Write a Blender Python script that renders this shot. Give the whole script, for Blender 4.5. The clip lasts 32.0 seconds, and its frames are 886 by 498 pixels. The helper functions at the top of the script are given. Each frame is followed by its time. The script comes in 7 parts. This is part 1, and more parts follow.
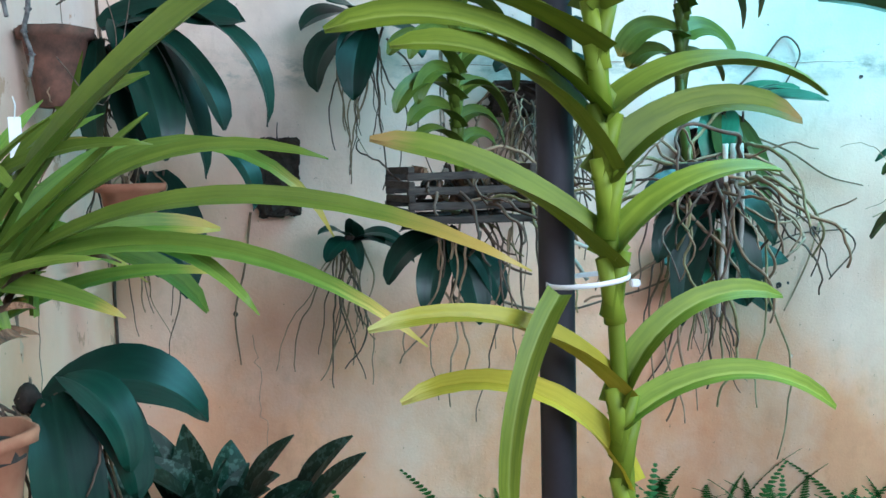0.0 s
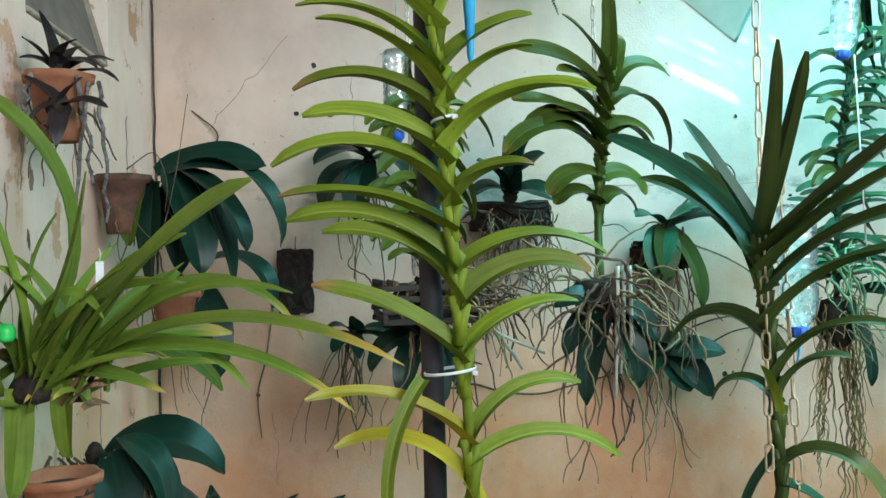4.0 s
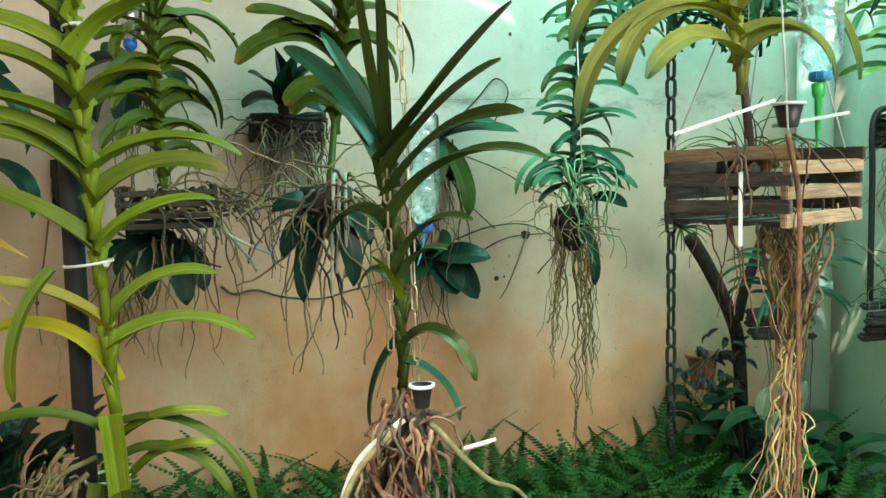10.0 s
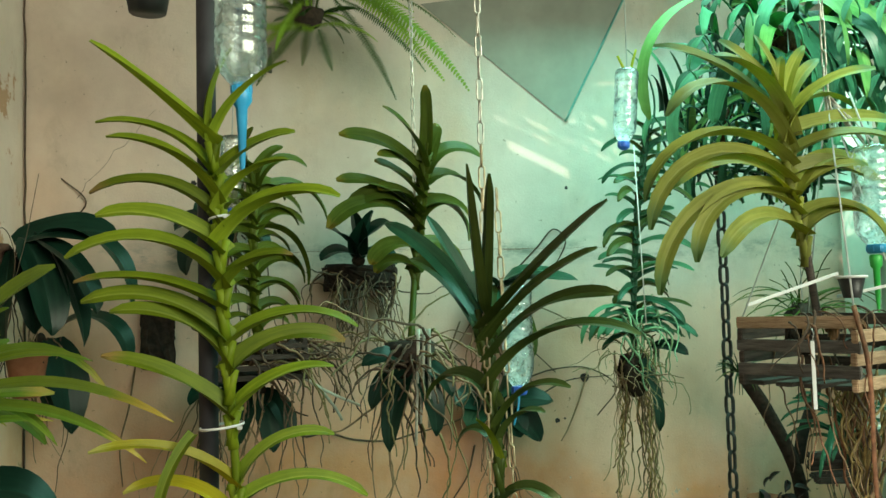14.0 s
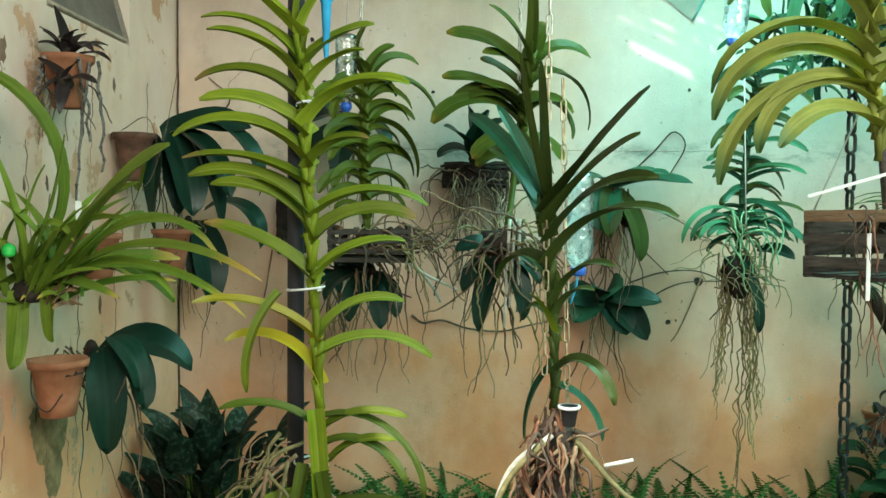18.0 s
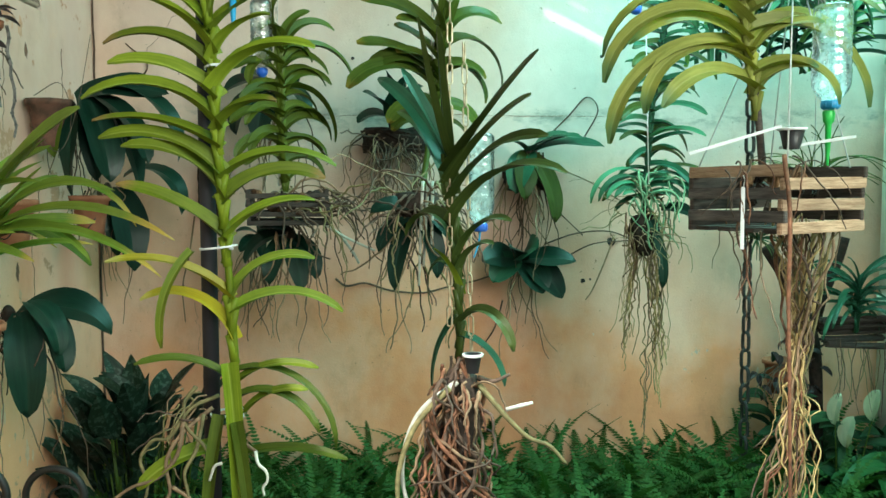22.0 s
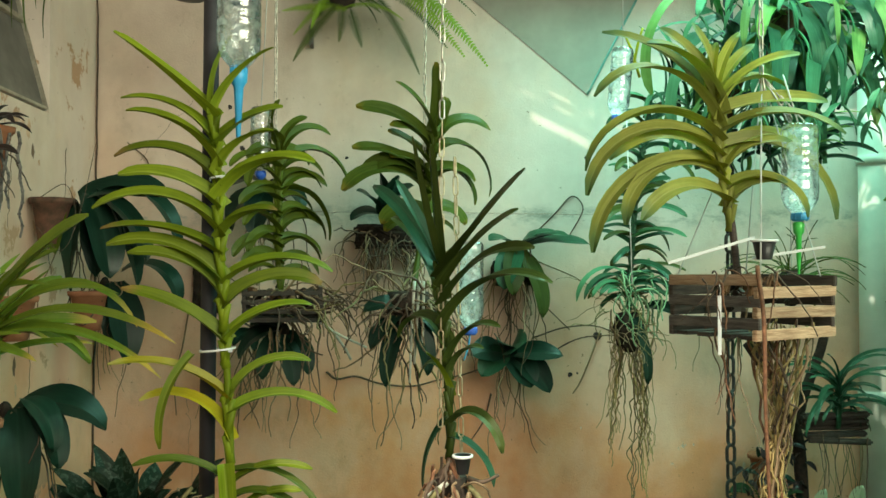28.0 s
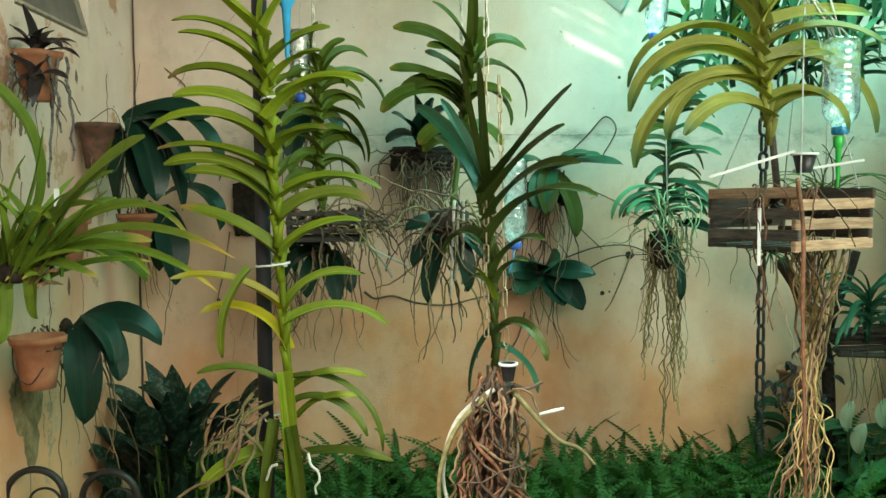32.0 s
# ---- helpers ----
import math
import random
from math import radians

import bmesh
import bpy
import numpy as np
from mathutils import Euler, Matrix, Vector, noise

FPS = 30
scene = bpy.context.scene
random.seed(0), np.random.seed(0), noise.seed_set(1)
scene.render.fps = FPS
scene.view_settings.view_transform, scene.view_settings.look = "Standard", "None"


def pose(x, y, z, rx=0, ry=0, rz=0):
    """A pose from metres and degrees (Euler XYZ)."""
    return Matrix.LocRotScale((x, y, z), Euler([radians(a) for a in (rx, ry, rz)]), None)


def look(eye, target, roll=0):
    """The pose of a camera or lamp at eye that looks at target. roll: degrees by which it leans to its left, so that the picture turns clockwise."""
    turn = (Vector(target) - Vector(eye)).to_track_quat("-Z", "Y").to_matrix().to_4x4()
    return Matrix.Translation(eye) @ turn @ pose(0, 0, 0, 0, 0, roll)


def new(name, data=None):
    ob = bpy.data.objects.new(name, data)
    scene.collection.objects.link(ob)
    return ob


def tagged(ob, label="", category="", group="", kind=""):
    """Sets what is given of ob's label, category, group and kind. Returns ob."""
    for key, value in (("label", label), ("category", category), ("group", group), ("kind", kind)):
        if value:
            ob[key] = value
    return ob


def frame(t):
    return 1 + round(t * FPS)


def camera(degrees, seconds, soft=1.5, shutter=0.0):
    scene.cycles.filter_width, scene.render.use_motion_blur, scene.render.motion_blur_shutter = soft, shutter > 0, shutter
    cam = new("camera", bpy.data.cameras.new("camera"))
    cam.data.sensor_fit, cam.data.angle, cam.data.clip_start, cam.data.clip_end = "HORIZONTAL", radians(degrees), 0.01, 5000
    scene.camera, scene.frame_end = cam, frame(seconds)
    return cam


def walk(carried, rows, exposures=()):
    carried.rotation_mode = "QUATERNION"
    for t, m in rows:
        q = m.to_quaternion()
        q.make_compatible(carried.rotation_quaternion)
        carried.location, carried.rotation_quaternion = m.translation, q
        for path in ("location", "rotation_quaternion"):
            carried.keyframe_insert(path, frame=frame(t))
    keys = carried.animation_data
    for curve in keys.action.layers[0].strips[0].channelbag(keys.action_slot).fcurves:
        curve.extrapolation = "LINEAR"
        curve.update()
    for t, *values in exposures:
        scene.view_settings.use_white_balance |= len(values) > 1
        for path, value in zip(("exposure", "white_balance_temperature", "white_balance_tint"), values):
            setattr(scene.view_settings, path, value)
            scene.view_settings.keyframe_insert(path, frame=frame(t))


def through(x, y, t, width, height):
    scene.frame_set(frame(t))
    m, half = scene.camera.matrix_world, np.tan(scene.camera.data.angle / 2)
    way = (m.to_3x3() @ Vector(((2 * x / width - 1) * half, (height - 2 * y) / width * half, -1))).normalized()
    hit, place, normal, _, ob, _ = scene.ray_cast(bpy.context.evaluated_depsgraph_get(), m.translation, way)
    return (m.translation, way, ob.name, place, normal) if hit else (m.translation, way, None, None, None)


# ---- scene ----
cam = camera(54.4, 32.0, soft=1.5)
PATH = [
    (0, (0.557, 0.052, 1.528), (0.808, 2.028, 1.351), -1.57),
    (0.5, (0.563, 0.019, 1.539), (0.856, 1.995, 1.441), -0.89),
    (1, (0.583, -0.017, 1.560), (0.911, 1.956, 1.517), 0.03),
    (1.5, (0.595, -0.076, 1.578), (0.918, 1.898, 1.542), -0.56),
    (2, (0.601, -0.115, 1.576), (0.916, 1.860, 1.561), -0.72),
    (2.5, (0.596, -0.147, 1.576), (0.921, 1.826, 1.579), -2.06),
    (3, (0.604, -0.224, 1.576), (0.861, 1.759, 1.568), -2.60),
    (3.5, (0.632, -0.322, 1.577), (0.847, 1.666, 1.575), -1.71),
    (4, (0.671, -0.403, 1.585), (0.828, 1.591, 1.607), -1.55),
    (4.5, (0.690, -0.431, 1.597), (0.820, 1.563, 1.658), -2.34),
    (6.5, (0.882, -0.585, 1.549), (0.823, 1.412, 1.652), 0.40),
    (7, (0.956, -0.568, 1.582), (0.890, 1.430, 1.656), -0.83),
    (7.5, (0.982, -0.570, 1.597), (0.973, 1.429, 1.635), -1.82),
    (8, (1.008, -0.580, 1.591), (1.125, 1.417, 1.616), -1.37),
    (8.5, (1.013, -0.572, 1.585), (1.246, 1.414, 1.548), -1.19),
    (9, (1.009, -0.572, 1.571), (1.305, 1.404, 1.473), -1.42),
    (9.5, (1.011, -0.572, 1.559), (1.346, 1.395, 1.414), -1.19),
    (10, (1.029, -0.569, 1.552), (1.416, 1.386, 1.379), -1.29),
    (10.5, (1.046, -0.574, 1.544), (1.504, 1.362, 1.345), -0.74),
    (11, (1.055, -0.575, 1.538), (1.629, 1.330, 1.329), -0.57),
    (11.5, (1.045, -0.576, 1.544), (1.671, 1.313, 1.347), -0.84),
    (12, (1.026, -0.592, 1.567), (1.646, 1.306, 1.456), -1.26),
    (12.5, (1.021, -0.601, 1.585), (1.604, 1.312, 1.553), -1.21),
    (13, (1.020, -0.612, 1.601), (1.479, 1.334, 1.651), -1.01),
    (13.5, (0.962, -0.653, 1.629), (1.377, 1.301, 1.729), -1.89),
    (14, (0.899, -0.690, 1.628), (1.221, 1.280, 1.745), -1.55),
    (14.5, (0.853, -0.721, 1.617), (1.061, 1.266, 1.707), -0.79),
    (15, (0.831, -0.737, 1.612), (0.995, 1.255, 1.657), 0.10),
    (15.5, (0.833, -0.753, 1.607), (0.987, 1.241, 1.566), 0.18),
    (17.5, (1.026, -0.790, 1.577), (1.014, 1.207, 1.479), 0.26),
    (18, (1.064, -0.816, 1.571), (1.004, 1.182, 1.491), 0.35),
    (18.5, (1.084, -0.838, 1.568), (0.966, 1.155, 1.457), -0.36),
    (19, (1.089, -0.853, 1.565), (0.975, 1.139, 1.429), -0.64),
    (19.5, (1.086, -0.864, 1.561), (0.947, 1.125, 1.403), -1.03),
    (20, (1.092, -0.870, 1.556), (0.940, 1.117, 1.385), -1.50),
    (20.5, (1.101, -0.874, 1.552), (0.972, 1.115, 1.386), -1.17),
    (21, (1.115, -0.882, 1.556), (1.054, 1.111, 1.400), -0.70),
    (21.5, (1.123, -0.892, 1.554), (1.114, 1.102, 1.400), -0.54),
    (22, (1.120, -0.892, 1.551), (1.206, 1.100, 1.402), -0.22),
    (22.5, (1.126, -0.895, 1.552), (1.337, 1.089, 1.419), 0.58),
    (23, (1.143, -0.892, 1.554), (1.457, 1.080, 1.439), 0.58),
    (23.5, (1.159, -0.895, 1.554), (1.545, 1.064, 1.434), 0.20),
    (24, (1.168, -0.902, 1.558), (1.602, 1.048, 1.464), 0.30),
    (24.5, (1.158, -0.907, 1.570), (1.585, 1.046, 1.510), 0.00),
    (26.5, (1.148, -0.916, 1.601), (1.439, 1.062, 1.626), -0.74),
    (27, (1.137, -0.948, 1.603), (1.340, 1.040, 1.670), -0.22),
    (27.5, (1.120, -0.953, 1.598), (1.294, 1.038, 1.671), 0.09),
    (28, (1.110, -0.965, 1.595), (1.224, 1.032, 1.639), 0.10),
    (28.5, (1.108, -0.971, 1.592), (1.146, 1.028, 1.641), 0.37),
    (29, (1.100, -0.977, 1.588), (1.134, 1.023, 1.610), 0.67),
    (29.5, (1.086, -0.981, 1.583), (1.093, 1.019, 1.548), 0.83),
    (30, (1.080, -0.982, 1.580), (1.127, 1.016, 1.516), 0.47),
    (30.5, (1.080, -0.983, 1.578), (1.136, 1.014, 1.488), -0.09),
    (31, (1.094, -0.984, 1.577), (1.141, 1.014, 1.485), -0.26),
    (31.5, (1.101, -0.992, 1.575), (1.115, 1.005, 1.469), 0.47),
    (32, (1.059, -1.018, 1.573), (1.122, 0.977, 1.449), -0.42),
]

EXPOSURES = [
    (0.0, 0.66, 4850, 22), (0.6, 0.51, 5050, 21), (2.0, 0.36, 5150, 18), (4.5, 0.22, 5700, 17), (6.5, 0.08, 6400, 0),
    (9.0, 0.10, 6600, 3), (11.0, 0.19, 6150, 11), (13.0, -0.04, 6400, 7), (14.0, -0.23, 6900, 2), (15.0, -0.12, 7000, 5), (17.5, 0.10, 6350, 5), (20.0, 0.25, 6150, 5), (23.5, 0.10, 6000, 5), (27.0, -0.20, 7200, 5), (32.0, 0.03, 6700, 4),
]
walk(cam, [(t, look(eye, target, roll)) for t, eye, target, roll in PATH], EXPOSURES)

# ---- light: open sky over the yard, a roof with a green plastic sheet above the plants ----
SUN_FROM = Vector((-0.45, -0.62, 0.95)).normalized()
world = bpy.data.worlds.new("yard_sky")
scene.world = world
world.use_nodes = True
wn = world.node_tree
sky = wn.nodes.new("ShaderNodeTexSky")
sky.sky_type = 'NISHITA'
sky.sun_disc = False
sky.sun_elevation = math.asin(SUN_FROM.z)
sky.sun_rotation = math.atan2(SUN_FROM.x, SUN_FROM.y)
wn.links.new(sky.outputs[0], wn.nodes["Background"].inputs[0])
wn.nodes["Background"].inputs[1].default_value = 0.05

sun_data = bpy.data.lights.new("sun", 'SUN')
sun_data.energy, sun_data.angle, sun_data.color = 5.0, radians(0.6), (1.0, 0.93, 0.82)
sun = new("sun", sun_data)
sun.matrix_world = look(SUN_FROM * 10, (0, 0, 0))


def area_light(name, eye, target, sx, sy, watts, color, spread=180):
    d = bpy.data.lights.new(name, 'AREA')
    d.shape, d.size, d.size_y, d.energy, d.color = 'RECTANGLE', sx, sy, watts, color
    d.spread = radians(spread)
    ob = new(name, d)
    ob.matrix_world = look(eye, target)
    return ob


# daylight through the green plastic roof sheet, and through the open front of the yard
area_light("roof_sheet_light", (2.32, 1.35, 2.98), (2.25, 1.6, 0), 1.2, 1.6, 56, (0.38, 1.0, 0.85), 125)
area_light("open_front_light", (2.35, -1.35, 2.6), (0.05, 1.6, 1.70), 2.4, 1.1, 53, (0.905, 0.94, 0.77), 118)


# ---- materials ----
def material(name):
    m = bpy.data.materials.new(name)
    m.use_nodes = True
    nt = m.node_tree
    return m, nt, nt.nodes, nt.links, nt.nodes["Principled BSDF"]


def ramp(nodes, stops, mode='LINEAR'):
    r = nodes.new("ShaderNodeValToRGB")
    r.color_ramp.interpolation = mode
    e = r.color_ramp.elements
    while len(e) < len(stops):
        e.new(0.5)
    for k, (p, c) in enumerate(stops):
        e[k].position, e[k].color = p, (*c, 1)
    return r


def noise_tex(nodes, links, scale, detail=4, rough=0.6, coord='Object', stretch=None):
    tc = nodes.new("ShaderNodeTexCoord")
    n = nodes.new("ShaderNodeTexNoise")
    n.inputs["Scale"].default_value, n.inputs["Detail"].default_value = scale, detail
    n.inputs["Roughness"].default_value = rough
    if stretch:
        mp = nodes.new("ShaderNodeMapping")
        mp.inputs["Scale"].default_value = stretch
        links.new(tc.outputs[coord], mp.inputs[0])
        links.new(mp.outputs[0], n.inputs["Vector"])
    else:
        links.new(tc.outputs[coord], n.inputs["Vector"])
    return n


def bump(nodes, links, bsdf, height, strength, dist=0.01):
    b = nodes.new("ShaderNodeBump")
    b.inputs["Strength"].default_value, b.inputs["Distance"].default_value = strength, dist
    links.new(height, b.inputs["Height"])
    links.new(b.outputs[0], bsdf.inputs["Normal"])


def mix(nodes, links, fac, a, b, blend='MIX'):
    m = nodes.new("ShaderNodeMix")
    m.data_type, m.blend_type = 'RGBA', blend
    for k, v in ((0, fac), (6, a), (7, b)):
        if isinstance(v, (int, float)):
            m.inputs[k].default_value = v
        elif isinstance(v, tuple):
            m.inputs[k].default_value = (*v, 1)
        else:
            links.new(v, m.inputs[k])
    return m.outputs[2]


def plain_mat(name, a, b, scale=30, rough=0.6, bump_s=0.3, metal=0.0, stretch=None, dist=0.004):
    m, nt, nodes, links, bsdf = material(name)
    n = noise_tex(nodes, links, scale, stretch=stretch)
    n2 = noise_tex(nodes, links, scale * 0.17, 3)
    r = ramp(nodes, [(0.3, a), (0.7, b)])
    links.new(n.outputs[0], r.inputs[0])
    info = nodes.new("ShaderNodeObjectInfo")
    hsv = nodes.new("ShaderNodeHueSaturation")
    mr = nodes.new("ShaderNodeMapRange")
    mr.inputs["To Min"].default_value, mr.inputs["To Max"].default_value = 0.8, 1.2
    links.new(info.outputs["Random"], mr.inputs[0])
    links.new(mr.outputs[0], hsv.inputs["Value"])
    r2 = ramp(nodes, [(0.35, (0.72, 0.72, 0.72)), (0.65, (1, 1, 1))])
    links.new(n2.outputs[0], r2.inputs[0])
    links.new(mix(nodes, links, 1.0, r.outputs[0], r2.outputs[0], 'MULTIPLY'), hsv.inputs["Color"])
    links.new(hsv.outputs[0], bsdf.inputs["Base Color"])
    bsdf.inputs["Roughness"].default_value, bsdf.inputs["Metallic"].default_value = rough, metal
    bump(nodes, links, bsdf, n.outputs[0], bump_s, dist)
    return m


def leaf_mat(name, dark, light, tip=None, tip_at=0.8, rough=0.38, through=0.3, mottled=None, mid=None, var=0.25):
    """A leaf: streaks along the blade, paler midrib, mottling, a yellowed or dry tip, and light that shines through."""
    m, nt, nodes, links, bsdf = material(name)
    uv = nodes.new("ShaderNodeUVMap")
    sep = nodes.new("ShaderNodeSeparateXYZ")
    links.new(uv.outputs[0], sep.inputs[0])
    mp = nodes.new("ShaderNodeMapping")
    mp.inputs["Scale"].default_value = (4, 1.1, 1)
    links.new(uv.outputs[0], mp.inputs[0])
    info = nodes.new("ShaderNodeObjectInfo")
    add = nodes.new("ShaderNodeVectorMath")
    comb = nodes.new("ShaderNodeCombineXYZ")
    mul = nodes.new("ShaderNodeMath")
    mul.operation = 'MULTIPLY'
    mul.inputs[1].default_value = 37.0
    links.new(info.outputs["Random"], mul.inputs[0])
    links.new(mul.outputs[0], comb.inputs[2])
    links.new(mp.outputs[0], add.inputs[0])
    links.new(comb.outputs[0], add.inputs[1])
    n = nodes.new("ShaderNodeTexNoise")
    n.inputs["Scale"].default_value, n.inputs["Detail"].default_value = 2.2, 5
    links.new(add.outputs[0], n.inputs["Vector"])
    r = ramp(nodes, [(0.15, dark), (0.85, light)])
    links.new(n.outputs[0], r.inputs[0])
    col = r.outputs[0]
    blotch = noise_tex(nodes, links, 14, 4)
    rb = ramp(nodes, [(0.35, (0.62, 0.66, 0.6)), (0.62, (1, 1, 1))])
    links.new(blotch.outputs[0], rb.inputs[0])
    col = mix(nodes, links, 0.55, col, rb.outputs[0], 'MULTIPLY')
    if mottled:
        n3 = noise_tex(nodes, links, 60, 3)
        r3 = ramp(nodes, [(0.52, (0, 0, 0)), (0.6, (1, 1, 1))])
        links.new(n3.outputs[0], r3.inputs[0])
        col = mix(nodes, links, r3.outputs[0], col, mottled)
    if mid:
        d = nodes.new("ShaderNodeMath")
        d.operation = 'SUBTRACT'
        d.inputs[1].default_value = 0.5
        links.new(sep.outputs[0], d.inputs[0])
        ab = nodes.new("ShaderNodeMath")
        ab.operation = 'ABSOLUTE'
        links.new(d.outputs[0], ab.inputs[0])
        r4 = ramp(nodes, [(0.02, (0.45, 0.45, 0.45)), (0.09, (0, 0, 0))])
        links.new(ab.outputs[0], r4.inputs[0])
        col = mix(nodes, links, r4.outputs[0], col, mid)
    if tip:
        s = nodes.new("ShaderNodeMath")
        s.operation = 'MULTIPLY_ADD'
        s.inputs[1].default_value, s.inputs[2].default_value = 0.16, -0.08
        links.new(n.outputs[0], s.inputs[0])
        s2 = nodes.new("ShaderNodeMath")
        links.new(s.outputs[0], s2.inputs[0])
        links.new(sep.outputs[1], s2.inputs[1])
        r5 = ramp(nodes, [(tip_at, (0, 0, 0)), (min(0.99, tip_at + 0.12), (1, 1, 1))])
        links.new(s2.outputs[0], r5.inputs[0])
        col = mix(nodes, links, r5.outputs[0], col, tip)
    hsv = nodes.new("ShaderNodeHueSaturation")
    mr = nodes.new("ShaderNodeMapRange")
    mr.inputs["To Min"].default_value, mr.inputs["To Max"].default_value = 1 - var, 1 + var
    links.new(info.outputs["Random"], mr.inputs[0])
    links.new(mr.outputs[0], hsv.inputs["Value"])
    links.new(col, hsv.inputs["Color"])
    links.new(hsv.outputs[0], bsdf.inputs["Base Color"])
    bsdf.inputs["Roughness"].default_value = rough
    bsdf.inputs["Specular IOR Level"].default_value = 0.25
    bump(nodes, links, bsdf, n.outputs[0], 0.25, 0.002)
    tr = nodes.new("ShaderNodeBsdfTranslucent")
    links.new(mix(nodes, links, 1.0, hsv.outputs[0], (1.0, 1.0, 0.55), 'MULTIPLY'), tr.inputs[0])
    ms = nodes.new("ShaderNodeMixShader")
    ms.inputs[0].default_value = through
    links.new(bsdf.outputs[0], ms.inputs[1])
    links.new(tr.outputs[0], ms.inputs[2])
    links.new(ms.outputs[0], nodes["Material Output"].inputs[0])
    return m


def plaster_mat(name, upper, lower, split, patch, patch_amount=0.6, fade=0.35, joint=None, blush=None, grime=1.0, chalk=0.0):
    """Old limewash: an upper and a lower colour meeting in an uneven band, water streaks, bare patches, specks."""
    m, nt, nodes, links, bsdf = material(name)
    tc = nodes.new("ShaderNodeTexCoord")
    sep = nodes.new("ShaderNodeSeparateXYZ")
    links.new(tc.outputs["Object"], sep.inputs[0])
    n1 = noise_tex(nodes, links, 1.6, 6)
    h = nodes.new("ShaderNodeMath")
    h.operation = 'MULTIPLY_ADD'
    h.inputs[1].default_value = 0.9
    links.new(n1.outputs[0], h.inputs[0])
    links.new(sep.outputs[2], h.inputs[2])
    mr = nodes.new("ShaderNodeMapRange")
    mr.inputs["From Min"].default_value, mr.inputs["From Max"].default_value = split + 0.45 - fade, split + 0.45 + fade
    links.new(h.outputs[0], mr.inputs[0])
    col = mix(nodes, links, mr.outputs[0], lower, upper)
    if blush:
        # a pinker tint that grows towards the low-x end
        bn = noise_tex(nodes, links, 1.3, 5)
        bx = nodes.new("ShaderNodeMath")
        bx.operation = 'MULTIPLY_ADD'
        bx.inputs[1].default_value = 0.9
        links.new(bn.outputs[0], bx.inputs[0])
        links.new(sep.outputs[0], bx.inputs[2])
        bm_ = nodes.new("ShaderNodeMapRange")
        bm_.inputs["From Min"].default_value, bm_.inputs["From Max"].default_value = blush[1], blush[2]
        bm_.inputs["To Min"].default_value, bm_.inputs["To Max"].default_value = 0.38, 0.0
        links.new(bx.outputs[0], bm_.inputs[0])
        col = mix(nodes, links, bm_.outputs[0], col, blush[0])
    n2 = noise_tex(nodes, links, 2.2, 7, 0.65)
    r2 = ramp(nodes, [(0.3, (0.74, 0.72, 0.7)), (0.6, (1, 1, 1))])
    links.new(n2.outputs[0], r2.inputs[0])
    col = mix(nodes, links, 0.7 * grime, col, r2.outputs[0], 'MULTIPLY')
    if chalk:
        # paler worn areas of the wash
        ck = noise_tex(nodes, links, 1.7, 7, 0.6, stretch=(1, 1, 0.75))
        rc = ramp(nodes, [(0.47, (0, 0, 0)), (0.64, (chalk, chalk, chalk))])
        links.new(ck.outputs[0], rc.inputs[0])
        col = mix(nodes, links, rc.outputs[0], col, (0.90, 0.71, 0.58))
    st = noise_tex(nodes, links, 3, 3, 0.5, stretch=(2.2, 2.2, 0.35))
    rs = ramp(nodes, [(0.38, (0.7, 0.66, 0.6)), (0.55, (1, 1, 1))])
    links.new(st.outputs[0], rs.inputs[0])
    col = mix(nodes, links, 0.12, col, rs.outputs[0], 'MULTIPLY')
    pk = noise_tex(nodes, links, 0.9, 6, 0.7)
    rk = ramp(nodes, [(0.42, (0.86, 0.80, 0.82)), (0.58, (1, 1, 1))])
    links.new(pk.outputs[0], rk.inputs[0])
    col = mix(nodes, links, 0.8 * grime, col, rk.outputs[0], 'MULTIPLY')
    rust = noise_tex(nodes, links, 1.1, 5, 0.6, stretch=(1.2, 1.2, 0.8))
    rr = ramp(nodes, [(0.50, (0, 0, 0)), (0.72, (0.55, 0.55, 0.55))])
    links.new(rust.outputs[0], rr.inputs[0])
    col = mix(nodes, links, rr.outputs[0], col, mix(nodes, links, 1.0, col, (0.80, 0.60, 0.42), 'MULTIPLY'))
    grey = noise_tex(nodes, links, 6, 7, 0.7, stretch=(1, 1, 0.6))
    rg = ramp(nodes, [(0.56, (0, 0, 0)), (0.70, (0.5, 0.5, 0.5))])
    links.new(grey.outputs[0], rg.inputs[0])
    col = mix(nodes, links, rg.outputs[0], col, mix(nodes, links, 1.0, col, (0.70, 0.68, 0.62), 'MULTIPLY'))
    pn = noise_tex(nodes, links, 4.5, 8, 0.7)
    rp = ramp(nodes, [(patch_amount, (0, 0, 0)), (patch_amount + 0.02, (1, 1, 1))])
    links.new(pn.outputs[0], rp.inputs[0])
    col = mix(nodes, links, rp.outputs[0], col, patch)
    pl = noise_tex(nodes, links, 7.5, 9, 0.75)
    rl = ramp(nodes, [(patch_amount + 0.03, (0, 0, 0)), (patch_amount + 0.04, (0.28, 0.28, 0.28))])
    links.new(pl.outputs[0], rl.inputs[0])
    col = mix(nodes, links, rl.outputs[0], col, (0.88, 0.70, 0.54))
    sp = noise_tex(nodes, links, 55, 3)
    rsp = ramp(nodes, [(0.70, (1, 1, 1)), (0.75, (0.35, 0.3, 0.25))])
    links.new(sp.outputs[0], rsp.inputs[0])
    col = mix(nodes, links, 0.8, col, rsp.outputs[0], 'MULTIPLY')
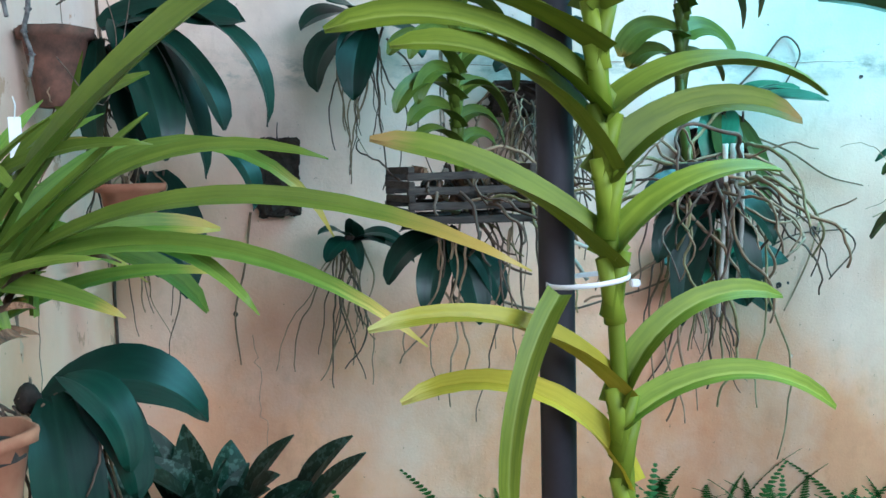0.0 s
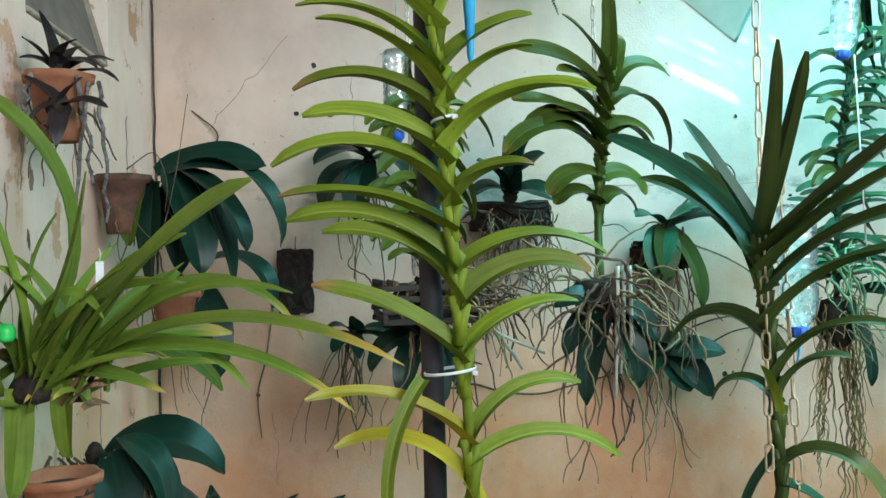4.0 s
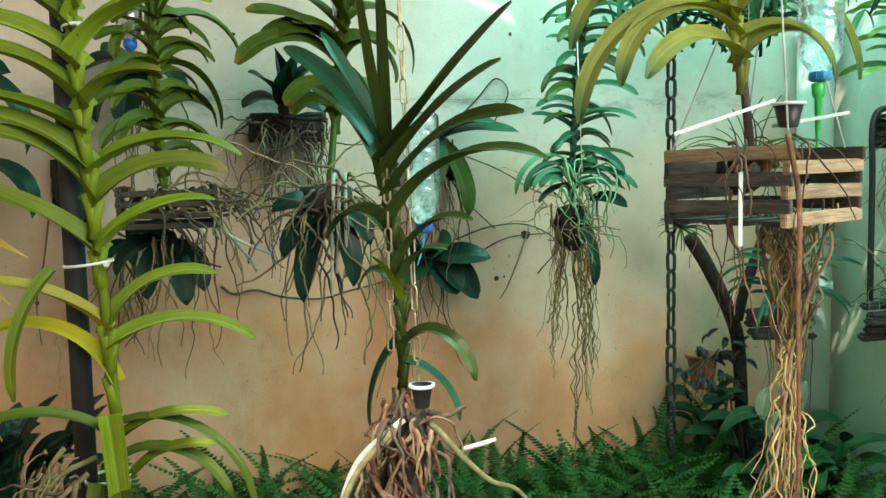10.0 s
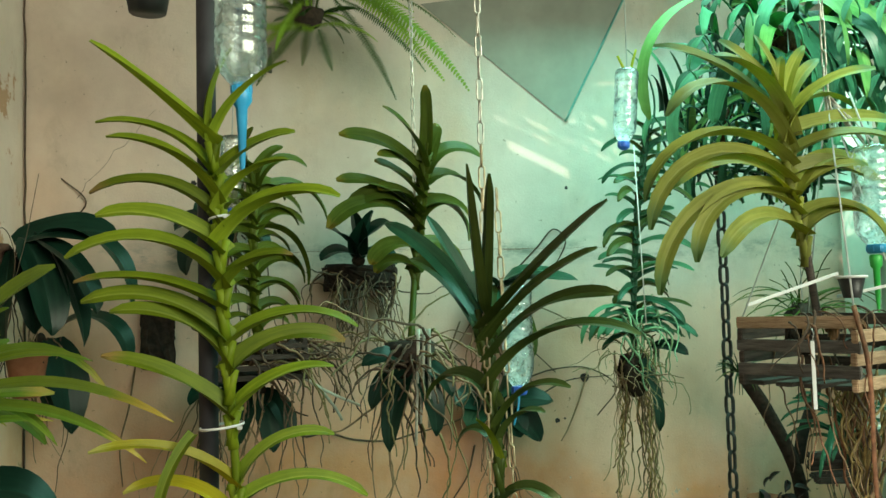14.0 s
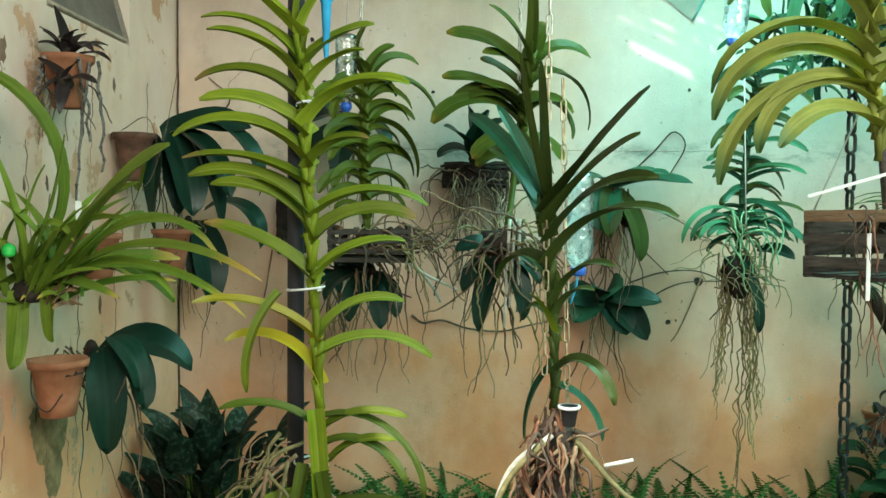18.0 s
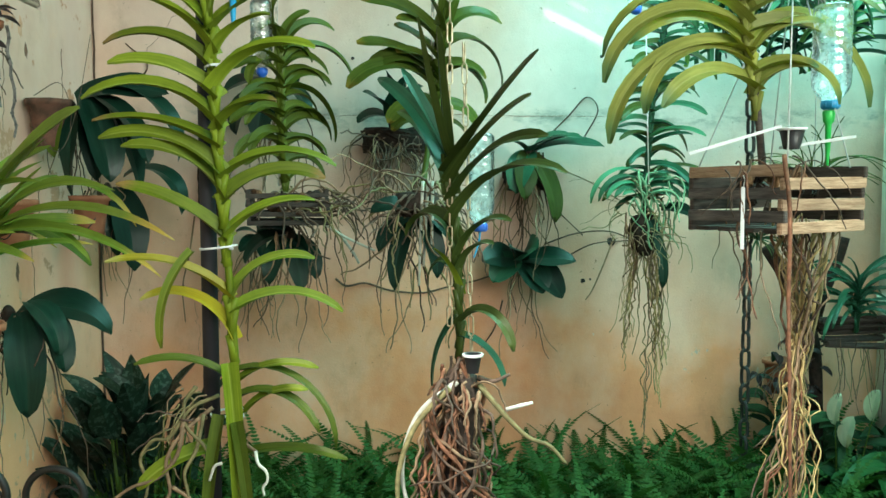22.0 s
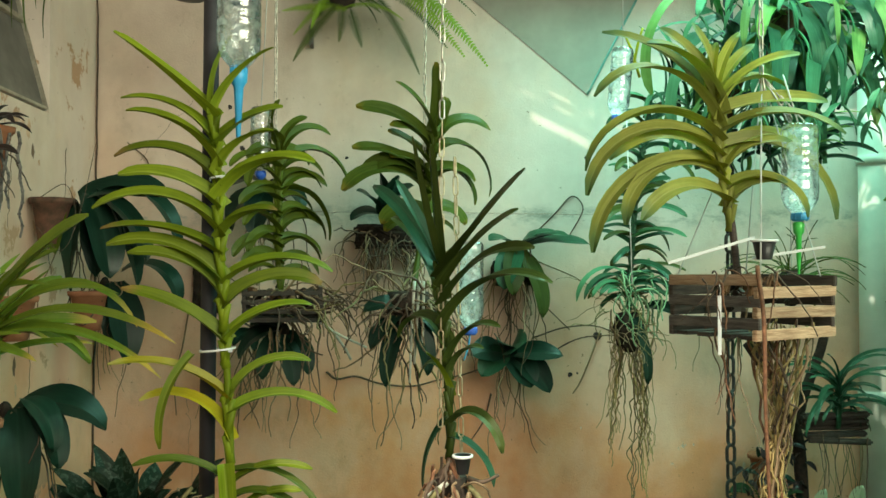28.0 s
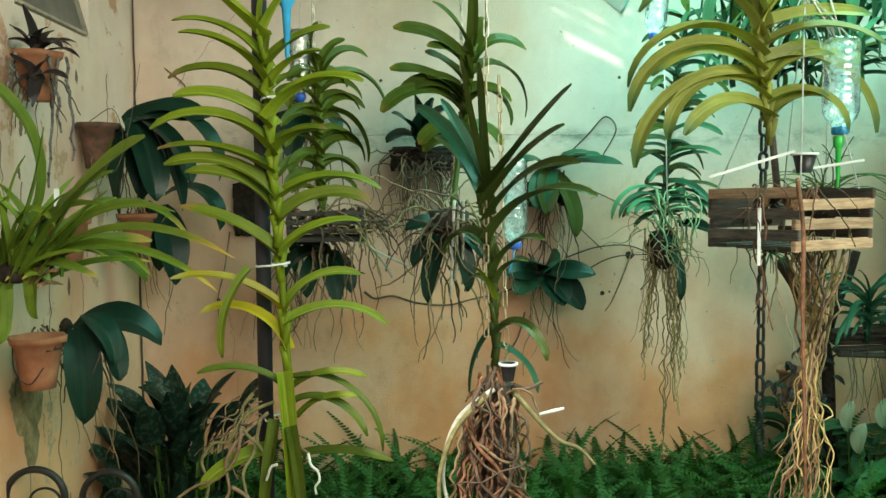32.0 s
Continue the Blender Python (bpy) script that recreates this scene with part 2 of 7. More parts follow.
    if joint:
        # grime that gathered along an old joint in the render
        dz = nodes.new("ShaderNodeMath")
        dz.operation = 'SUBTRACT'
        dz.inputs[1].default_value = joint
        links.new(sep.outputs[2], dz.inputs[0])
        ad = nodes.new("ShaderNodeMath")
        ad.operation = 'ABSOLUTE'
        links.new(dz.outputs[0], ad.inputs[0])
        near = nodes.new("ShaderNodeMapRange")
        near.inputs["From Min"].default_value, near.inputs["From Max"].default_value = 0.0, 0.055
        near.inputs["To Min"].default_value, near.inputs["To Max"].default_value = 1.0, 0.0
        links.new(ad.outputs[0], near.inputs[0])
        gn = noise_tex(nodes, links, 9, 6, 0.7, stretch=(1, 1, 2.2))
        gr = ramp(nodes, [(0.47, (0, 0, 0)), (0.66, (1, 1, 1))])
        links.new(gn.outputs[0], gr.inputs[0])
        gm = nodes.new("ShaderNodeMath")
        gm.operation = 'MULTIPLY'
        links.new(near.outputs[0], gm.inputs[0])
        links.new(gr.outputs[0], gm.inputs[1])
        col = mix(nodes, links, gm.outputs[0], col, (0.24, 0.25, 0.22))
    links.new(col, bsdf.inputs["Base Color"])
    bsdf.inputs["Roughness"].default_value = 0.85
    fine = noise_tex(nodes, links, 120, 5)
    hs = nodes.new("ShaderNodeMath")
    hs.operation = 'MULTIPLY_ADD'
    hs.inputs[1].default_value = -1.2
    links.new(rp.outputs[0], hs.inputs[0])
    links.new(fine.outputs[0], hs.inputs[2])
    bump(nodes, links, bsdf, hs.outputs[0], 0.45, 0.003)
    return m


def clear_mat(name, tint, gloss_rough=0.06, haze_amount=0.22, gloss_floor=0.0):
    m, nt, nodes, links, bsdf = material(name)
    t = nodes.new("ShaderNodeBsdfTransparent")
    t.inputs[0].default_value = (*tint, 1)
    g = nodes.new("ShaderNodeBsdfGlossy")
    g.inputs["Roughness"].default_value = gloss_rough
    f = nodes.new("ShaderNodeFresnel")
    f.inputs[0].default_value = 1.35
    n = noise_tex(nodes, links, 60, 3)
    b = nodes.new("ShaderNodeBump")
    b.inputs["Strength"].default_value, b.inputs["Distance"].default_value = 0.22, 0.004
    links.new(n.outputs[0], b.inputs["Height"])
    links.new(b.outputs[0], g.inputs["Normal"])
    links.new(b.outputs[0], f.inputs["Normal"])
    haze = nodes.new("ShaderNodeBsdfTranslucent")
    haze.inputs[0].default_value = (0.95, 0.97, 0.97, 1)
    body = nodes.new("ShaderNodeMixShader")
    rz = ramp(nodes, [(0.4, (haze_amount * 0.5,) * 3), (0.65, (haze_amount * 1.5,) * 3)])
    links.new(n.outputs[0], rz.inputs[0])
    links.new(rz.outputs[0], body.inputs[0])
    links.new(t.outputs[0], body.inputs[1])
    links.new(haze.outputs[0], body.inputs[2])
    ms = nodes.new("ShaderNodeMixShader")
    lift = nodes.new("ShaderNodeMath")
    lift.operation = 'MULTIPLY_ADD'
    lift.inputs[1].default_value, lift.inputs[2].default_value = 0.9, gloss_floor
    links.new(f.outputs[0], lift.inputs[0])
    links.new(lift.outputs[0], ms.inputs[0])
    links.new(body.outputs[0], ms.inputs[1])
    links.new(g.outputs[0], ms.inputs[2])
    links.new(ms.outputs[0], nodes["Material Output"].inputs[0])
    return m


M_BACK = plaster_mat("back_wall_plaster", (0.76, 0.70, 0.64), (0.92, 0.45, 0.24), 1.36, (0.62, 0.50, 0.42), 0.66, joint=1.795, blush=((0.88, 0.55, 0.38), 0.35, 1.45), chalk=0.6)
M_LEFT = plaster_mat("left_wall_plaster", (0.90, 0.80, 0.72), (0.94, 0.52, 0.29), 1.42, (0.60, 0.38, 0.25), 0.58, grime=0.75, chalk=0.45)
# the darker lower colour holds the shade at the foot of this wall
M_RIGHT = plaster_mat("right_wall_plaster", (0.78, 0.86, 0.76), (0.50, 0.62, 0.43), 1.15, (0.45, 0.46, 0.4), 0.68)
M_SOIL = plain_mat("soil", (0.035, 0.025, 0.018), (0.09, 0.065, 0.045), 40, 0.95, 0.8)
M_CLAY = plain_mat("terracotta", (0.33, 0.115, 0.055), (0.49, 0.205, 0.11), 22, 0.85, 0.35)
M_CLAY_OLD = plain_mat("mossy_terracotta", (0.07, 0.045, 0.032), (0.26, 0.12, 0.08), 26, 0.9, 0.5)
M_WOOD = plain_mat("pale_slat_wood", (0.30, 0.185, 0.11), (0.60, 0.42, 0.28), 22, 0.8, 0.7, stretch=(1, 1, 9))
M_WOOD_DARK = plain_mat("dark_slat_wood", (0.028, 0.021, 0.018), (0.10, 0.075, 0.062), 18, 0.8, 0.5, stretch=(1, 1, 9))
M_BARK = plain_mat("bark", (0.030, 0.015, 0.008), (0.36, 0.20, 0.10), 16, 0.95, 1.0, stretch=(2.4, 2.4, 0.55), dist=0.02)
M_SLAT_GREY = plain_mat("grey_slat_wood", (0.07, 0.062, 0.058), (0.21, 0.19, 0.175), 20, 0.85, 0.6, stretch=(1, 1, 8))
M_FIBRE = plain_mat("fern_fibre", (0.012, 0.008, 0.006), (0.055, 0.034, 0.024), 60, 0.95, 1.0)
M_POLE = plain_mat("grey_plastic_pole", (0.010, 0.009, 0.013), (0.024, 0.021, 0.028), 20, 0.7, 0.2)
M_IRON = plain_mat("black_iron", (0.012, 0.012, 0.013), (0.03, 0.028, 0.028), 50, 0.5, 0.3)
M_CHAIN_BLACK = plain_mat("black_chain_plastic", (0.012, 0.016, 0.016), (0.03, 0.035, 0.035), 50, 0.45, 0.2)
M_CHAIN = plain_mat("galvanised_chain", (0.42, 0.38, 0.32), (0.75, 0.72, 0.66), 60, 0.38, 0.2, metal=0.75)
M_CHAIN_BRASS = plain_mat("tarnished_chain", (0.46, 0.34, 0.20), (0.72, 0.60, 0.42), 60, 0.42, 0.2, metal=0.6)
M_ROOT = plain_mat("root_tan", (0.18, 0.115, 0.065), (0.37, 0.26, 0.155), 50, 0.8, 0.5)
M_ROOT_RED = plain_mat("root_red_brown", (0.09, 0.036, 0.018), (0.31, 0.14, 0.072), 70, 0.8, 0.5)
M_ROOT_PALE = plain_mat("root_silver", (0.42, 0.42, 0.36), (0.66, 0.66, 0.58), 60, 0.8, 0.4)
M_ROOT_DARK = plain_mat("root_dark", (0.05, 0.035, 0.025), (0.17, 0.11, 0.075), 60, 0.85, 0.5)
M_ROOT_OLIVE = plain_mat("root_olive", (0.13, 0.115, 0.045), (0.33, 0.29, 0.13), 60, 0.8, 0.4)
M_ROOT_GOLD = plain_mat("root_gold", (0.32, 0.21, 0.07), (0.56, 0.43, 0.19), 60, 0.75, 0.4)
M_ROOT_GREEN = plain_mat("root_green", (0.10, 0.24, 0.12), (0.30, 0.46, 0.26), 60, 0.7, 0.3)
M_ROOT_TIP = plain_mat("root_white", (0.72, 0.74, 0.66), (0.82, 0.83, 0.76), 60, 0.6, 0.2)
M_WHITE = plain_mat("white_plastic", (0.72, 0.73, 0.74), (0.82, 0.82, 0.82), 25, 0.45, 0.1)
M_STRING = plain_mat("white_cord", (0.66, 0.68, 0.68), (0.80, 0.80, 0.78), 80, 0.8, 0.3)
M_WOOD_BLACK = plain_mat("rotten_slat_wood", (0.022, 0.018, 0.016), (0.075, 0.06, 0.05), 26, 0.9, 0.8, stretch=(1, 1, 6))
M_BLACK = plain_mat("black_plastic", (0.010, 0.010, 0.011), (0.022, 0.022, 0.024), 30, 0.45, 0.1)
M_BLUE = plain_mat("blue_cap_plastic", (0.02, 0.10, 0.55), (0.04, 0.18, 0.70), 25, 0.4, 0.1)
M_CYAN = plain_mat("cyan_plastic", (0.02, 0.30, 0.62), (0.05, 0.42, 0.78), 25, 0.4, 0.1)
M_GREEN_CAP = plain_mat("green_plastic", (0.02, 0.45, 0.06), (0.08, 0.62, 0.12), 25, 0.4, 0.1)
M_PIPE = plain_mat("painted_downpipe", (0.58, 0.68, 0.60), (0.70, 0.78, 0.70), 9, 0.55, 0.2)
M_GREY = plain_mat("grey_shutter_metal", (0.16, 0.15, 0.14), (0.24, 0.23, 0.21), 14, 0.6, 0.2)
M_SHUTTER = plain_mat("shutter_edge_paint", (0.34, 0.29, 0.23), (0.52, 0.47, 0.39), 40, 0.7, 0.4)
M_FLAKE = plain_mat("flaked_plaster", (0.70, 0.46, 0.30), (0.86, 0.64, 0.46), 40, 0.9, 0.4)
M_CRACK = plain_mat("crack_shadow", (0.20, 0.13, 0.09), (0.32, 0.22, 0.16), 40, 0.95, 0.3)
M_SHEET = leaf_mat("green_plastic_sheet", (0.10, 0.45, 0.30), (0.16, 0.55, 0.38), through=0.5, var=0.05)
M_PET = clear_mat("clear_bottle", (0.98, 0.99, 0.99), 0.10, 0.34, 0.12)
M_WATER = clear_mat("bottle_water", (0.95, 0.98, 0.985), 0.02, 0.06)
M_MOULD = plain_mat("green_mould", (0.20, 0.16, 0.07), (0.46, 0.36, 0.20), 30, 0.95, 0.3)
# grey of the triangular shade high on the back wall
M_SHADE_SHEET = plain_mat("grey_shade_sheet", (0.30, 0.31, 0.27), (0.42, 0.43, 0.38), 5, 0.7, 0.15)
M_HEM = plain_mat("green_hem", (0.10, 0.30, 0.28), (0.18, 0.42, 0.38), 30, 0.7, 0.2)
M_CANE = plain_mat("silvery_cane", (0.025, 0.02, 0.022), (0.34, 0.31, 0.29), 90, 0.8, 0.5)

L_LIME = leaf_mat("lime_strap_leaf", (0.130, 0.198, 0.011), (0.320, 0.395, 0.028), rough=0.5, through=0.36, mid=(0.42, 0.50, 0.10))
L_LIME_TIP = leaf_mat("lime_strap_leaf_dry_end", (0.095, 0.150, 0.008), (0.245, 0.300, 0.020), rough=0.5, through=0.34, tip=(0.30, 0.20, 0.06), tip_at=0.84)
L_YELLOW = leaf_mat("yellowing_leaf", (0.46, 0.42, 0.02), (0.66, 0.58, 0.05), through=0.4, tip=(0.72, 0.70, 0.22), tip_at=0.86)
L_FRESH = leaf_mat("fresh_green_leaf", (0.06, 0.10, 0.010), (0.15, 0.20, 0.025), through=0.34)
L_PEACE = leaf_mat("peace_lily_leaf", (0.014, 0.075, 0.022), (0.05, 0.165, 0.05), through=0.25, rough=0.5)
L_LILY = leaf_mat("lily_leaf", (0.012, 0.045, 0.018), (0.04, 0.10, 0.04), through=0.2, rough=0.65)
L_MID = leaf_mat("mid_green_leaf", (0.045, 0.085, 0.012), (0.115, 0.185, 0.030), through=0.42)
L_BROAD = leaf_mat("broad_olive_leaf", (0.062, 0.098, 0.012), (0.150, 0.205, 0.034), through=0.42, tip=(0.24, 0.20, 0.03), tip_at=0.9)
L_OLIVE = leaf_mat("olive_strap_leaf", (0.034, 0.058, 0.012), (0.085, 0.120, 0.026), through=0.22)
L_DEEP = leaf_mat("deep_green_leaf", (0.006, 0.024, 0.016), (0.015, 0.054, 0.034), rough=0.34, through=0.12, mid=(0.02, 0.06, 0.04))
L_TEAL = leaf_mat("teal_green_leaf", (0.020, 0.086, 0.050), (0.046, 0.158, 0.086), rough=0.34, through=0.25)
L_GOLD = leaf_mat("golden_strap_leaf", (0.31, 0.35, 0.065), (0.62, 0.61, 0.17), through=0.5, mid=(0.60, 0.60, 0.22), tip=(0.20, 0.32, 0.12), tip_at=0.82, var=0.35)
L_BROM = leaf_mat("bromeliad_leaf", (0.139, 0.221, 0.025), (0.295, 0.385, 0.049), through=0.36)
L_BROM_TIP = leaf_mat("bromeliad_leaf_dry_tip", (0.139, 0.221, 0.025), (0.295, 0.385, 0.049), tip=(0.55, 0.40, 0.08), tip_at=0.78, through=0.34)
L_MOTTLE = leaf_mat("variegated_leaf", (0.008, 0.025, 0.015), (0.021, 0.049, 0.028), mottled=(0.055, 0.095, 0.07), through=0.12, rough=0.42)
L_PURPLE = leaf_mat("dark_purple_leaf", (0.014, 0.012, 0.014), (0.05, 0.035, 0.035), through=0.08, rough=0.35)
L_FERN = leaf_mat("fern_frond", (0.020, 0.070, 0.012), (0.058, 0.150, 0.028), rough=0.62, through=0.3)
# lit copy of the fern frond: daylight from above is put into the colour
L_FERN_LIT = leaf_mat("lit_fern_frond", (0.26, 0.46, 0.06), (0.44, 0.64, 0.12), through=0.6)
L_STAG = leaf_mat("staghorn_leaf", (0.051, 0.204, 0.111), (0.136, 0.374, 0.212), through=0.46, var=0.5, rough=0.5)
# brighter copy of the staghorn leaf, with sunlight put into its colour
L_STAG_LIT = leaf_mat("strap_leaf_painted_sunlit", (0.16, 0.36, 0.10), (0.34, 0.56, 0.20), through=0.5, var=0.4)
L_SPATHE = leaf_mat("white_spathe", (0.55, 0.66, 0.48), (0.75, 0.80, 0.66), through=0.35, var=0.08)


# ---- mesh helpers ----
def link_mesh(name, verts, faces, mat, parent=None, label="", smooth=True, uvs=None):
    me = bpy.data.meshes.new(name)
    me.from_pydata([tuple(v) for v in verts], [], faces)
    if uvs is not None:
        lay = me.uv_layers.new(name="UVMap")
        idx = np.empty(len(me.loops), dtype=np.int32)
        me.loops.foreach_get("vertex_index", idx)
        lay.data.foreach_set("uv", np.asarray(uvs, dtype=np.float32)[idx].ravel())
    me.materials.append(mat)
    if smooth:
        me.polygons.foreach_set("use_smooth", [True] * len(me.polygons))
    me.update()
    ob = new(name, me)
    if parent is not None:
        ob.parent = parent
    if label:
        tagged(ob, label)
    return ob


def part(name, bm, mat, parent=None, label="", smooth=False):
    me = bpy.data.meshes.new(name)
    bmesh.ops.recalc_face_normals(bm, faces=bm.faces)
    bm.to_mesh(me)
    bm.free()
    me.materials.append(mat)
    if smooth:
        me.polygons.foreach_set("use_smooth", [True] * len(me.polygons))
    ob = new(name, me)
    if parent is not None:
        ob.parent = parent
    if label:
        tagged(ob, label)
    return ob


def thing(name, at, label, category, group="", kind="", m=None):
    ob = new(name)
    ob.matrix_world = m if m is not None else Matrix.Translation(at)
    ob.empty_display_size = 0.05
    return tagged(ob, label, category, group, kind)


def box_bm(sx, sy, sz, centre=(0, 0, 0), bevel=0.0, m=None):
    bm = bmesh.new()
    bmesh.ops.create_cube(bm, size=1.0, matrix=Matrix.Translation(centre) @ Matrix.Diagonal((sx, sy, sz, 1)))
    if bevel:
        bmesh.ops.bevel(bm, geom=bm.edges[:], offset=bevel, segments=2, affect='EDGES')
    if m is not None:
        bmesh.ops.transform(bm, matrix=m, verts=bm.verts)
    return bm


def lathe(profile, n=20, wobble=0.0, seed=0, flare=None):
    """Verts and faces of a turned form round z; profile is (radius, height) from foot to rim and on inwards."""
    rnd = random.Random(seed)
    off = [1 + wobble * rnd.uniform(-1, 1) for _ in range(n)]
    verts, faces = [], []
    for k, (r, z) in enumerate(profile):
        for j in range(n):
            a = 2 * math.pi * j / n
            q = r * (off[j] if wobble else 1) * (1 + (flare * math.cos(6 * a) if flare and k in (3, 4) else 0))
            verts.append((q * math.cos(a), q * math.sin(a), z))
    for k in range(len(profile) - 1):
        for j in range(n):
            a, b = k * n + j, k * n + (j + 1) % n
            faces.append((a, b, b + n, a + n))
    return verts, faces


def tube(points, r0, r1=None, n=6):
    """A tapering tube along points, with closed ends."""
    r1 = r0 if r1 is None else r1
    pts = [Vector(p) for p in points]
    verts, faces = [], []
    up = Vector((0.31, 0.87, 0.39))
    for k, p in enumerate(pts):
        d = (pts[min(k + 1, len(pts) - 1)] - pts[max(k - 1, 0)]).normalized()
        a = d.cross(up)
        if a.length < 1e-3:
            a = d.cross(Vector((1, 0, 0)))
        a.normalize()
        b = d.cross(a)
        r = r0 + (r1 - r0) * k / max(1, len(pts) - 1)
        for j in range(n):
            t = 2 * math.pi * j / n
            verts.append(p + a * (r * math.cos(t)) + b * (r * math.sin(t)))
    for k in range(len(pts) - 1):
        for j in range(n):
            q = k * n + j
            s = k * n + (j + 1) % n
            faces.append((q, s, s + n, q + n))
    faces.append(tuple(range(n - 1, -1, -1)))
    e = (len(pts) - 1) * n
    faces.append(tuple(range(e, e + n)))
    return verts, faces


def tube_part(name, points, r0, r1, mat, parent, label="", n=6):
    v, f = tube(points, r0, r1, n)
    return link_mesh(name, v, f, mat, parent, label)


def smooth_line(keys, per=6):
    """A Catmull-Rom line through key points."""
    k = [Vector(p) for p in keys]
    k = [k[0] * 2 - k[1]] + k + [k[-1] * 2 - k[-2]]
    out = []
    for i in range(1, len(k) - 2):
        for s in range(per):
            t = s / per
            out.append(0.5 * ((2 * k[i]) + (k[i + 1] - k[i - 1]) * t + (2 * k[i - 1] - 5 * k[i] + 4 * k[i + 1] - k[i + 2]) * t * t + (3 * k[i] - k[i - 1] - 3 * k[i + 1] + k[i + 2]) * t ** 3))
    out.append(k[-2])
    return out


def wander(rnd, start, length, way, gravity=0.5, curl=0.5, steps=14):
    """A root's line: it sets off along way, wanders and sinks."""
    p, d = Vector(start), Vector(way).normalized()
    out = [p.copy()]
    for _ in range(steps):
        d = d + Vector((rnd.uniform(-1, 1), rnd.uniform(-1, 1), rnd.uniform(-1, 1))) * curl * 0.6 + Vector((0, 0, -gravity * 0.3))
        d.normalize()
        p = p + d * (length / steps)
        out.append(p.copy())
    return out


def leaf_geo(reach, depth, rise, bend, width, shape="strap", fold=0.35, roll=0.9, segs=10, thick=0.0022, wave=0.0, seed=0):
    """A leaf from its base at the origin to a tip at (reach, depth, rise), bowed by bend degrees, keeled along its midrib and rolled about it."""
    flat = Vector((reach, depth, 0))
    out = flat.normalized() if flat.length > 1e-4 else Vector((1, 0, 0))
    run = flat.length
    chord = math.hypot(run, rise)
    c, b = math.atan2(rise, run), radians(bend)
    arc = chord * (b / math.sin(b) if abs(b) > 1e-3 else 1)
    side = Vector((-out.y, out.x, 0))
    if side.y > 0:
        side = -side
    rnd = random.Random(seed)
    ph = rnd.uniform(0, 6)
    verts, uvs, faces = [], [], []
    p = Vector((0, 0, 0))
    for k in range(segs + 1):
        s = k / segs
        ang = c + b - 2 * b * s
        tan = out * math.cos(ang) + Vector((0, 0, 1)) * math.sin(ang)
        nor = (Vector((0, 0, 1)) * math.cos(ang) - out * math.sin(ang))
        if k:
            am = c + b - 2 * b * (k - 0.5) / segs
            p = p + (out * math.cos(am) + Vector((0, 0, 1)) * math.sin(am)) * (arc / segs)
        if shape == "strap":
            w = min(1.0, 0.86 + 0.3 * s) * (1 if s < 0.72 else math.sqrt(max(0.02, 1 - ((s - 0.72) / 0.285) ** 2)))
        elif shape == "vanda":
            w = (1.08 - 0.36 * s ** 1.6) * (1 if s < 0.82 else math.sqrt(max(0.03, 1 - ((s - 0.82) / 0.19) ** 2)))
        elif shape == "oval":
            w = max(0.12, math.sin(math.pi * (0.06 + 0.92 * s ** 0.85)) ** 0.62)
        elif shape == "lance":
            w = max(0.05, math.sin(math.pi * (0.05 + 0.94 * s ** 0.7)) ** 0.9)
        else:
            w = max(0.04, (1 - s) ** 0.55) * min(1, 0.8 + s)
        if s > 0.999 and shape in ("oval", "lance"):
            w = 0.06
        w *= width * 0.5
        r = roll * (0.55 + 0.45 * s)
        sv = side * math.cos(r) - nor * math.sin(r) * 1.0
        nv = nor * math.cos(r) + side * math.sin(r)
        wv = wave * width * math.sin(ph + s * 9)
        q = nv * (fold * (1.5 - s if shape == "vanda" else 1) * w)
        ea, eb = p + sv * w + q + nv * wv, p - sv * w + q - nv * wv
        ct, cb = p + nv * thick * 0.5, p - nv * (thick * 0.5 + 0.0006)
        verts += [ea, ct, ct, eb, eb, cb, cb, ea]
        uvs += [(0, s), (0.5, s), (0.5, s), (1, s), (1, s), (0.5, s), (0.5, s), (0, s)]
    # four strips, creased along the midrib and the edges
    for k in range(segs):
        a = 8 * k
        for j in (0, 2, 4, 6):
            faces.append((a + j, a + j + 1, a + 9 + j, a + 8 + j))
    faces.append((0, 5, 4, 1))
    e = 8 * segs
    faces.append((e, e + 1, e + 3, e + 5))
    return verts, faces, uvs


def leaf(parent, base, reach, depth, rise, bend, width, mat, label="", seed=0, name="leaf", **kw):
    v, f, uv = leaf_geo(reach, depth, rise, bend, width, seed=seed, **kw)
    b = Vector(base)
    return link_mesh(name, [b + q for q in v], f, mat, parent, label, True, uv)


def link_geo(length, width, wire, n=5, m=7):
    """One oval chain link standing along z, in the xz plane."""
    path = []
    r = width / 2 - wire
    h = length / 2 - wire - r
    for k in range(m):
        a = math.pi * k / (m - 1)
        path.append(Vector((r * math.cos(a), 0, h + r * math.sin(a))))
    for k in range(m):
        a = math.pi + math.pi * k / (m - 1)
        path.append(Vector((r * math.cos(a), 0, -h + r * math.sin(a))))
    verts, faces = [], []
    c = len(path)
    for k, p in enumerate(path):
        d = (path[(k + 1) % c] - path[k - 1]).normalized()
        a = Vector((0, 1, 0))
        b = d.cross(a)
        for j in range(n):
            t = 2 * math.pi * j / n
            verts.append(p + a * (wire * math.cos(t)) + b * (wire * math.sin(t)))
    for k in range(c):
        for j in range(n):
            faces.append((k * n + j, k * n + (j + 1) % n, ((k + 1) % c) * n + (j + 1) % n, ((k + 1) % c) * n + j))
    return verts, faces


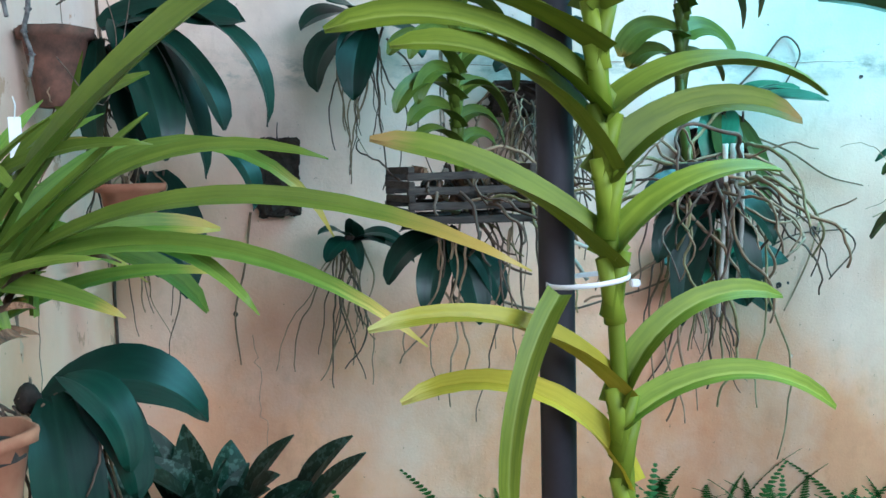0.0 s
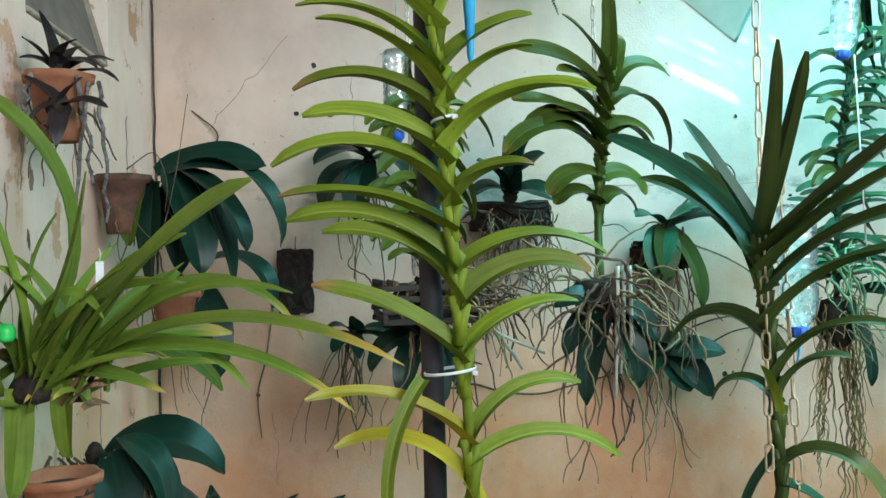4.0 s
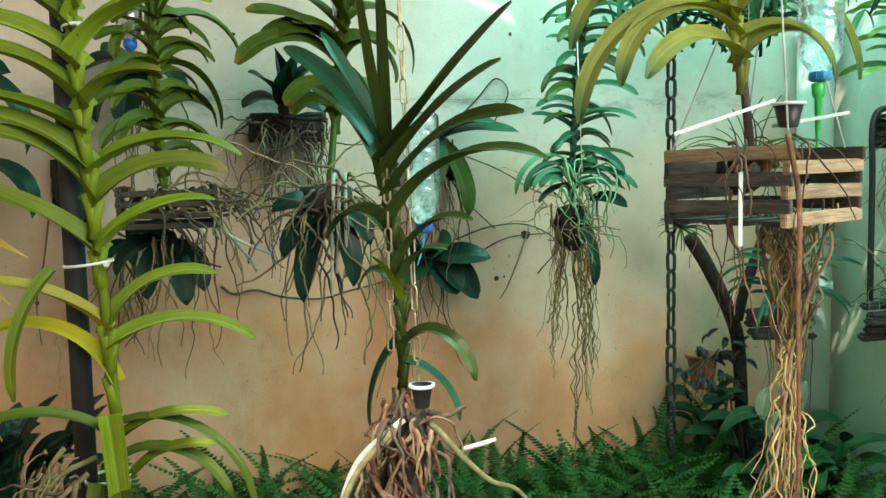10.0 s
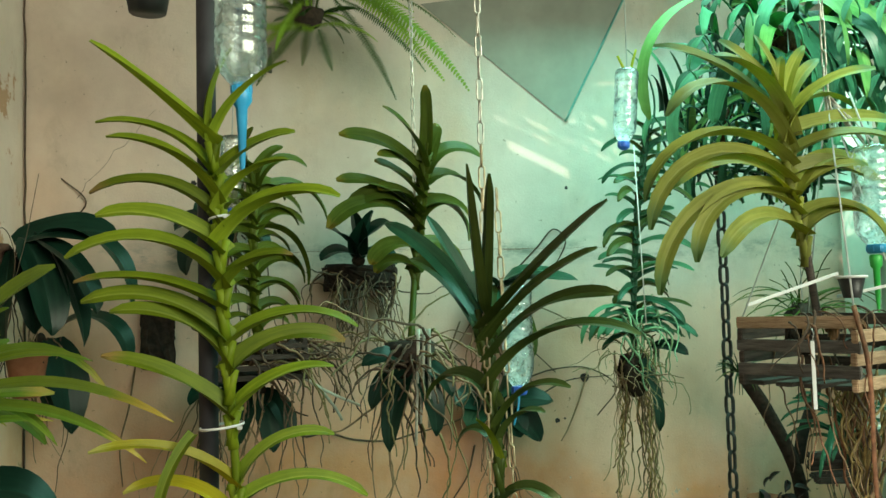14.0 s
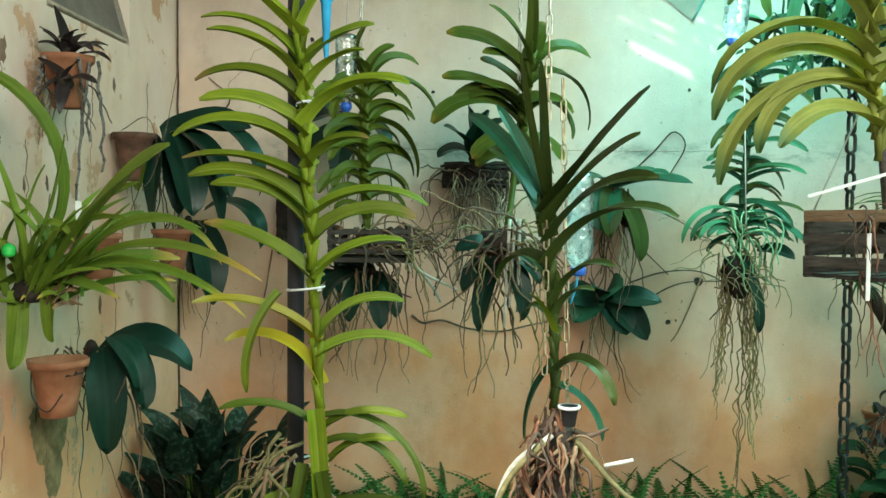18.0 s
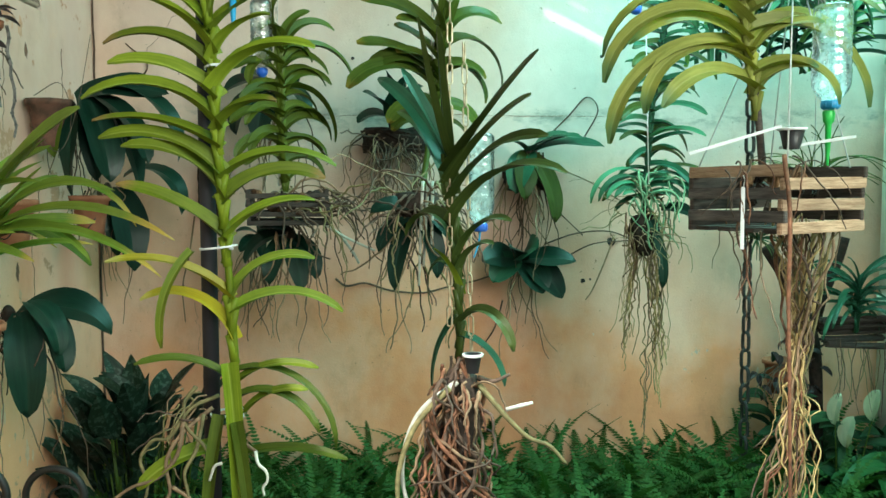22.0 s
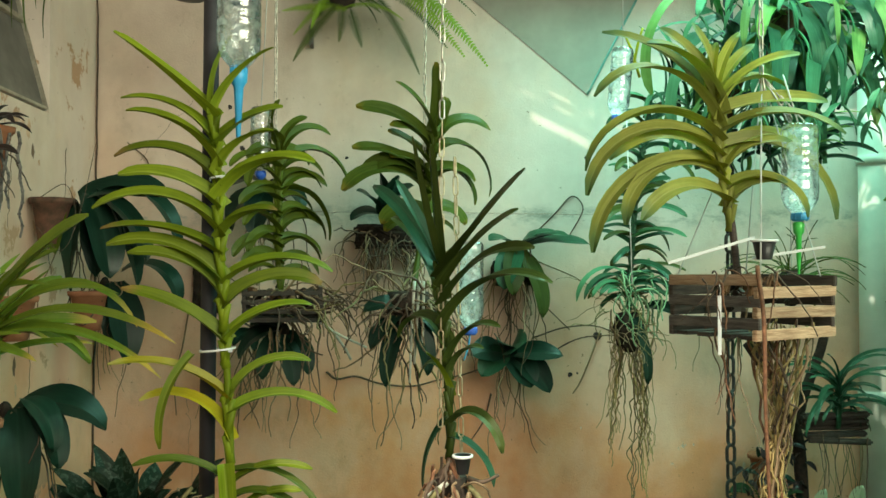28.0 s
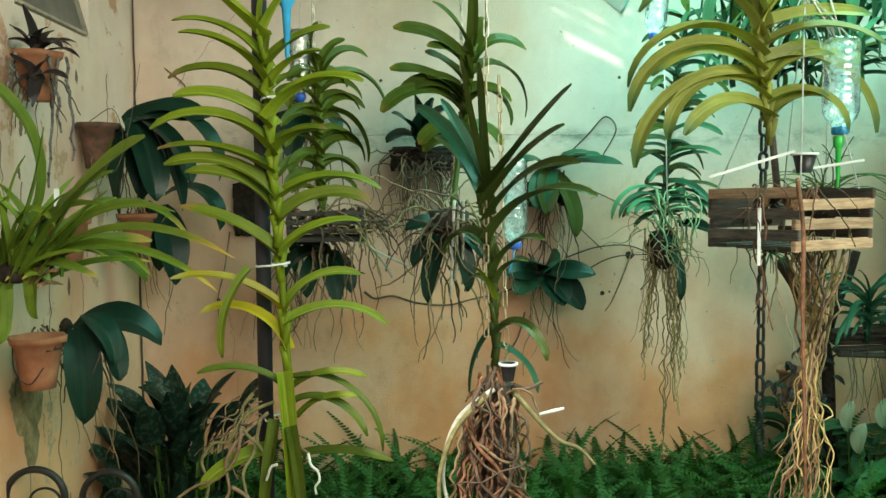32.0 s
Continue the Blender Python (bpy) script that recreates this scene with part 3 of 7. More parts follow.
def chain(name, top, bottom, link_len, link_w, wire, mat, label, group="", brass=None):
    """A chain of real links from top to bottom; links from the share brass downwards are tarnished."""
    top, bottom = Vector(top), Vector(bottom)
    th = thing(name, top, label, "chain", group)
    v, f = link_geo(link_len, link_w, wire)
    run = bottom - top
    pitch = link_len - 2.4 * wire
    count = max(2, int(run.length / pitch))
    turn = run.to_track_quat('-Z', 'Y').to_matrix().to_4x4()
    me = me2 = None
    rnd = random.Random(len(name) + int(top.x * 100))
    for k in range(count):
        late = brass is not None and k / count > brass
        if (me2 if late else me) is None:
            ob = link_mesh("link", v, f, M_CHAIN_BRASS if late else mat, th)
            if late:
                me2 = ob.data
            else:
                me = ob.data
        else:
            ob = new("link", me2 if late else me)
            ob.parent = th
        ob.matrix_local = Matrix.Translation(run * ((k + 0.5) / count)) @ turn @ pose(0, 0, 0, 0, 0, (k % 2) * 90 + 20 + rnd.uniform(-14, 14))
    return th


def cord(name, points, r, mat, label, parent=None, category="cord"):
    v, f = tube(points, r, r, 5)
    return tagged(link_mesh(name, v, f, mat, parent), label, category if parent is None else "")


# ---- the yard's corner: ground, walls, roof ----
GROUND, WX, WY = 0.20, 3.06, 2.30


def slab(name, lo, hi, mat, label):
    sz = [b - a for a, b in zip(lo, hi)]
    ob = part(name, box_bm(*sz, centre=[(a + b) / 2 for a, b in zip(lo, hi)]), mat)
    return tagged(ob, label, "wall" if "wall" in name else name.split("_")[0], kind="structure")


def ground_sheet():
    n, verts, faces = 60, [], []
    xs = np.concatenate([np.linspace(-400, -6, 8), np.linspace(-5, 6, n), np.linspace(7, 400, 8)])
    ys = np.concatenate([np.linspace(-400, -6, 8), np.linspace(-5, 4, n), np.linspace(5, 400, 8)])
    for y in ys:
        for x in xs:
            verts.append((x, y, GROUND + 0.02 * noise.noise(Vector((x * 2, y * 2, 0)))))
    w = len(xs)
    for j in range(len(ys) - 1):
        for i in range(w - 1):
            faces.append((j * w + i, j * w + i + 1, (j + 1) * w + i + 1, (j + 1) * w + i))
    tagged(link_mesh("ground", verts, faces, M_SOIL), "bare dark garden soil in the yard", "ground", kind="structure")


ground_sheet()
slab("wall_back", (-0.15, WY, 0), (WX + 0.15, WY + 0.15, 3.1), M_BACK, "old cream and peach plastered back wall with stains")
slab("wall_left_low", (-0.40, -1.2, 0), (0, WY, 2.09), M_LEFT, "cream left wall with peeling paint and patches")
slab("wall_left_far", (-0.40, 1.87, 2.09), (0, WY, 3.1), M_LEFT, "cream left wall beside the window opening")
slab("wall_left_near", (-0.40, -1.2, 2.09), (0, 1.34, 3.1), M_LEFT, "cream left wall with peeling paint beside the window")
slab("wall_left_top", (-0.40, 1.34, 2.75), (0, 1.87, 3.1), M_LEFT, "cream wall above the window opening")
slab("wall_right", (WX, -1.2, 0), (WX + 0.15, WY, 3.1), M_RIGHT, "pale green-grey plastered wall, painted darker below for shade")


def window_left():
    """A grey metal casement that leans inwards in its opening."""
    w = thing("window_1", (-0.012, 1.87, 2.095), "grey metal casement leaning inwards in a wall opening", "window", kind="structure")
    m = Matrix.Rotation(radians(15), 4, 'Y').inverted()
    wd = 1.87 - 1.34
    part("shutter_panel", box_bm(0.006, wd - 0.03, 0.62, (0, -wd / 2, 0.32), 0.001, m), M_GREY, w)
    for s, c in (((0.02, 0.012, 0.64), (0.004, -0.008, 0.325)), ((0.02, wd - 0.03, 0.012), (0.004, -wd / 2, 0.006)), ((0.022, wd - 0.02, 0.02), (0.006, -wd / 2, 0.30))):
        part("window_frame", box_bm(*s, c, 0.002, m), M_SHUTTER, w, "rusty pale metal edge")
    part("latch", box_bm(0.016, 0.05, 0.018, (0.014, -0.14, 0.33), 0.002, m), M_IRON, w)


window_left()


def roof():
    # out of view; its front boards are added to keep direct sun out
    r = thing("roof", (1.4, 1.0, 3.1), "unseen shed roof with a green plastic sheet, blocks and shapes the light", "roof", kind="structure")
    # boards leave a long gap at the sheet and a narrow slit where sun falls through
    for x0, x1, y0, y1 in ((-0.3, 1.62, -0.5, 0.5), (1.62, 3.3, -0.5, 0.5), (-0.3, 1.62, 0.5, 1.35), (-0.3, 1.10, 1.35, 2.5), (1.40, 1.62, 1.35, 1.63), (1.40, 1.62, 1.77, 2.5), (1.10, 1.40, 1.35, 1.56), (1.10, 1.40, 1.76, 2.5),
                           (1.62, 3.3, 2.2, 2.5), (2.98, 3.3, 0.5, 2.2)):
        part("board", box_bm(x1 - x0 - 0.004, y1 - y0 - 0.004, 0.03, ((x0 + x1) / 2 - 1.4, (y0 + y1) / 2 - 1.0, 0.02)), M_WOOD_DARK, r)
    # unseen slats, added and angled so their slits throw sun streaks on the wall
    for w, c in ((0.12, -0.0750), (0.044, 0.0355), (0.024, 0.080), (0.040, 0.124)):
        part("board", box_bm(0.34, w, 0.004, (0, c, 0), 0, Matrix.Translation((1.252 - 1.4, 1.63 - 1.0, 0.055)) @ Matrix.Rotation(radians(-22), 4, 'Z')), M_WOOD_DARK, r)
    for sd in (-1, 1):
        part("board", box_bm(0.09, 0.06, 0.02, (sd * 0.14, 0, 0), 0, Matrix.Translation((1.252 - 1.4, 1.63 - 1.0, 0.077)) @ Matrix.Rotation(radians(-22), 4, 'Z')), M_WOOD_DARK, r)
    for k in range(5):
        part("board", box_bm(0.030, 0.10, 0.004, (-0.13 + 0.062 * k, 0.085, 0), 0, Matrix.Translation((1.252 - 1.4, 1.63 - 1.0, 0.071)) @ Matrix.Rotation(radians(-22 + 12 * (-1) ** k), 4, 'Z')), M_WOOD_DARK, r)
    for k in range(5):
        part("board", box_bm(0.32, 0.022, 0.004, (0, 0, 0), 0, Matrix.Translation((1.51 - 1.4, 1.622 + 0.036 * k - 1.0, 0.045)) @ Matrix.Rotation(radians(-20 + 3.0 * (-1) ** k), 4, 'Z')), M_WOOD_DARK, r)
    for k in range(4):
        part("board", box_bm(0.024, 0.30, 0.004, (0, 0, 0), 0, Matrix.Translation((1.425 - 1.4 + 0.055 * k, 0.70, 0.058)) @ Matrix.Rotation(radians(9 * (-1) ** k), 4, 'Z')), M_WOOD_DARK, r)
    # beam added to shade the top of the back wall from the sheet light
    part("beam", box_bm(1.9, 0.05, 0.34, (0.75, 2.12 - 1.0, -0.19)), M_WOOD_DARK, r)
    # strips of ribbed green plastic, with gaps cut to let sun dapples through
    rnd = random.Random(2)
    y = 0.5
    while y < 2.2:
        w = rnd.uniform(0.10, 0.24)
        gap = rnd.choice((0.001, 0.008, 0.014))
        x0, cuts = 1.62, [2.28 + (y + w / 2 - 1.22) * 0.718 + d for d in (-0.02, 0.11, 0.25, 0.38, 0.49, 0.58)] if y > 0.6 else []
        for x1 in cuts + [2.98]:
            slit = rnd.choice((0.03, 0.055, 0.085)) if x1 < 2.98 else 0
            part("plastic_sheet", box_bm(x1 - x0 - slit, w - gap, 0.004, ((x0 + x1 - slit) / 2 - 1.4, y + w / 2 - 1.0, 0.02)), M_SHEET, r, "green translucent plastic sheet")
            x0 = x1
        y += w


roof()


def shade_sheet():
    """A grey sheet put in for the triangular shade on the back wall, with a hem along one edge."""
    th = thing("shade_sheet", (1.85, WY - 0.0022, 2.262), "grey sheet put in for a triangular shade on the wall, green hem", "sheet")
    n, verts, faces = 14, [], []
    for side in (0, 1):
        for k in range(n + 1):
            t = k / n
            for j in range(n + 1):
                u = j / n
                x = t * (-0.52 + 0.80 * u)
                z = t * (0.42 + 0.12 * u)
                verts.append((x, -0.010 * u * t * (1 + 0.5 * math.sin(5 * t)) - side * 0.0012, z))
    w = (n + 1) ** 2
    for k in range(n):
        for j in range(n):
            a = k * (n + 1) + j
            q = (a, a + 1, a + n + 2, a + n + 1)
            faces += [q, tuple(w + i for i in reversed(q))]
    link_mesh("sheet", verts, faces, M_SHADE_SHEET, th)
    tube_part("hem", [(0.28 * t, -0.010 * t * (1 + 0.5 * math.sin(5 * t)) - 0.002, 0.54 * t) for t in np.linspace(0, 1, 15)], 0.0045, 0.0045, M_HEM, th, "faded green hem")


shade_sheet()


# ---- plants ----
def stem_at(keys, z):
    """x and y of a stem that passes through (x, y, z) keys, lowest first."""
    for (x0, y0, z0), (x1, y1, z1) in zip(keys, keys[1:]):
        if z <= z1 or (x1, y1, z1) == keys[-1]:
            t = (z - z0) / (z1 - z0)
            return x0 + (x1 - x0) * t, y0 + (y1 - y0) * t


def vanda(name, keys, rows, mat, label, width, roll=0.9, spread=0.35, stem_r=0.009, stem_mat=None, odd=None, fold=0.55, seed=1, thin_below=0.0, group="hanging orchids", plane=(0, 0), deep=None, slim=None):
    """A strap-leaved orchid: a stem, and leaves in two ranks from rows of (height, reach, rise, bend).
    plane: how far the two ranks run back for each metre sideways; deep: leaves that run back or forth by a set length."""
    rnd = random.Random(seed)
    o = Vector(keys[0])
    th = thing(name, o, label, "orchid", group)
    line = smooth_line([Vector(k) - o for k in keys], 5)
    tube_part("stem", line, stem_r, stem_r * 0.6, stem_mat or mat, th, n=8)
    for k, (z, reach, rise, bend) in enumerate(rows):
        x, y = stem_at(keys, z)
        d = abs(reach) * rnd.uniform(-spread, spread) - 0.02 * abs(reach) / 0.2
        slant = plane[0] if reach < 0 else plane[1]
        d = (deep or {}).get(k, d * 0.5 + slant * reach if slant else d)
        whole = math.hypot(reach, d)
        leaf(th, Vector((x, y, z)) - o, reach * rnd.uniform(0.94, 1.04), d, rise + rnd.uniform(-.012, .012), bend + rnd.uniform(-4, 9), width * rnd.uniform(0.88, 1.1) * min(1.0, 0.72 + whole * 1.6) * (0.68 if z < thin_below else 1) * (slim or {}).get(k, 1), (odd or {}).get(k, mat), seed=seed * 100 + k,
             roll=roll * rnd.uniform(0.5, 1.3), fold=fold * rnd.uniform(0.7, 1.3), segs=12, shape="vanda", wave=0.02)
        # the clasping foot of the leaf round the stem
        sg = 1 if reach > 0 else -1
        tube_part("leaf_sheath", [Vector((x - sg * 0.002, y, z - 0.045)) - o, Vector((x + sg * 0.003, y - 0.002, z - 0.012)) - o, Vector((x + sg * stem_r * 1.1, y - 0.003, z + 0.010)) - o],
                  stem_r * 1.12, stem_r * 0.75, mat, th, n=8)
    return th, o


def roots(th, o, starts, count, length, mats, r=0.0028, way=(0, 0, -1), gravity=0.6, curl=0.45, seed=3, spread=0.3, name="root", tip=None, steps=16):
    """Aerial roots as parts of th, setting off from a box (lo, hi) round the plant's foot."""
    rnd = random.Random(seed)
    lo, hi = starts
    for k in range(count):
        s = Vector([rnd.uniform(a, b) for a, b in zip(lo, hi)]) - o
        w = Vector(way) + Vector((rnd.uniform(-1, 1), rnd.uniform(-1, 1), rnd.uniform(-0.5, 0.5))) * spread
        ln = length * rnd.uniform(0.55, 1.15)
        rr = r * rnd.uniform(0.55, 1.15)
        pts = wander(rnd, s, ln, w, gravity, curl, steps)
        # keep hanging roots off the walls
        for p in pts:
            p.y = min(p.y, WY - 0.012 - o.y)
            p.x = max(p.x, 0.012 - o.x)
            p.z = max(p.z, GROUND + 0.02 - o.z)
        ob = tube_part(name, smooth_line(pts, 2), rr, rr * 0.5, mats[k % len(mats)], th, n=5)
        if tip and k % 3 == 0:
            e = pts[-1]
            tube_part("root_tip", [e, e + (pts[-1] - pts[-2]).normalized() * 0.025], rr * 0.75, rr * 0.4, tip, ob)


def rope_roots(th, o, top_xy, foot_xy, top, feet, count, radius, thick, mats, seed, flare=1.5, kink=0.006, n=26, fan=0.9):
    """Roots twisted round one another into a loose hanging rope."""
    rnd = random.Random(seed)
    for k in range(count):
        a, turn, rad = rnd.uniform(0, 6.28), rnd.uniform(-2.6, 2.6), radius * rnd.uniform(0.4, 1.5)
        z0, z1 = top + rnd.uniform(-.04, .02), rnd.uniform(*feet)
        line = []
        for i in range(n):
            s = i / (n - 1)
            w = rad * (flare + (0.4 - flare if flare > 1 else 1 - flare) * min(1, s * 2.6) + fan * max(0, s - 0.5)) + rnd.uniform(-kink, kink)
            c, d = math.cos(a + turn * s * 3), math.sin(a + turn * s * 3)
            line.append(Vector((top_xy[0] + (foot_xy[0] - top_xy[0]) * s + 1.25 * w * c + rnd.uniform(-kink, kink) * 0.6, top_xy[1] + (foot_xy[1] - top_xy[1]) * s + w * d,
                                z0 + (z1 - z0) * s + rnd.uniform(-kink, kink))) - o)
        rr = rnd.uniform(*thick)
        tube_part("root", smooth_line(line, 2), rr, rr * 0.6, mats[k % len(mats)], th, n=5)


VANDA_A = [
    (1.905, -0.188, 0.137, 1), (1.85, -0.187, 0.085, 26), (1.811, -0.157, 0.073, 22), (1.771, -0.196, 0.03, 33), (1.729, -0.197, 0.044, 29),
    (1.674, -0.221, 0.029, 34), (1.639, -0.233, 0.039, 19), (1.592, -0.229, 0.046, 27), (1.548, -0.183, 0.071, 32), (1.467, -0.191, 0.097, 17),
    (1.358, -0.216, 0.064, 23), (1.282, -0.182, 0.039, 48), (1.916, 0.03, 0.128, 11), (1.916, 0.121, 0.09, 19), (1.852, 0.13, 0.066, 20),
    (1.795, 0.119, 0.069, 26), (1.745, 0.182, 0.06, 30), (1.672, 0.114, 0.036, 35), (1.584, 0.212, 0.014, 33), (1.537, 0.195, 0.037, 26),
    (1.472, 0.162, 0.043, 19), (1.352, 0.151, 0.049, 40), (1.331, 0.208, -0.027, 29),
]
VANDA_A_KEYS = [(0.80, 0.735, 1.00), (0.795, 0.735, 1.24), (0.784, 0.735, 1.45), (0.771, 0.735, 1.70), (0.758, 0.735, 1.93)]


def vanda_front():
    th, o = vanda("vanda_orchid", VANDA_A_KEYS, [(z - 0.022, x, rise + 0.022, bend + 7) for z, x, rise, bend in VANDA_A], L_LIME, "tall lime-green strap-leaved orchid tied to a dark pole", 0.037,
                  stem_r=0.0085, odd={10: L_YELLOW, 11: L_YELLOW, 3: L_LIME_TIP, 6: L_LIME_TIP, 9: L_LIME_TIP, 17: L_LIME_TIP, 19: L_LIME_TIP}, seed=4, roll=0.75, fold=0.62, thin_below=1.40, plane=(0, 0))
    # leaves at the foot of the stem
    for k, (dx, z, reach, rise, bend, w) in enumerate((
            (-0.01, 1.20, -0.15, 0.03, 30, 0.020), (0.02, 1.19, 0.15, 0.03, 28, 0.020), (0.02, 1.21, 0.18, -0.14, 55, 0.015), (0.02, 1.16, 0.15, -0.06, 50, 0.019),
            (0.03, 1.13, 0.12, 0.05, 30, 0.020), (0.0, 1.04, 0.22, 0.01, 22, 0.022), (-0.02, 1.06, -0.14, -0.06, 25, 0.036), (-0.06, 1.43, -0.05, -0.17, 30, 0.019))):
        leaf(th, Vector((0.79 + dx, 0.70, z)) - o, reach, -0.04, rise, bend, w, L_LIME if k in (1, 4, 6, 7) else L_FRESH, seed=40 + k, roll=0.8, shape="vanda", fold=0.5)
    for k, (dx, z, reach, rise, w) in enumerate(((-0.004, 1.225, 0.022, -0.33, 0.030), (-0.012, 1.13, -0.030, -0.24, 0.026), (0.012, 1.12, 0.030, -0.22, 0.022))):
        leaf(th, Vector((0.795 + dx, 0.69 - 0.010 * k, z)) - o, reach, -0.03, rise, 7, w, L_FRESH if k else L_LIME, seed=60 + k, roll=0.4 + 0.2 * k, fold=0.7, shape="vanda")
    for keys in ([(0.77, .71, 1.16), (0.72, .69, 1.14), (0.685, .68, 1.09), (0.655, .68, 1.085), (0.63, .68, 1.05), (0.645, .67, 1.0), (0.62, .67, 0.93)],
                 [(0.76, .70, 1.14), (0.71, .68, 1.10), (0.68, .67, 1.05), (0.685, .67, 0.99), (0.66, .67, 0.95), (0.68, .67, 0.89)],
                 [(0.71, .68, 1.12), (0.70, .67, 1.06), (0.665, .66, 1.02), (0.62, .66, 1.005), (0.575, .66, 0.97), (0.55, .66, 0.92)],
                 [(0.745, .69, 1.13), (0.735, .67, 1.07), (0.715, .66, 1.03), (0.72, .66, 0.98), (0.695, .66, 0.93)],
                 [(0.69, .67, 1.0), (0.72, .66, 0.985), (0.745, .66, 0.955), (0.775, .66, 0.945)],
                 [(0.73, .70, 1.18), (0.71, .69, 1.15), (0.715, .68, 1.11), (0.75, .67, 1.075), (0.765, .67, 1.03)]):
        tube_part("root", [q - o for q in smooth_line([Vector(k) for k in keys], 5)], 0.0042, 0.0026, M_ROOT_OLIVE if len(keys) % 2 else M_ROOT, th)
    roots(th, o, ((0.70, 0.66, 1.10), (0.78, 0.72, 1.18)), 12, 0.16, [M_ROOT_OLIVE, M_ROOT_DARK, M_ROOT], 0.0022, (-0.5, -0.1, -0.4), 0.5, 0.9, 7, 0.8)
    for keys in ([(0.842, .67, 1.065), (0.848, .66, 1.045), (0.862, .66, 1.03), (0.864, .66, 1.012), (0.856, .66, 1.0), (0.858, .66, 0.985)], [(0.825, .67, 1.065), (0.821, .66, 1.03), (0.818, .66, 1.0), (0.822, .66, 0.975)],
                 [(0.785, .65, 1.05), (0.772, .65, 1.045), (0.766, .65, 1.03), (0.762, .65, 1.018)]):
        tube_part("root_tip", [q - o for q in smooth_line([Vector(k) for k in keys], 4)], 0.0032, 0.0024, M_ROOT_TIP, th, "fresh white root tip")
    for keys in ([(0.80, .69, 1.13), (0.812, .68, 1.09), (0.83, .675, 1.072), (0.842, .67, 1.065)], [(0.80, .68, 1.09), (0.805, .67, 1.04), (0.802, .67, 0.98), (0.81, .67, 0.93)]):
        tube_part("root", [q - o for q in smooth_line([Vector(k) for k in keys], 5)], 0.0036, 0.0030, M_ROOT, th)
    tie_rows = ((1.435, 0.016), (1.118, 0.014), (1.77, 0.012))
    for z, w in tie_rows:
        x, y = stem_at(VANDA_A_KEYS, z)
        v, f = lathe([(0.034, -0.002), (0.0355, -0.002), (0.0355, 0.002), (0.034, 0.002), (0.034, -0.002)], 20)
        band = link_mesh("cable_tie", [Vector((a * (1.0 if z < 1.7 else 0.5) + x - 0.018 * (z < 1.7), b * 0.9 + y + 0.012, c + z + 0.1 * a)) - o for a, b, c in v], f, M_WHITE, th, "white plastic cable tie")
        part("tie_head", box_bm(0.008, 0.006, 0.006, Vector((x + 0.012, y - 0.018, z)) - o, 0.001), M_WHITE, band)


vanda_front()


def support_pole():
    p = thing("support_pole", (0.745, 0.765, 0.85), "dark grey plastic pole hanging behind the orchid", "pole")
    tube_part("pole", [(-0.002, 0, 0.0), (0.0, 0, 0.7), (0.004, 0, 2.25)], 0.0155, 0.0155, M_POLE, p, n=16)
    part("pole_end_cap", box_bm(0.034, 0.034, 0.012, (-0.002, 0, -0.004), 0.003), M_POLE, p)


support_pole()

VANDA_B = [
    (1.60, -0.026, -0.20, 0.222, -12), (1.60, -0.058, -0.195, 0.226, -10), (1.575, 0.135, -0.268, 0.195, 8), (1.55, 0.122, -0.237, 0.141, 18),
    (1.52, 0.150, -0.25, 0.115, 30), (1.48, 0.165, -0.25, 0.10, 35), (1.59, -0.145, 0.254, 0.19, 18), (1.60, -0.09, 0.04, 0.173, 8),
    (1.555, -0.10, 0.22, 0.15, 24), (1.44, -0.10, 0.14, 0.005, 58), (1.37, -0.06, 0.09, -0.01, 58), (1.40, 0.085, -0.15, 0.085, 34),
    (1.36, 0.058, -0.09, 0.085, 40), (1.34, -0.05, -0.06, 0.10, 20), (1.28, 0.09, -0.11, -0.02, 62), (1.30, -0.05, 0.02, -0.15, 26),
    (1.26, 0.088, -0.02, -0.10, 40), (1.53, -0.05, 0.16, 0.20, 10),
]


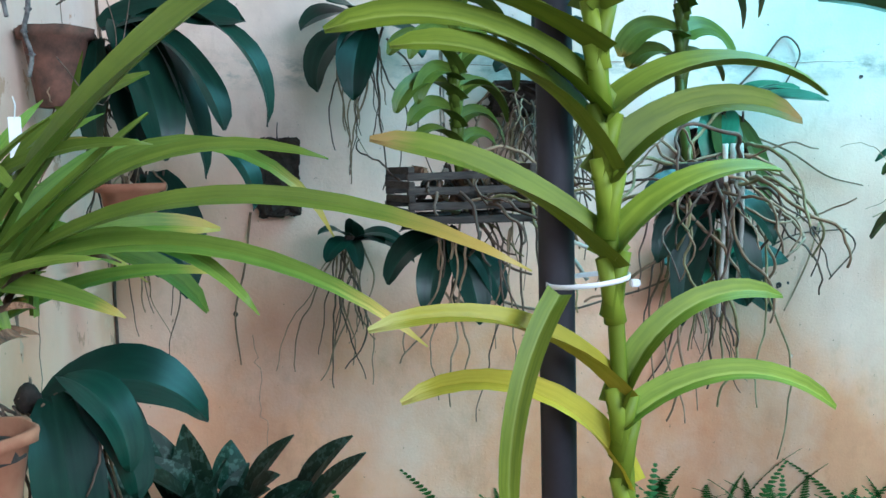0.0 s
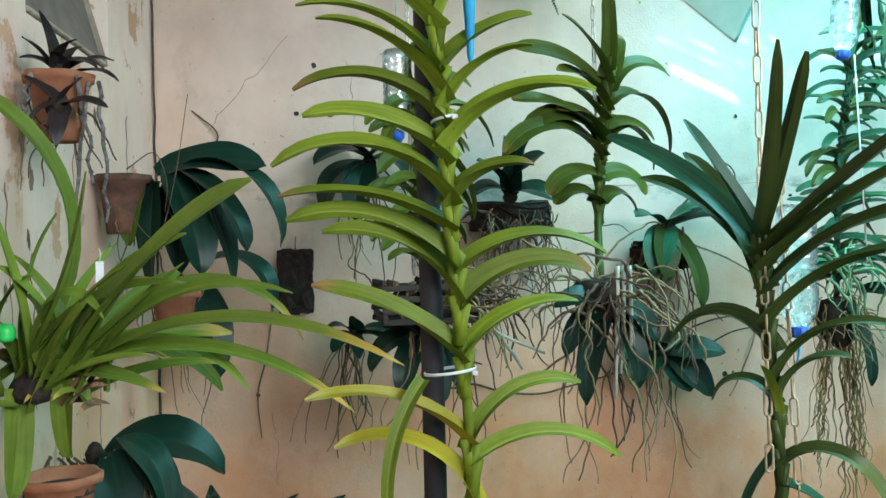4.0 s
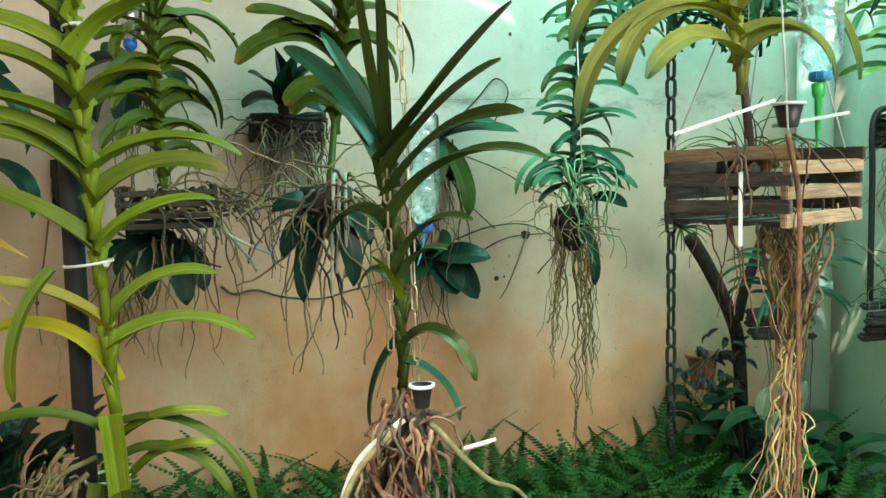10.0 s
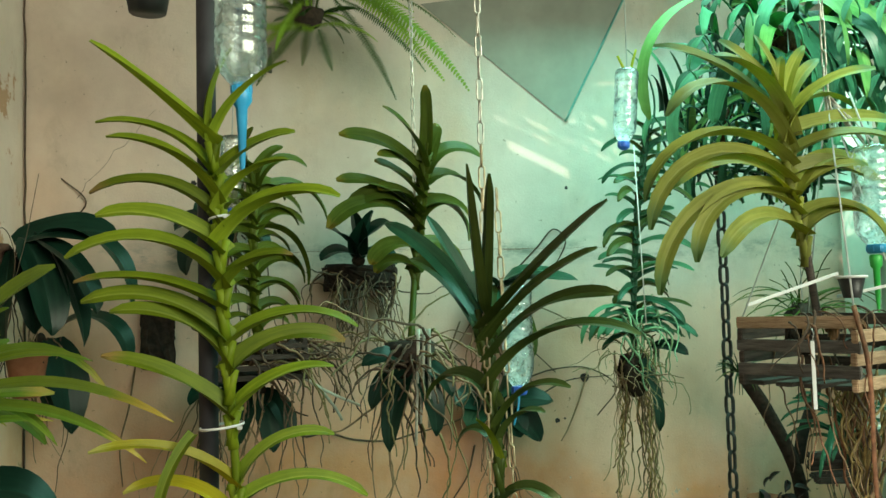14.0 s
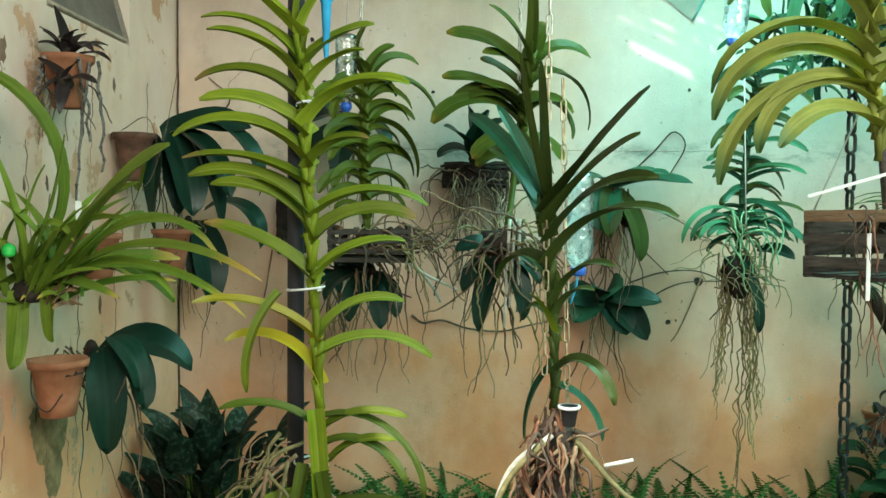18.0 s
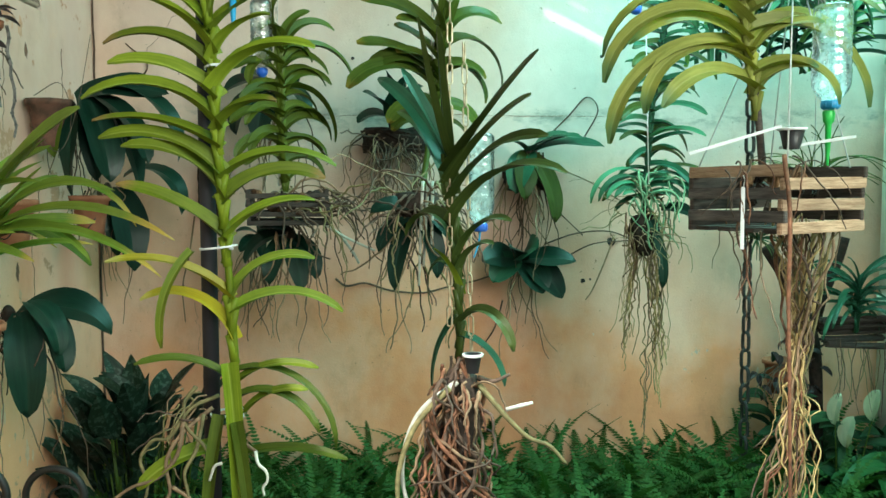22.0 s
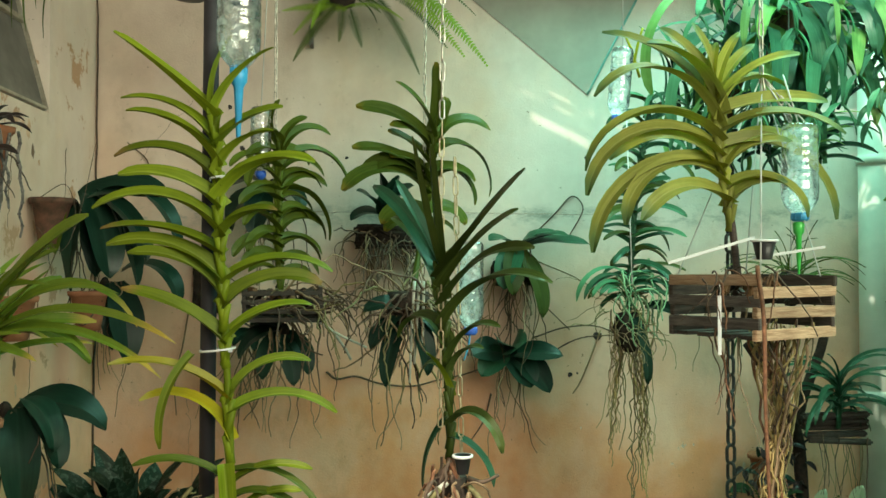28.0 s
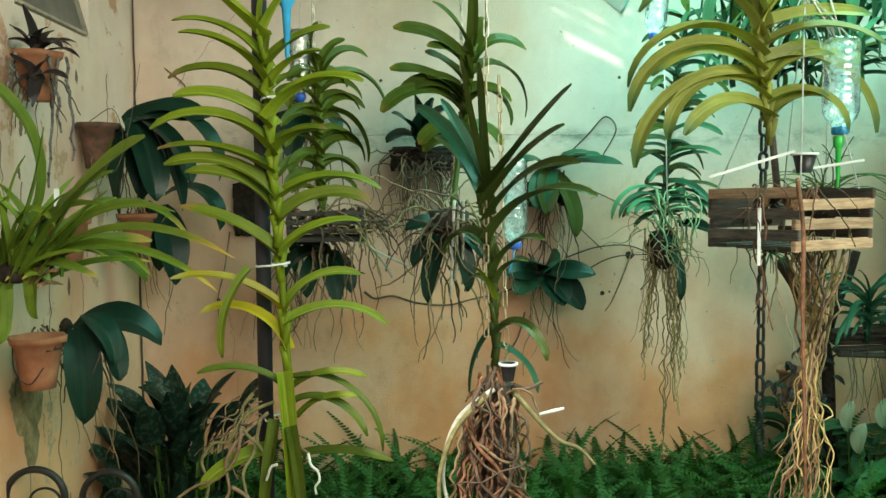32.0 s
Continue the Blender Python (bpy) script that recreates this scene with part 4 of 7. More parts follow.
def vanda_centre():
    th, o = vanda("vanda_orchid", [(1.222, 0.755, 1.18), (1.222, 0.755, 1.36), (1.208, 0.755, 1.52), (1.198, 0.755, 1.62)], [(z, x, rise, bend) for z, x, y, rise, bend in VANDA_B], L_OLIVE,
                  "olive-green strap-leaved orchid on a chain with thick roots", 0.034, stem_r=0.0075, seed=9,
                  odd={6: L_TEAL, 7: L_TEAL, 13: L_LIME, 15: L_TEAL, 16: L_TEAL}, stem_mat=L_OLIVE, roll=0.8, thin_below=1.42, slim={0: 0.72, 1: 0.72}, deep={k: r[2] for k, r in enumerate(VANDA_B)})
    rope_roots(th, o, (1.222, 0.745), (1.212, 0.74), 1.20, (0.62, 0.98), 46, 0.040, (0.0024, 0.0055), [M_ROOT_RED, M_ROOT_DARK, M_ROOT_DARK, M_ROOT_RED, M_ROOT_DARK, M_ROOT, M_ROOT_RED], 210, flare=0.15, kink=0.0065, n=18)
    roots(th, o, ((1.18, 0.69, 1.12), (1.265, 0.75, 1.21)), 22, 0.14, [M_ROOT_RED, M_ROOT_DARK, M_ROOT, M_ROOT_RED], 0.0042, (0, -0.4, -0.2), 0.7, 0.8, 24, 0.9)
    tube_part("fibre_core", [(0, 0.0, 0.0), (0.0, 0.0, -0.12), (0.0, 0, -0.3), (0, 0, -0.45)], 0.036, 0.030, M_FIBRE, th, n=12)
    for keys, mat in (([(1.257, 0.730, 1.17), (1.309, 0.710, 1.11), (1.351, 0.710, 1.07), (1.393, 0.720, 1.05), (1.425, 0.720, 1.015)], M_ROOT_OLIVE),
                      ([(1.215, 0.710, 1.18), (1.141, 0.700, 1.12), (1.110, 0.700, 1.02), (1.131, 0.700, 0.93), (1.215, 0.690, 0.86)], M_ROOT_PALE),
                      ([(1.257, 0.740, 1.18), (1.285, 0.730, 1.175), (1.318, 0.735, 1.187)], M_ROOT_DARK),
                      ([(1.20, 0.700, 1.17), (1.135, 0.695, 1.10), (1.102, 0.690, 1.0), (1.115, 0.690, 0.90), (1.17, 0.690, 0.82)], M_ROOT_OLIVE)):
        tube_part("root", [q - o for q in smooth_line([Vector(k) for k in keys], 6)], 0.006, 0.0035, mat, th)
    tube_part("root_tip", [Vector((1.309, 0.710, 1.125)) - o, Vector((1.336, 0.700, 1.135)) - o, Vector((1.357, 0.700, 1.14)) - o], 0.005, 0.003, M_ROOT_TIP, th)
    # grey film pot with white rim tied to the stem
    pot = link_mesh("net_pot", [Vector((a + 1.245, b + 0.715, c + 1.195)) - o for a, b, c in lathe([(0.011, 0), (0.016, 0.030), (0.019, 0.034), (0.016, 0.036), (0.010, 0.004)], 16)[0]],
                    lathe([(0.011, 0), (0.016, 0.030), (0.019, 0.034), (0.016, 0.036), (0.010, 0.004)], 16)[1], M_BLACK, th, "small black plastic pot")
    v, f = lathe([(0.0165, 0.031), (0.0205, 0.032), (0.0205, 0.037), (0.0165, 0.037)], 16)
    link_mesh("rim", [Vector((a + 1.245, b + 0.715, c + 1.195)) - o for a, b, c in v], f, M_WHITE, pot)


vanda_centre()
chain("hanging_chain", (1.210, 0.759, 3.08), (1.203, 0.745, 1.28), 0.042, 0.0130, 0.0018, M_CHAIN, "long galvanised steel chain holding the orchid", "chains", brass=0.64)
chain("hanging_chain", (1.232, 0.759, 1.82), (1.245, 0.745, 1.22), 0.042, 0.0130, 0.0018, M_CHAIN_BRASS, "doubled tarnished chain end beside the orchid", "chains")

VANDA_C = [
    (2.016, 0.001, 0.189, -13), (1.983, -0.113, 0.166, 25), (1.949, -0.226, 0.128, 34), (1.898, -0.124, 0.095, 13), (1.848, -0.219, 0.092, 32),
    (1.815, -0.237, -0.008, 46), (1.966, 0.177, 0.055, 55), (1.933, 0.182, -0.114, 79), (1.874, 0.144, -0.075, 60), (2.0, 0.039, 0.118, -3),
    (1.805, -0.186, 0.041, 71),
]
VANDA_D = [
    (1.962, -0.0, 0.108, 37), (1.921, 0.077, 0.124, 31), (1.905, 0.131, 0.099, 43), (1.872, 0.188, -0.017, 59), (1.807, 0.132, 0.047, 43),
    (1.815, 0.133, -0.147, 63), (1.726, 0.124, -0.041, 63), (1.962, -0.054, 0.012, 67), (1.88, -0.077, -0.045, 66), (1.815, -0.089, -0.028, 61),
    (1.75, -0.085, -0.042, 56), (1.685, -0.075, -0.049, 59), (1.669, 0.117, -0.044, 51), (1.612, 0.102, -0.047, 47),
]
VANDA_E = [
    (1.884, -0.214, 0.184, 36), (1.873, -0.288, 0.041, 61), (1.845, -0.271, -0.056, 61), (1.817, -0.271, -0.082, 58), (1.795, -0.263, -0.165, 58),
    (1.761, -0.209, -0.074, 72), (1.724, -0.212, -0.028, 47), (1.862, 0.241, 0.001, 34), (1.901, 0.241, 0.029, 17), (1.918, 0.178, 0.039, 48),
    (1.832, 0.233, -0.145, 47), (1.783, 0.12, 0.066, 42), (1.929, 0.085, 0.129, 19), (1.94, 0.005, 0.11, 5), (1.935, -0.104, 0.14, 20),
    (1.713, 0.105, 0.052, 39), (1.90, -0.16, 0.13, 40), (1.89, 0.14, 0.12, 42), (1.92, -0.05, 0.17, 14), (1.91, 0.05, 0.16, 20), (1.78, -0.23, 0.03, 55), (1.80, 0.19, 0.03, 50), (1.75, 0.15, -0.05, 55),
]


VANDA_D += [(1.56 + 0.045 * k, s * (0.08 + 0.015 * ((k * 5) % 4)), 0.02 - 0.02 * (k % 3), 55) for k in range(9) for s in (-1, 1)]
VANDA_C += [(1.70 + 0.06 * k, s * (0.11 + 0.02 * k), -0.01 - 0.02 * k, 56) for k in range(2) for s in (-1, 1)]
VANDA_C += [(1.86, -0.12, 0.06, 44), (1.84, 0.15, 0.02, 52), (1.92, -0.13, 0.09, 38)]


def slat_basket(at, size, height, slats, mat, turn, label, near_mat=None, group="slatted baskets", thick=0.011, fill=True, sag=0.0):
    """A hanging orchid basket: slats laid crosswise like a log cabin, floor slats and bark filling."""
    th = thing("slatted_basket", at, label, "basket", group, m=pose(*at, 0, sag, turn))
    rnd = random.Random(int(at[0] * 1000))
    step = height / slats
    for k in range(slats):
        z = step * (k + 0.5)
        for side in (-1, 1):
            for axis in (0, 1):
                zz = z + (0.5 * step if axis else 0) - 0.25 * step
                ln, m = size + rnd.uniform(0.0, 0.008), mat
                # one near face takes near_mat, the other is grey below a pale top slat
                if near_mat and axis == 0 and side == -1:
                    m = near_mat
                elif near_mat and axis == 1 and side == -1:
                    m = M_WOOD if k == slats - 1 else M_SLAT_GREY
                c = (0, side * (size / 2 - thick / 2), zz) if axis == 0 else (side * (size / 2 - thick / 2), 0, zz)
                s = (ln, thick, step * 0.52) if axis == 0 else (thick, ln, step * 0.52)
                part("slat", box_bm(*s, (c[0] + rnd.uniform(-.002, .002), c[1], c[2]), 0.0015, pose(0, 0, 0, rnd.uniform(-.6, .6), rnd.uniform(-.6, .6), rnd.uniform(-.5, .5))), m, th)
    for k in range(4):
        part("floor_slat", box_bm(size * 0.96, size * 0.14, 0.008, (0, (k - 1.5) * size * 0.24, 0.004), 0.001), mat, th)
    if fill:
        for k in range(26):
            a = 0.45 * size
            part("bark_chip", box_bm(rnd.uniform(.02, .04), rnd.uniform(.012, .03), rnd.uniform(.01, .02), (0, 0, 0), 0.004,
                                     pose(rnd.uniform(-a, a) * .85, rnd.uniform(-a, a) * .85, height * rnd.uniform(.45, .98), *[rnd.uniform(0, 360) for _ in range(3)])), M_BARK if k % 2 else M_FIBRE, th)
    return th


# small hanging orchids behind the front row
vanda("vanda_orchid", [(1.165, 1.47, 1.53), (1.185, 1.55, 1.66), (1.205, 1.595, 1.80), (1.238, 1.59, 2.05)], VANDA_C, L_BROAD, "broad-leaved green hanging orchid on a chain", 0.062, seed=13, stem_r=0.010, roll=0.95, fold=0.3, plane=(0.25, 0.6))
vanda("vanda_orchid", [(0.785, 1.57, 1.50), (0.775, 1.55, 1.70), (0.78, 1.54, 1.97)], VANDA_D, L_FRESH, "bushy green orchid growing in a hanging slatted basket", 0.036, seed=17, stem_r=0.008, plane=(0.8, 1.0))
chain("hanging_chain", (1.203, 1.603, 3.08), (1.20, 1.603, 1.74), 0.038, 0.012, 0.002, M_CHAIN, "thin galvanised chain above a hanging orchid", "chains")
chain("hanging_chain", (0.760, 1.598, 3.08), (0.759, 1.60, 1.55), 0.038, 0.012, 0.002, M_CHAIN, "thin galvanised chain above the slatted basket", "chains")

TURN_E = 27.0
slat_basket((1.822, 0.722, 1.462), 0.222, 0.120, 3, M_WOOD_DARK, TURN_E, "square slatted wooden orchid basket, one face pale, one dark", near_mat=M_WOOD)
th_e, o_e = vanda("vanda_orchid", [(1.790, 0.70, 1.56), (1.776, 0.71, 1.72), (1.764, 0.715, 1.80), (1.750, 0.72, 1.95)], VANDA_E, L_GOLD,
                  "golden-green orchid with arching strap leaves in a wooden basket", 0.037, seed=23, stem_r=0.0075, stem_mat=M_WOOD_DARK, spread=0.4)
rope_roots(th_e, o_e, (1.885, 0.715), (1.855, 0.715), 1.48, (0.66, 1.05), 42, 0.021, (0.0013, 0.0032), [M_ROOT_GOLD, M_ROOT, M_ROOT_DARK, M_ROOT_GOLD, M_ROOT_OLIVE, M_ROOT_GOLD, M_ROOT_RED], 311, flare=1.9, kink=0.009, fan=3.4)
roots(th_e, o_e, ((1.72, 0.62, 1.46), (1.96, 0.82, 1.52)), 16, 0.22, [M_ROOT_RED, M_ROOT_DARK, M_ROOT], 0.0022, (0, 0, -1), 0.8, 0.5, 35, 0.3)
roots(th_e, o_e, ((1.68, 0.60, 1.56), (1.84, 0.70, 1.60)), 12, 0.16, [M_ROOT_DARK, M_ROOT_DARK, M_ROOT_RED], 0.0022, (0.1, -0.9, 0.1), 0.7, 0.55, 33, 0.8)
for keys in ([(1.775, 0.58, 1.60), (1.772, 0.545, 1.5), (1.776, 0.55, 1.35), (1.786, 0.56, 1.2), (1.80, 0.58, 1.05), (1.815, 0.6, 0.85)],):
    tube_part("root", [q - o_e for q in smooth_line([Vector(k) for k in keys], 8)], 0.0042, 0.0028, M_ROOT_RED, th_e)


def basket_hanger():
    h = thing("basket_hanger", (1.86, 0.75, 1.99), "thin white cords holding the wooden basket on its chain", "hanger")
    for tgt in ((1.70, 0.80, 1.58), (1.79, 0.60, 1.585), (1.95, 0.69, 1.58), (1.87, 0.86, 1.58), (1.905, 0.705, 1.88), (1.94, 0.72, 1.885), (1.925, 0.74, 1.87)):
        tube_part("cord", [(0, 0, 0), Vector(tgt) - Vector((1.86, 0.75, 1.99))], 0.0016, 0.0016, M_STRING, h, n=5)
    chain("hanging_chain", (1.855, 0.75, 3.08), (1.86, 0.75, 1.98), 0.034, 0.013, 0.002, M_CHAIN, "galvanised chain above the wooden basket", "chains")
    chain("hanging_chain", (1.862, 0.748, 1.985), (1.912, 0.722, 1.893), 0.034, 0.013, 0.002, M_CHAIN, "short galvanised chain holding the drip bottle", "chains")
    chain("hanging_chain", (1.858, 0.745, 1.985), (1.864, 0.745, 1.925), 0.034, 0.013, 0.002, M_CHAIN, "loose chain end below the basket hook", "chains")


basket_hanger()
chain("hanging_chain", (2.298, 2.025, 3.08), (2.298, 2.025, 0.60), 0.076, 0.042, 0.0064, M_CHAIN_BLACK, "heavy black plastic chain hanging to the ferns", "chains")


def pot_mesh(th, at, r, h, mat, label="", flare=0.065, name="pot", seed=0, tilt=0):
    prof = [(r * 0.62, 0), (r * 0.72, h * 0.3), (r * 0.92, h * 0.86), (r * 1.06, h * 0.88), (r * 1.10, h), (r * 0.98, h), (r * 0.88, h * 0.8), (r * 0.3, h * 0.78), (0.001, h * 0.78)]
    v, f = lathe(prof, 24, 0.012, seed, flare)
    f.append(tuple(range(23, -1, -1)))
    m = pose(*at, 0, tilt, 0)
    return link_mesh(name, [m @ Vector(q) for q in v], f, mat, th, label)


def wall_pot(at, r, h, mat, label, seed=0, wire=True):
    th = thing("wall_pot", at, label, "flower pot", "pots on the side wall")
    pot_mesh(th, (0, 0, 0), r, h, mat, seed=seed)
    v, f = lathe([(r * 0.2, h * 0.8), (r * 0.6, h * 0.86), (r * 0.86, h * 0.84), (r * 0.86, h * 0.74)], 16, 0.05, seed)
    link_mesh("moss", v, f, M_FIBRE, th)
    if wire:
        tube_part("wire", smooth_line([(-r, 0, h * 0.9), (-r * 0.6, -r * 0.75, h * 0.4), (0, -r * 0.85, h * 0.15), (r * 0.5, -r * 0.7, h * 0.45)], 5), 0.0016, 0.0016, M_IRON, th)
    return th


def broad_plant(name, at, rows, mat, label, width, seed=1, shape="oval", category="orchid", group="wall orchids", fold=0.25, roll=0.55, alt=None, root=None):
    """A crown of broad leaves from rows of (reach, depth, rise, bend)."""
    th = thing(name, at, label, category, group)
    rnd = random.Random(seed)
    v, f = lathe([(0.004, -0.02), (0.018, -0.012), (0.022, 0.0), (0.014, 0.02), (0.004, 0.028)], 10, 0.15, seed)
    link_mesh("crown", v, f, M_FIBRE, th)
    for k, (reach, depth, rise, bend) in enumerate(rows):
        leaf(th, (rnd.uniform(-.008, .008), rnd.uniform(-.008, .008), rnd.uniform(-.004, .01)), reach, depth, rise, bend, width * rnd.uniform(0.85, 1.15),
             alt if alt and k % 3 == 2 else mat, seed=seed * 50 + k, shape=shape, fold=fold, roll=roll * rnd.uniform(0.6, 1.3), segs=12, wave=0.03)
    if root:
        n, ln, mats, r = root
        o = Vector(at)
        roots(th, o, (o - Vector((0.05, 0.02, 0.03)), o + Vector((0.05, 0.02, 0.01))), n, ln, mats, r, (0, 0.1, -1), 0.5, 0.5, seed + 7, 0.7)
    return th


def hanging_moth(label, at, seed, rows, side_leaf=False):
    """A moth orchid on the wall, whose broad leaves arch out and hang; rows of (x, y, z, reach, depth, rise, bend, width, roll)."""
    th = thing("moth_orchid", at, label, "orchid", "wall orchids")
    o = Vector(at)
    v, f = lathe([(0.006, -0.03), (0.013, -0.022), (0.016, -0.008), (0.009, 0.008), (0.003, 0.013)], 12, 0.25, seed)
    link_mesh("crown", v, f, M_FIBRE, th)
    rnd = random.Random(seed)
    for k, (x, y, z, reach, depth, rise, bend, w, roll) in enumerate(rows):
        leaf(th, (x * 0.45, y + rnd.uniform(-.015, .02), z + rnd.uniform(-.015, .015)), reach + x * 0.50 + rnd.uniform(-.015, .015), depth * rnd.uniform(.7, 1.3), rise * rnd.uniform(.9, 1.08), bend * rnd.uniform(.8, 1.2), w * rnd.uniform(0.96, 1.14), L_DEEP, seed=seed * 70 + k, shape="oval", fold=0.3, roll=roll, segs=12, wave=0.04)
    if side_leaf:
        leaf(th, (-0.02, -0.02, 0.0), -0.01, -0.04, -0.16, 26, 0.06, L_FRESH, "yellowing olive leaf", seed=seed * 70 + 40, shape="oval", roll=0.2)
    roots(th, o, (o - Vector((0.07, 0.04, 0.05)), o + Vector((0.06, 0.02, 0.0))), 22, 0.2, [M_ROOT_DARK, M_ROOT_DARK, M_ROOT], 0.003, (0.1, -0.1, -0.8), 0.5, 0.7, seed + 7, 0.9)
    roots(th, o, (o - Vector((0.03, 0.02, 0.05)), o + Vector((0.1, 0.02, 0.0))), 8, 0.42, [M_ROOT_DARK, M_ROOT], 0.0026, (0.1, 0.1, -1), 0.8, 0.5, seed + 9, 0.3)
    return th


# left wall: pots with hanging orchids
wall_pot((0.085, 1.27, 1.825), 0.058, 0.125, M_CLAY, "round terracotta pot hung on the side wall", 1)
broad_plant("dark_leaved_orchid", (0.085, 1.27, 1.945), [(-0.05, -0.03, 0.07, 20), (0.06, -0.05, 0.05, 40), (0.10, -0.02, 0.02, 30), (-0.03, -0.05, 0.05, 20), (0.03, 0.04, 0.06, 30), (0.07, 0.06, 0.03, 50), (-0.02, 0.05, 0.05, 30), (0.11, -0.03, -0.01, 40), (0.08, -0.05, 0.0, 50), (-0.06, -0.02, 0.03, 40), (0.0, -0.06, 0.03, 50), (-0.03, 0.0, 0.12, 10)],
            L_PURPLE, "dark purple-leaved orchid in a terracotta pot", 0.032, 3, "lance", root=(7, 0.2, [M_ROOT_DARK, M_ROOT], 0.0028))
broad_plant("dark_leaved_orchid", (0.11, 1.195, 1.875), [(-0.06, -0.01, 0.05, 10), (0.09, -0.03, -0.01, 25), (0.0, -0.03, -0.08, 15), (0.05, -0.02, 0.05, 20), (-0.05, -0.02, -0.04, 30)],
            L_PURPLE, "dark purple orchid shoot hanging before a pot", 0.036, 5, "lance", root=(4, 0.12, [M_ROOT_DARK], 0.0024))
wall_pot((0.125, 1.12, 1.105), 0.062, 0.13, M_CLAY, "terracotta pot hung low on the side wall with a wire", 2)
hanging_moth("dark green moth orchid drooping from a terracotta pot", (0.135, 1.27, 1.245), 6,
             [(0.04, 0.0, -0.03, 0.19, 0.06, -0.06, 44, 0.105, 0.75), (0.08, -0.03, 0.0, -0.02, -0.05, -0.24, 26, 0.090, 0.2), (0.14, 0.0, 0.0, 0.02, -0.03, -0.15, 30, 0.078, 0.3),
              (0.11, -0.02, 0.01, 0.04, -0.05, -0.12, 38, 0.07, 0.3)])
wall_pot((0.075, 1.45, 1.395), 0.06, 0.12, M_CLAY, "terracotta pot on the side wall behind the bromeliad", 3)
wall_pot((0.19, 1.70, 1.405), 0.056, 0.118, M_CLAY, "terracotta pot hung under the large moth orchid", 4)
wall_pot((0.07, 1.72, 1.665), 0.06, 0.14, M_CLAY_OLD, "mossy brown pot on the side wall", 5, False)
hanging_moth("large dark green moth orchid with leaves hanging like a curtain", (0.12, 1.76, 1.795), 8,
             [(0.06, -0.02, 0.0, 0.24, 0.04, 0.02, 22, 0.105, 0.95), (0.13, -0.03, 0.02, 0.02, -0.06, -0.26, 18, 0.115, 0.12), (0.05, -0.02, 0.0, -0.01, -0.05, -0.27, 16, 0.075, 0.8),
              (0.18, -0.02, 0.03, 0.06, -0.06, -0.20, 30, 0.090, 0.3), (0.20, 0.0, 0.035, 0.13, -0.02, -0.20, 55, 0.085, 0.35), (0.17, 0.01, 0.03, 0.04, -0.02, -0.29, 20, 0.080, 0.3),
              (0.09, 0.01, 0.0, 0.0, -0.05, -0.24, 18, 0.085, 0.35)], side_leaf=True)
hanging_moth("moth orchid with hanging leaves in the wall corner", (0.14, 2.0, 1.55), 9,
             [(0.10, -0.02, 0.0, 0.02, -0.05, -0.30, 15, 0.105, 0.15), (0.13, 0.0, 0.03, 0.12, -0.04, -0.13, 65, 0.075, 0.5), (0.05, -0.02, 0.0, 0.0, -0.05, -0.22, 20, 0.07, 0.3)])


def bark_mount():
    """The upright log on the left that carries the bromeliad."""
    th = thing("bark_log", (0.068, 0.855, 1.27), "rough brown log of bark hung on the side wall", "log")
    rnd = random.Random(5)
    n, rows, verts, faces = 56, 110, [], []
    for k in range(rows):
        z = 0.55 * k / (rows - 1)
        for j in range(n):
            a = 2 * math.pi * j / n
            r = 0.050 + 0.006 * math.cos(3 * a + 9 * z) + 0.020 * noise.noise(Vector((math.cos(a) * 2, math.sin(a) * 2, z * 6))) + 0.020 * noise.noise(Vector((math.cos(a) * 7, math.sin(a) * 7, z * 12))) + 0.013 * noise.noise(Vector((math.cos(a) * 18, math.sin(a) * 18, z * 22))) + rnd.uniform(-.003, .003)
            verts.append((r * math.cos(a) * 0.9, r * math.sin(a), z))
    for k in range(rows - 1):
        for j in range(n):
            faces.append((k * n + j, k * n + (j + 1) % n, (k + 1) * n + (j + 1) % n, (k + 1) * n + j))
    faces.append(tuple(range(n - 1, -1, -1)))
    faces.append(tuple(range((rows - 1) * n, rows * n)))
    link_mesh("trunk", verts, faces, M_BARK, th)


bark_mount()


def silver_canes():
    th = thing("orchid_canes", (0.13, 1.26, 1.94), "old knobbly silver-grey orchid canes hanging from the pot", "canes")
    rnd = random.Random(19)
    for x, y, ln, dx in ((0.01, 0.0, 0.34, -0.03), (0.025, 0.02, 0.27, 0.01), (0.0, -0.03, 0.20, 0.03), (-0.07, -0.055, 0.10, -0.02)):
        pts = [Vector((x + dx * i / 9 + rnd.uniform(-.006, .006), y + rnd.uniform(-.005, .005), -ln * i / 9)) for i in range(10)]
        c = tube_part("cane", smooth_line(pts, 3), 0.0042, 0.0028, M_CANE, th, n=7)
        for p in pts[1:-1]:
            v, f = lathe([(0.003, -0.003), (0.0056, 0.0), (0.003, 0.003)], 8)
            link_mesh("node", [Vector(q) + p for q in v], f, M_CANE, c)
    for keys in ([(0.06, .05, -.24), (0.10, .12, -.30), (0.12, .2, -.18), (0.14, .26, 0.02)], [(0.05, .1, -.16), (0.09, .16, -.12), (0.11, .18, -.18), (0.10, .2, -.24)]):
        tube_part("wire", smooth_line(keys, 5), 0.0014, 0.001, M_ROOT_DARK, th, n=4)


silver_canes()

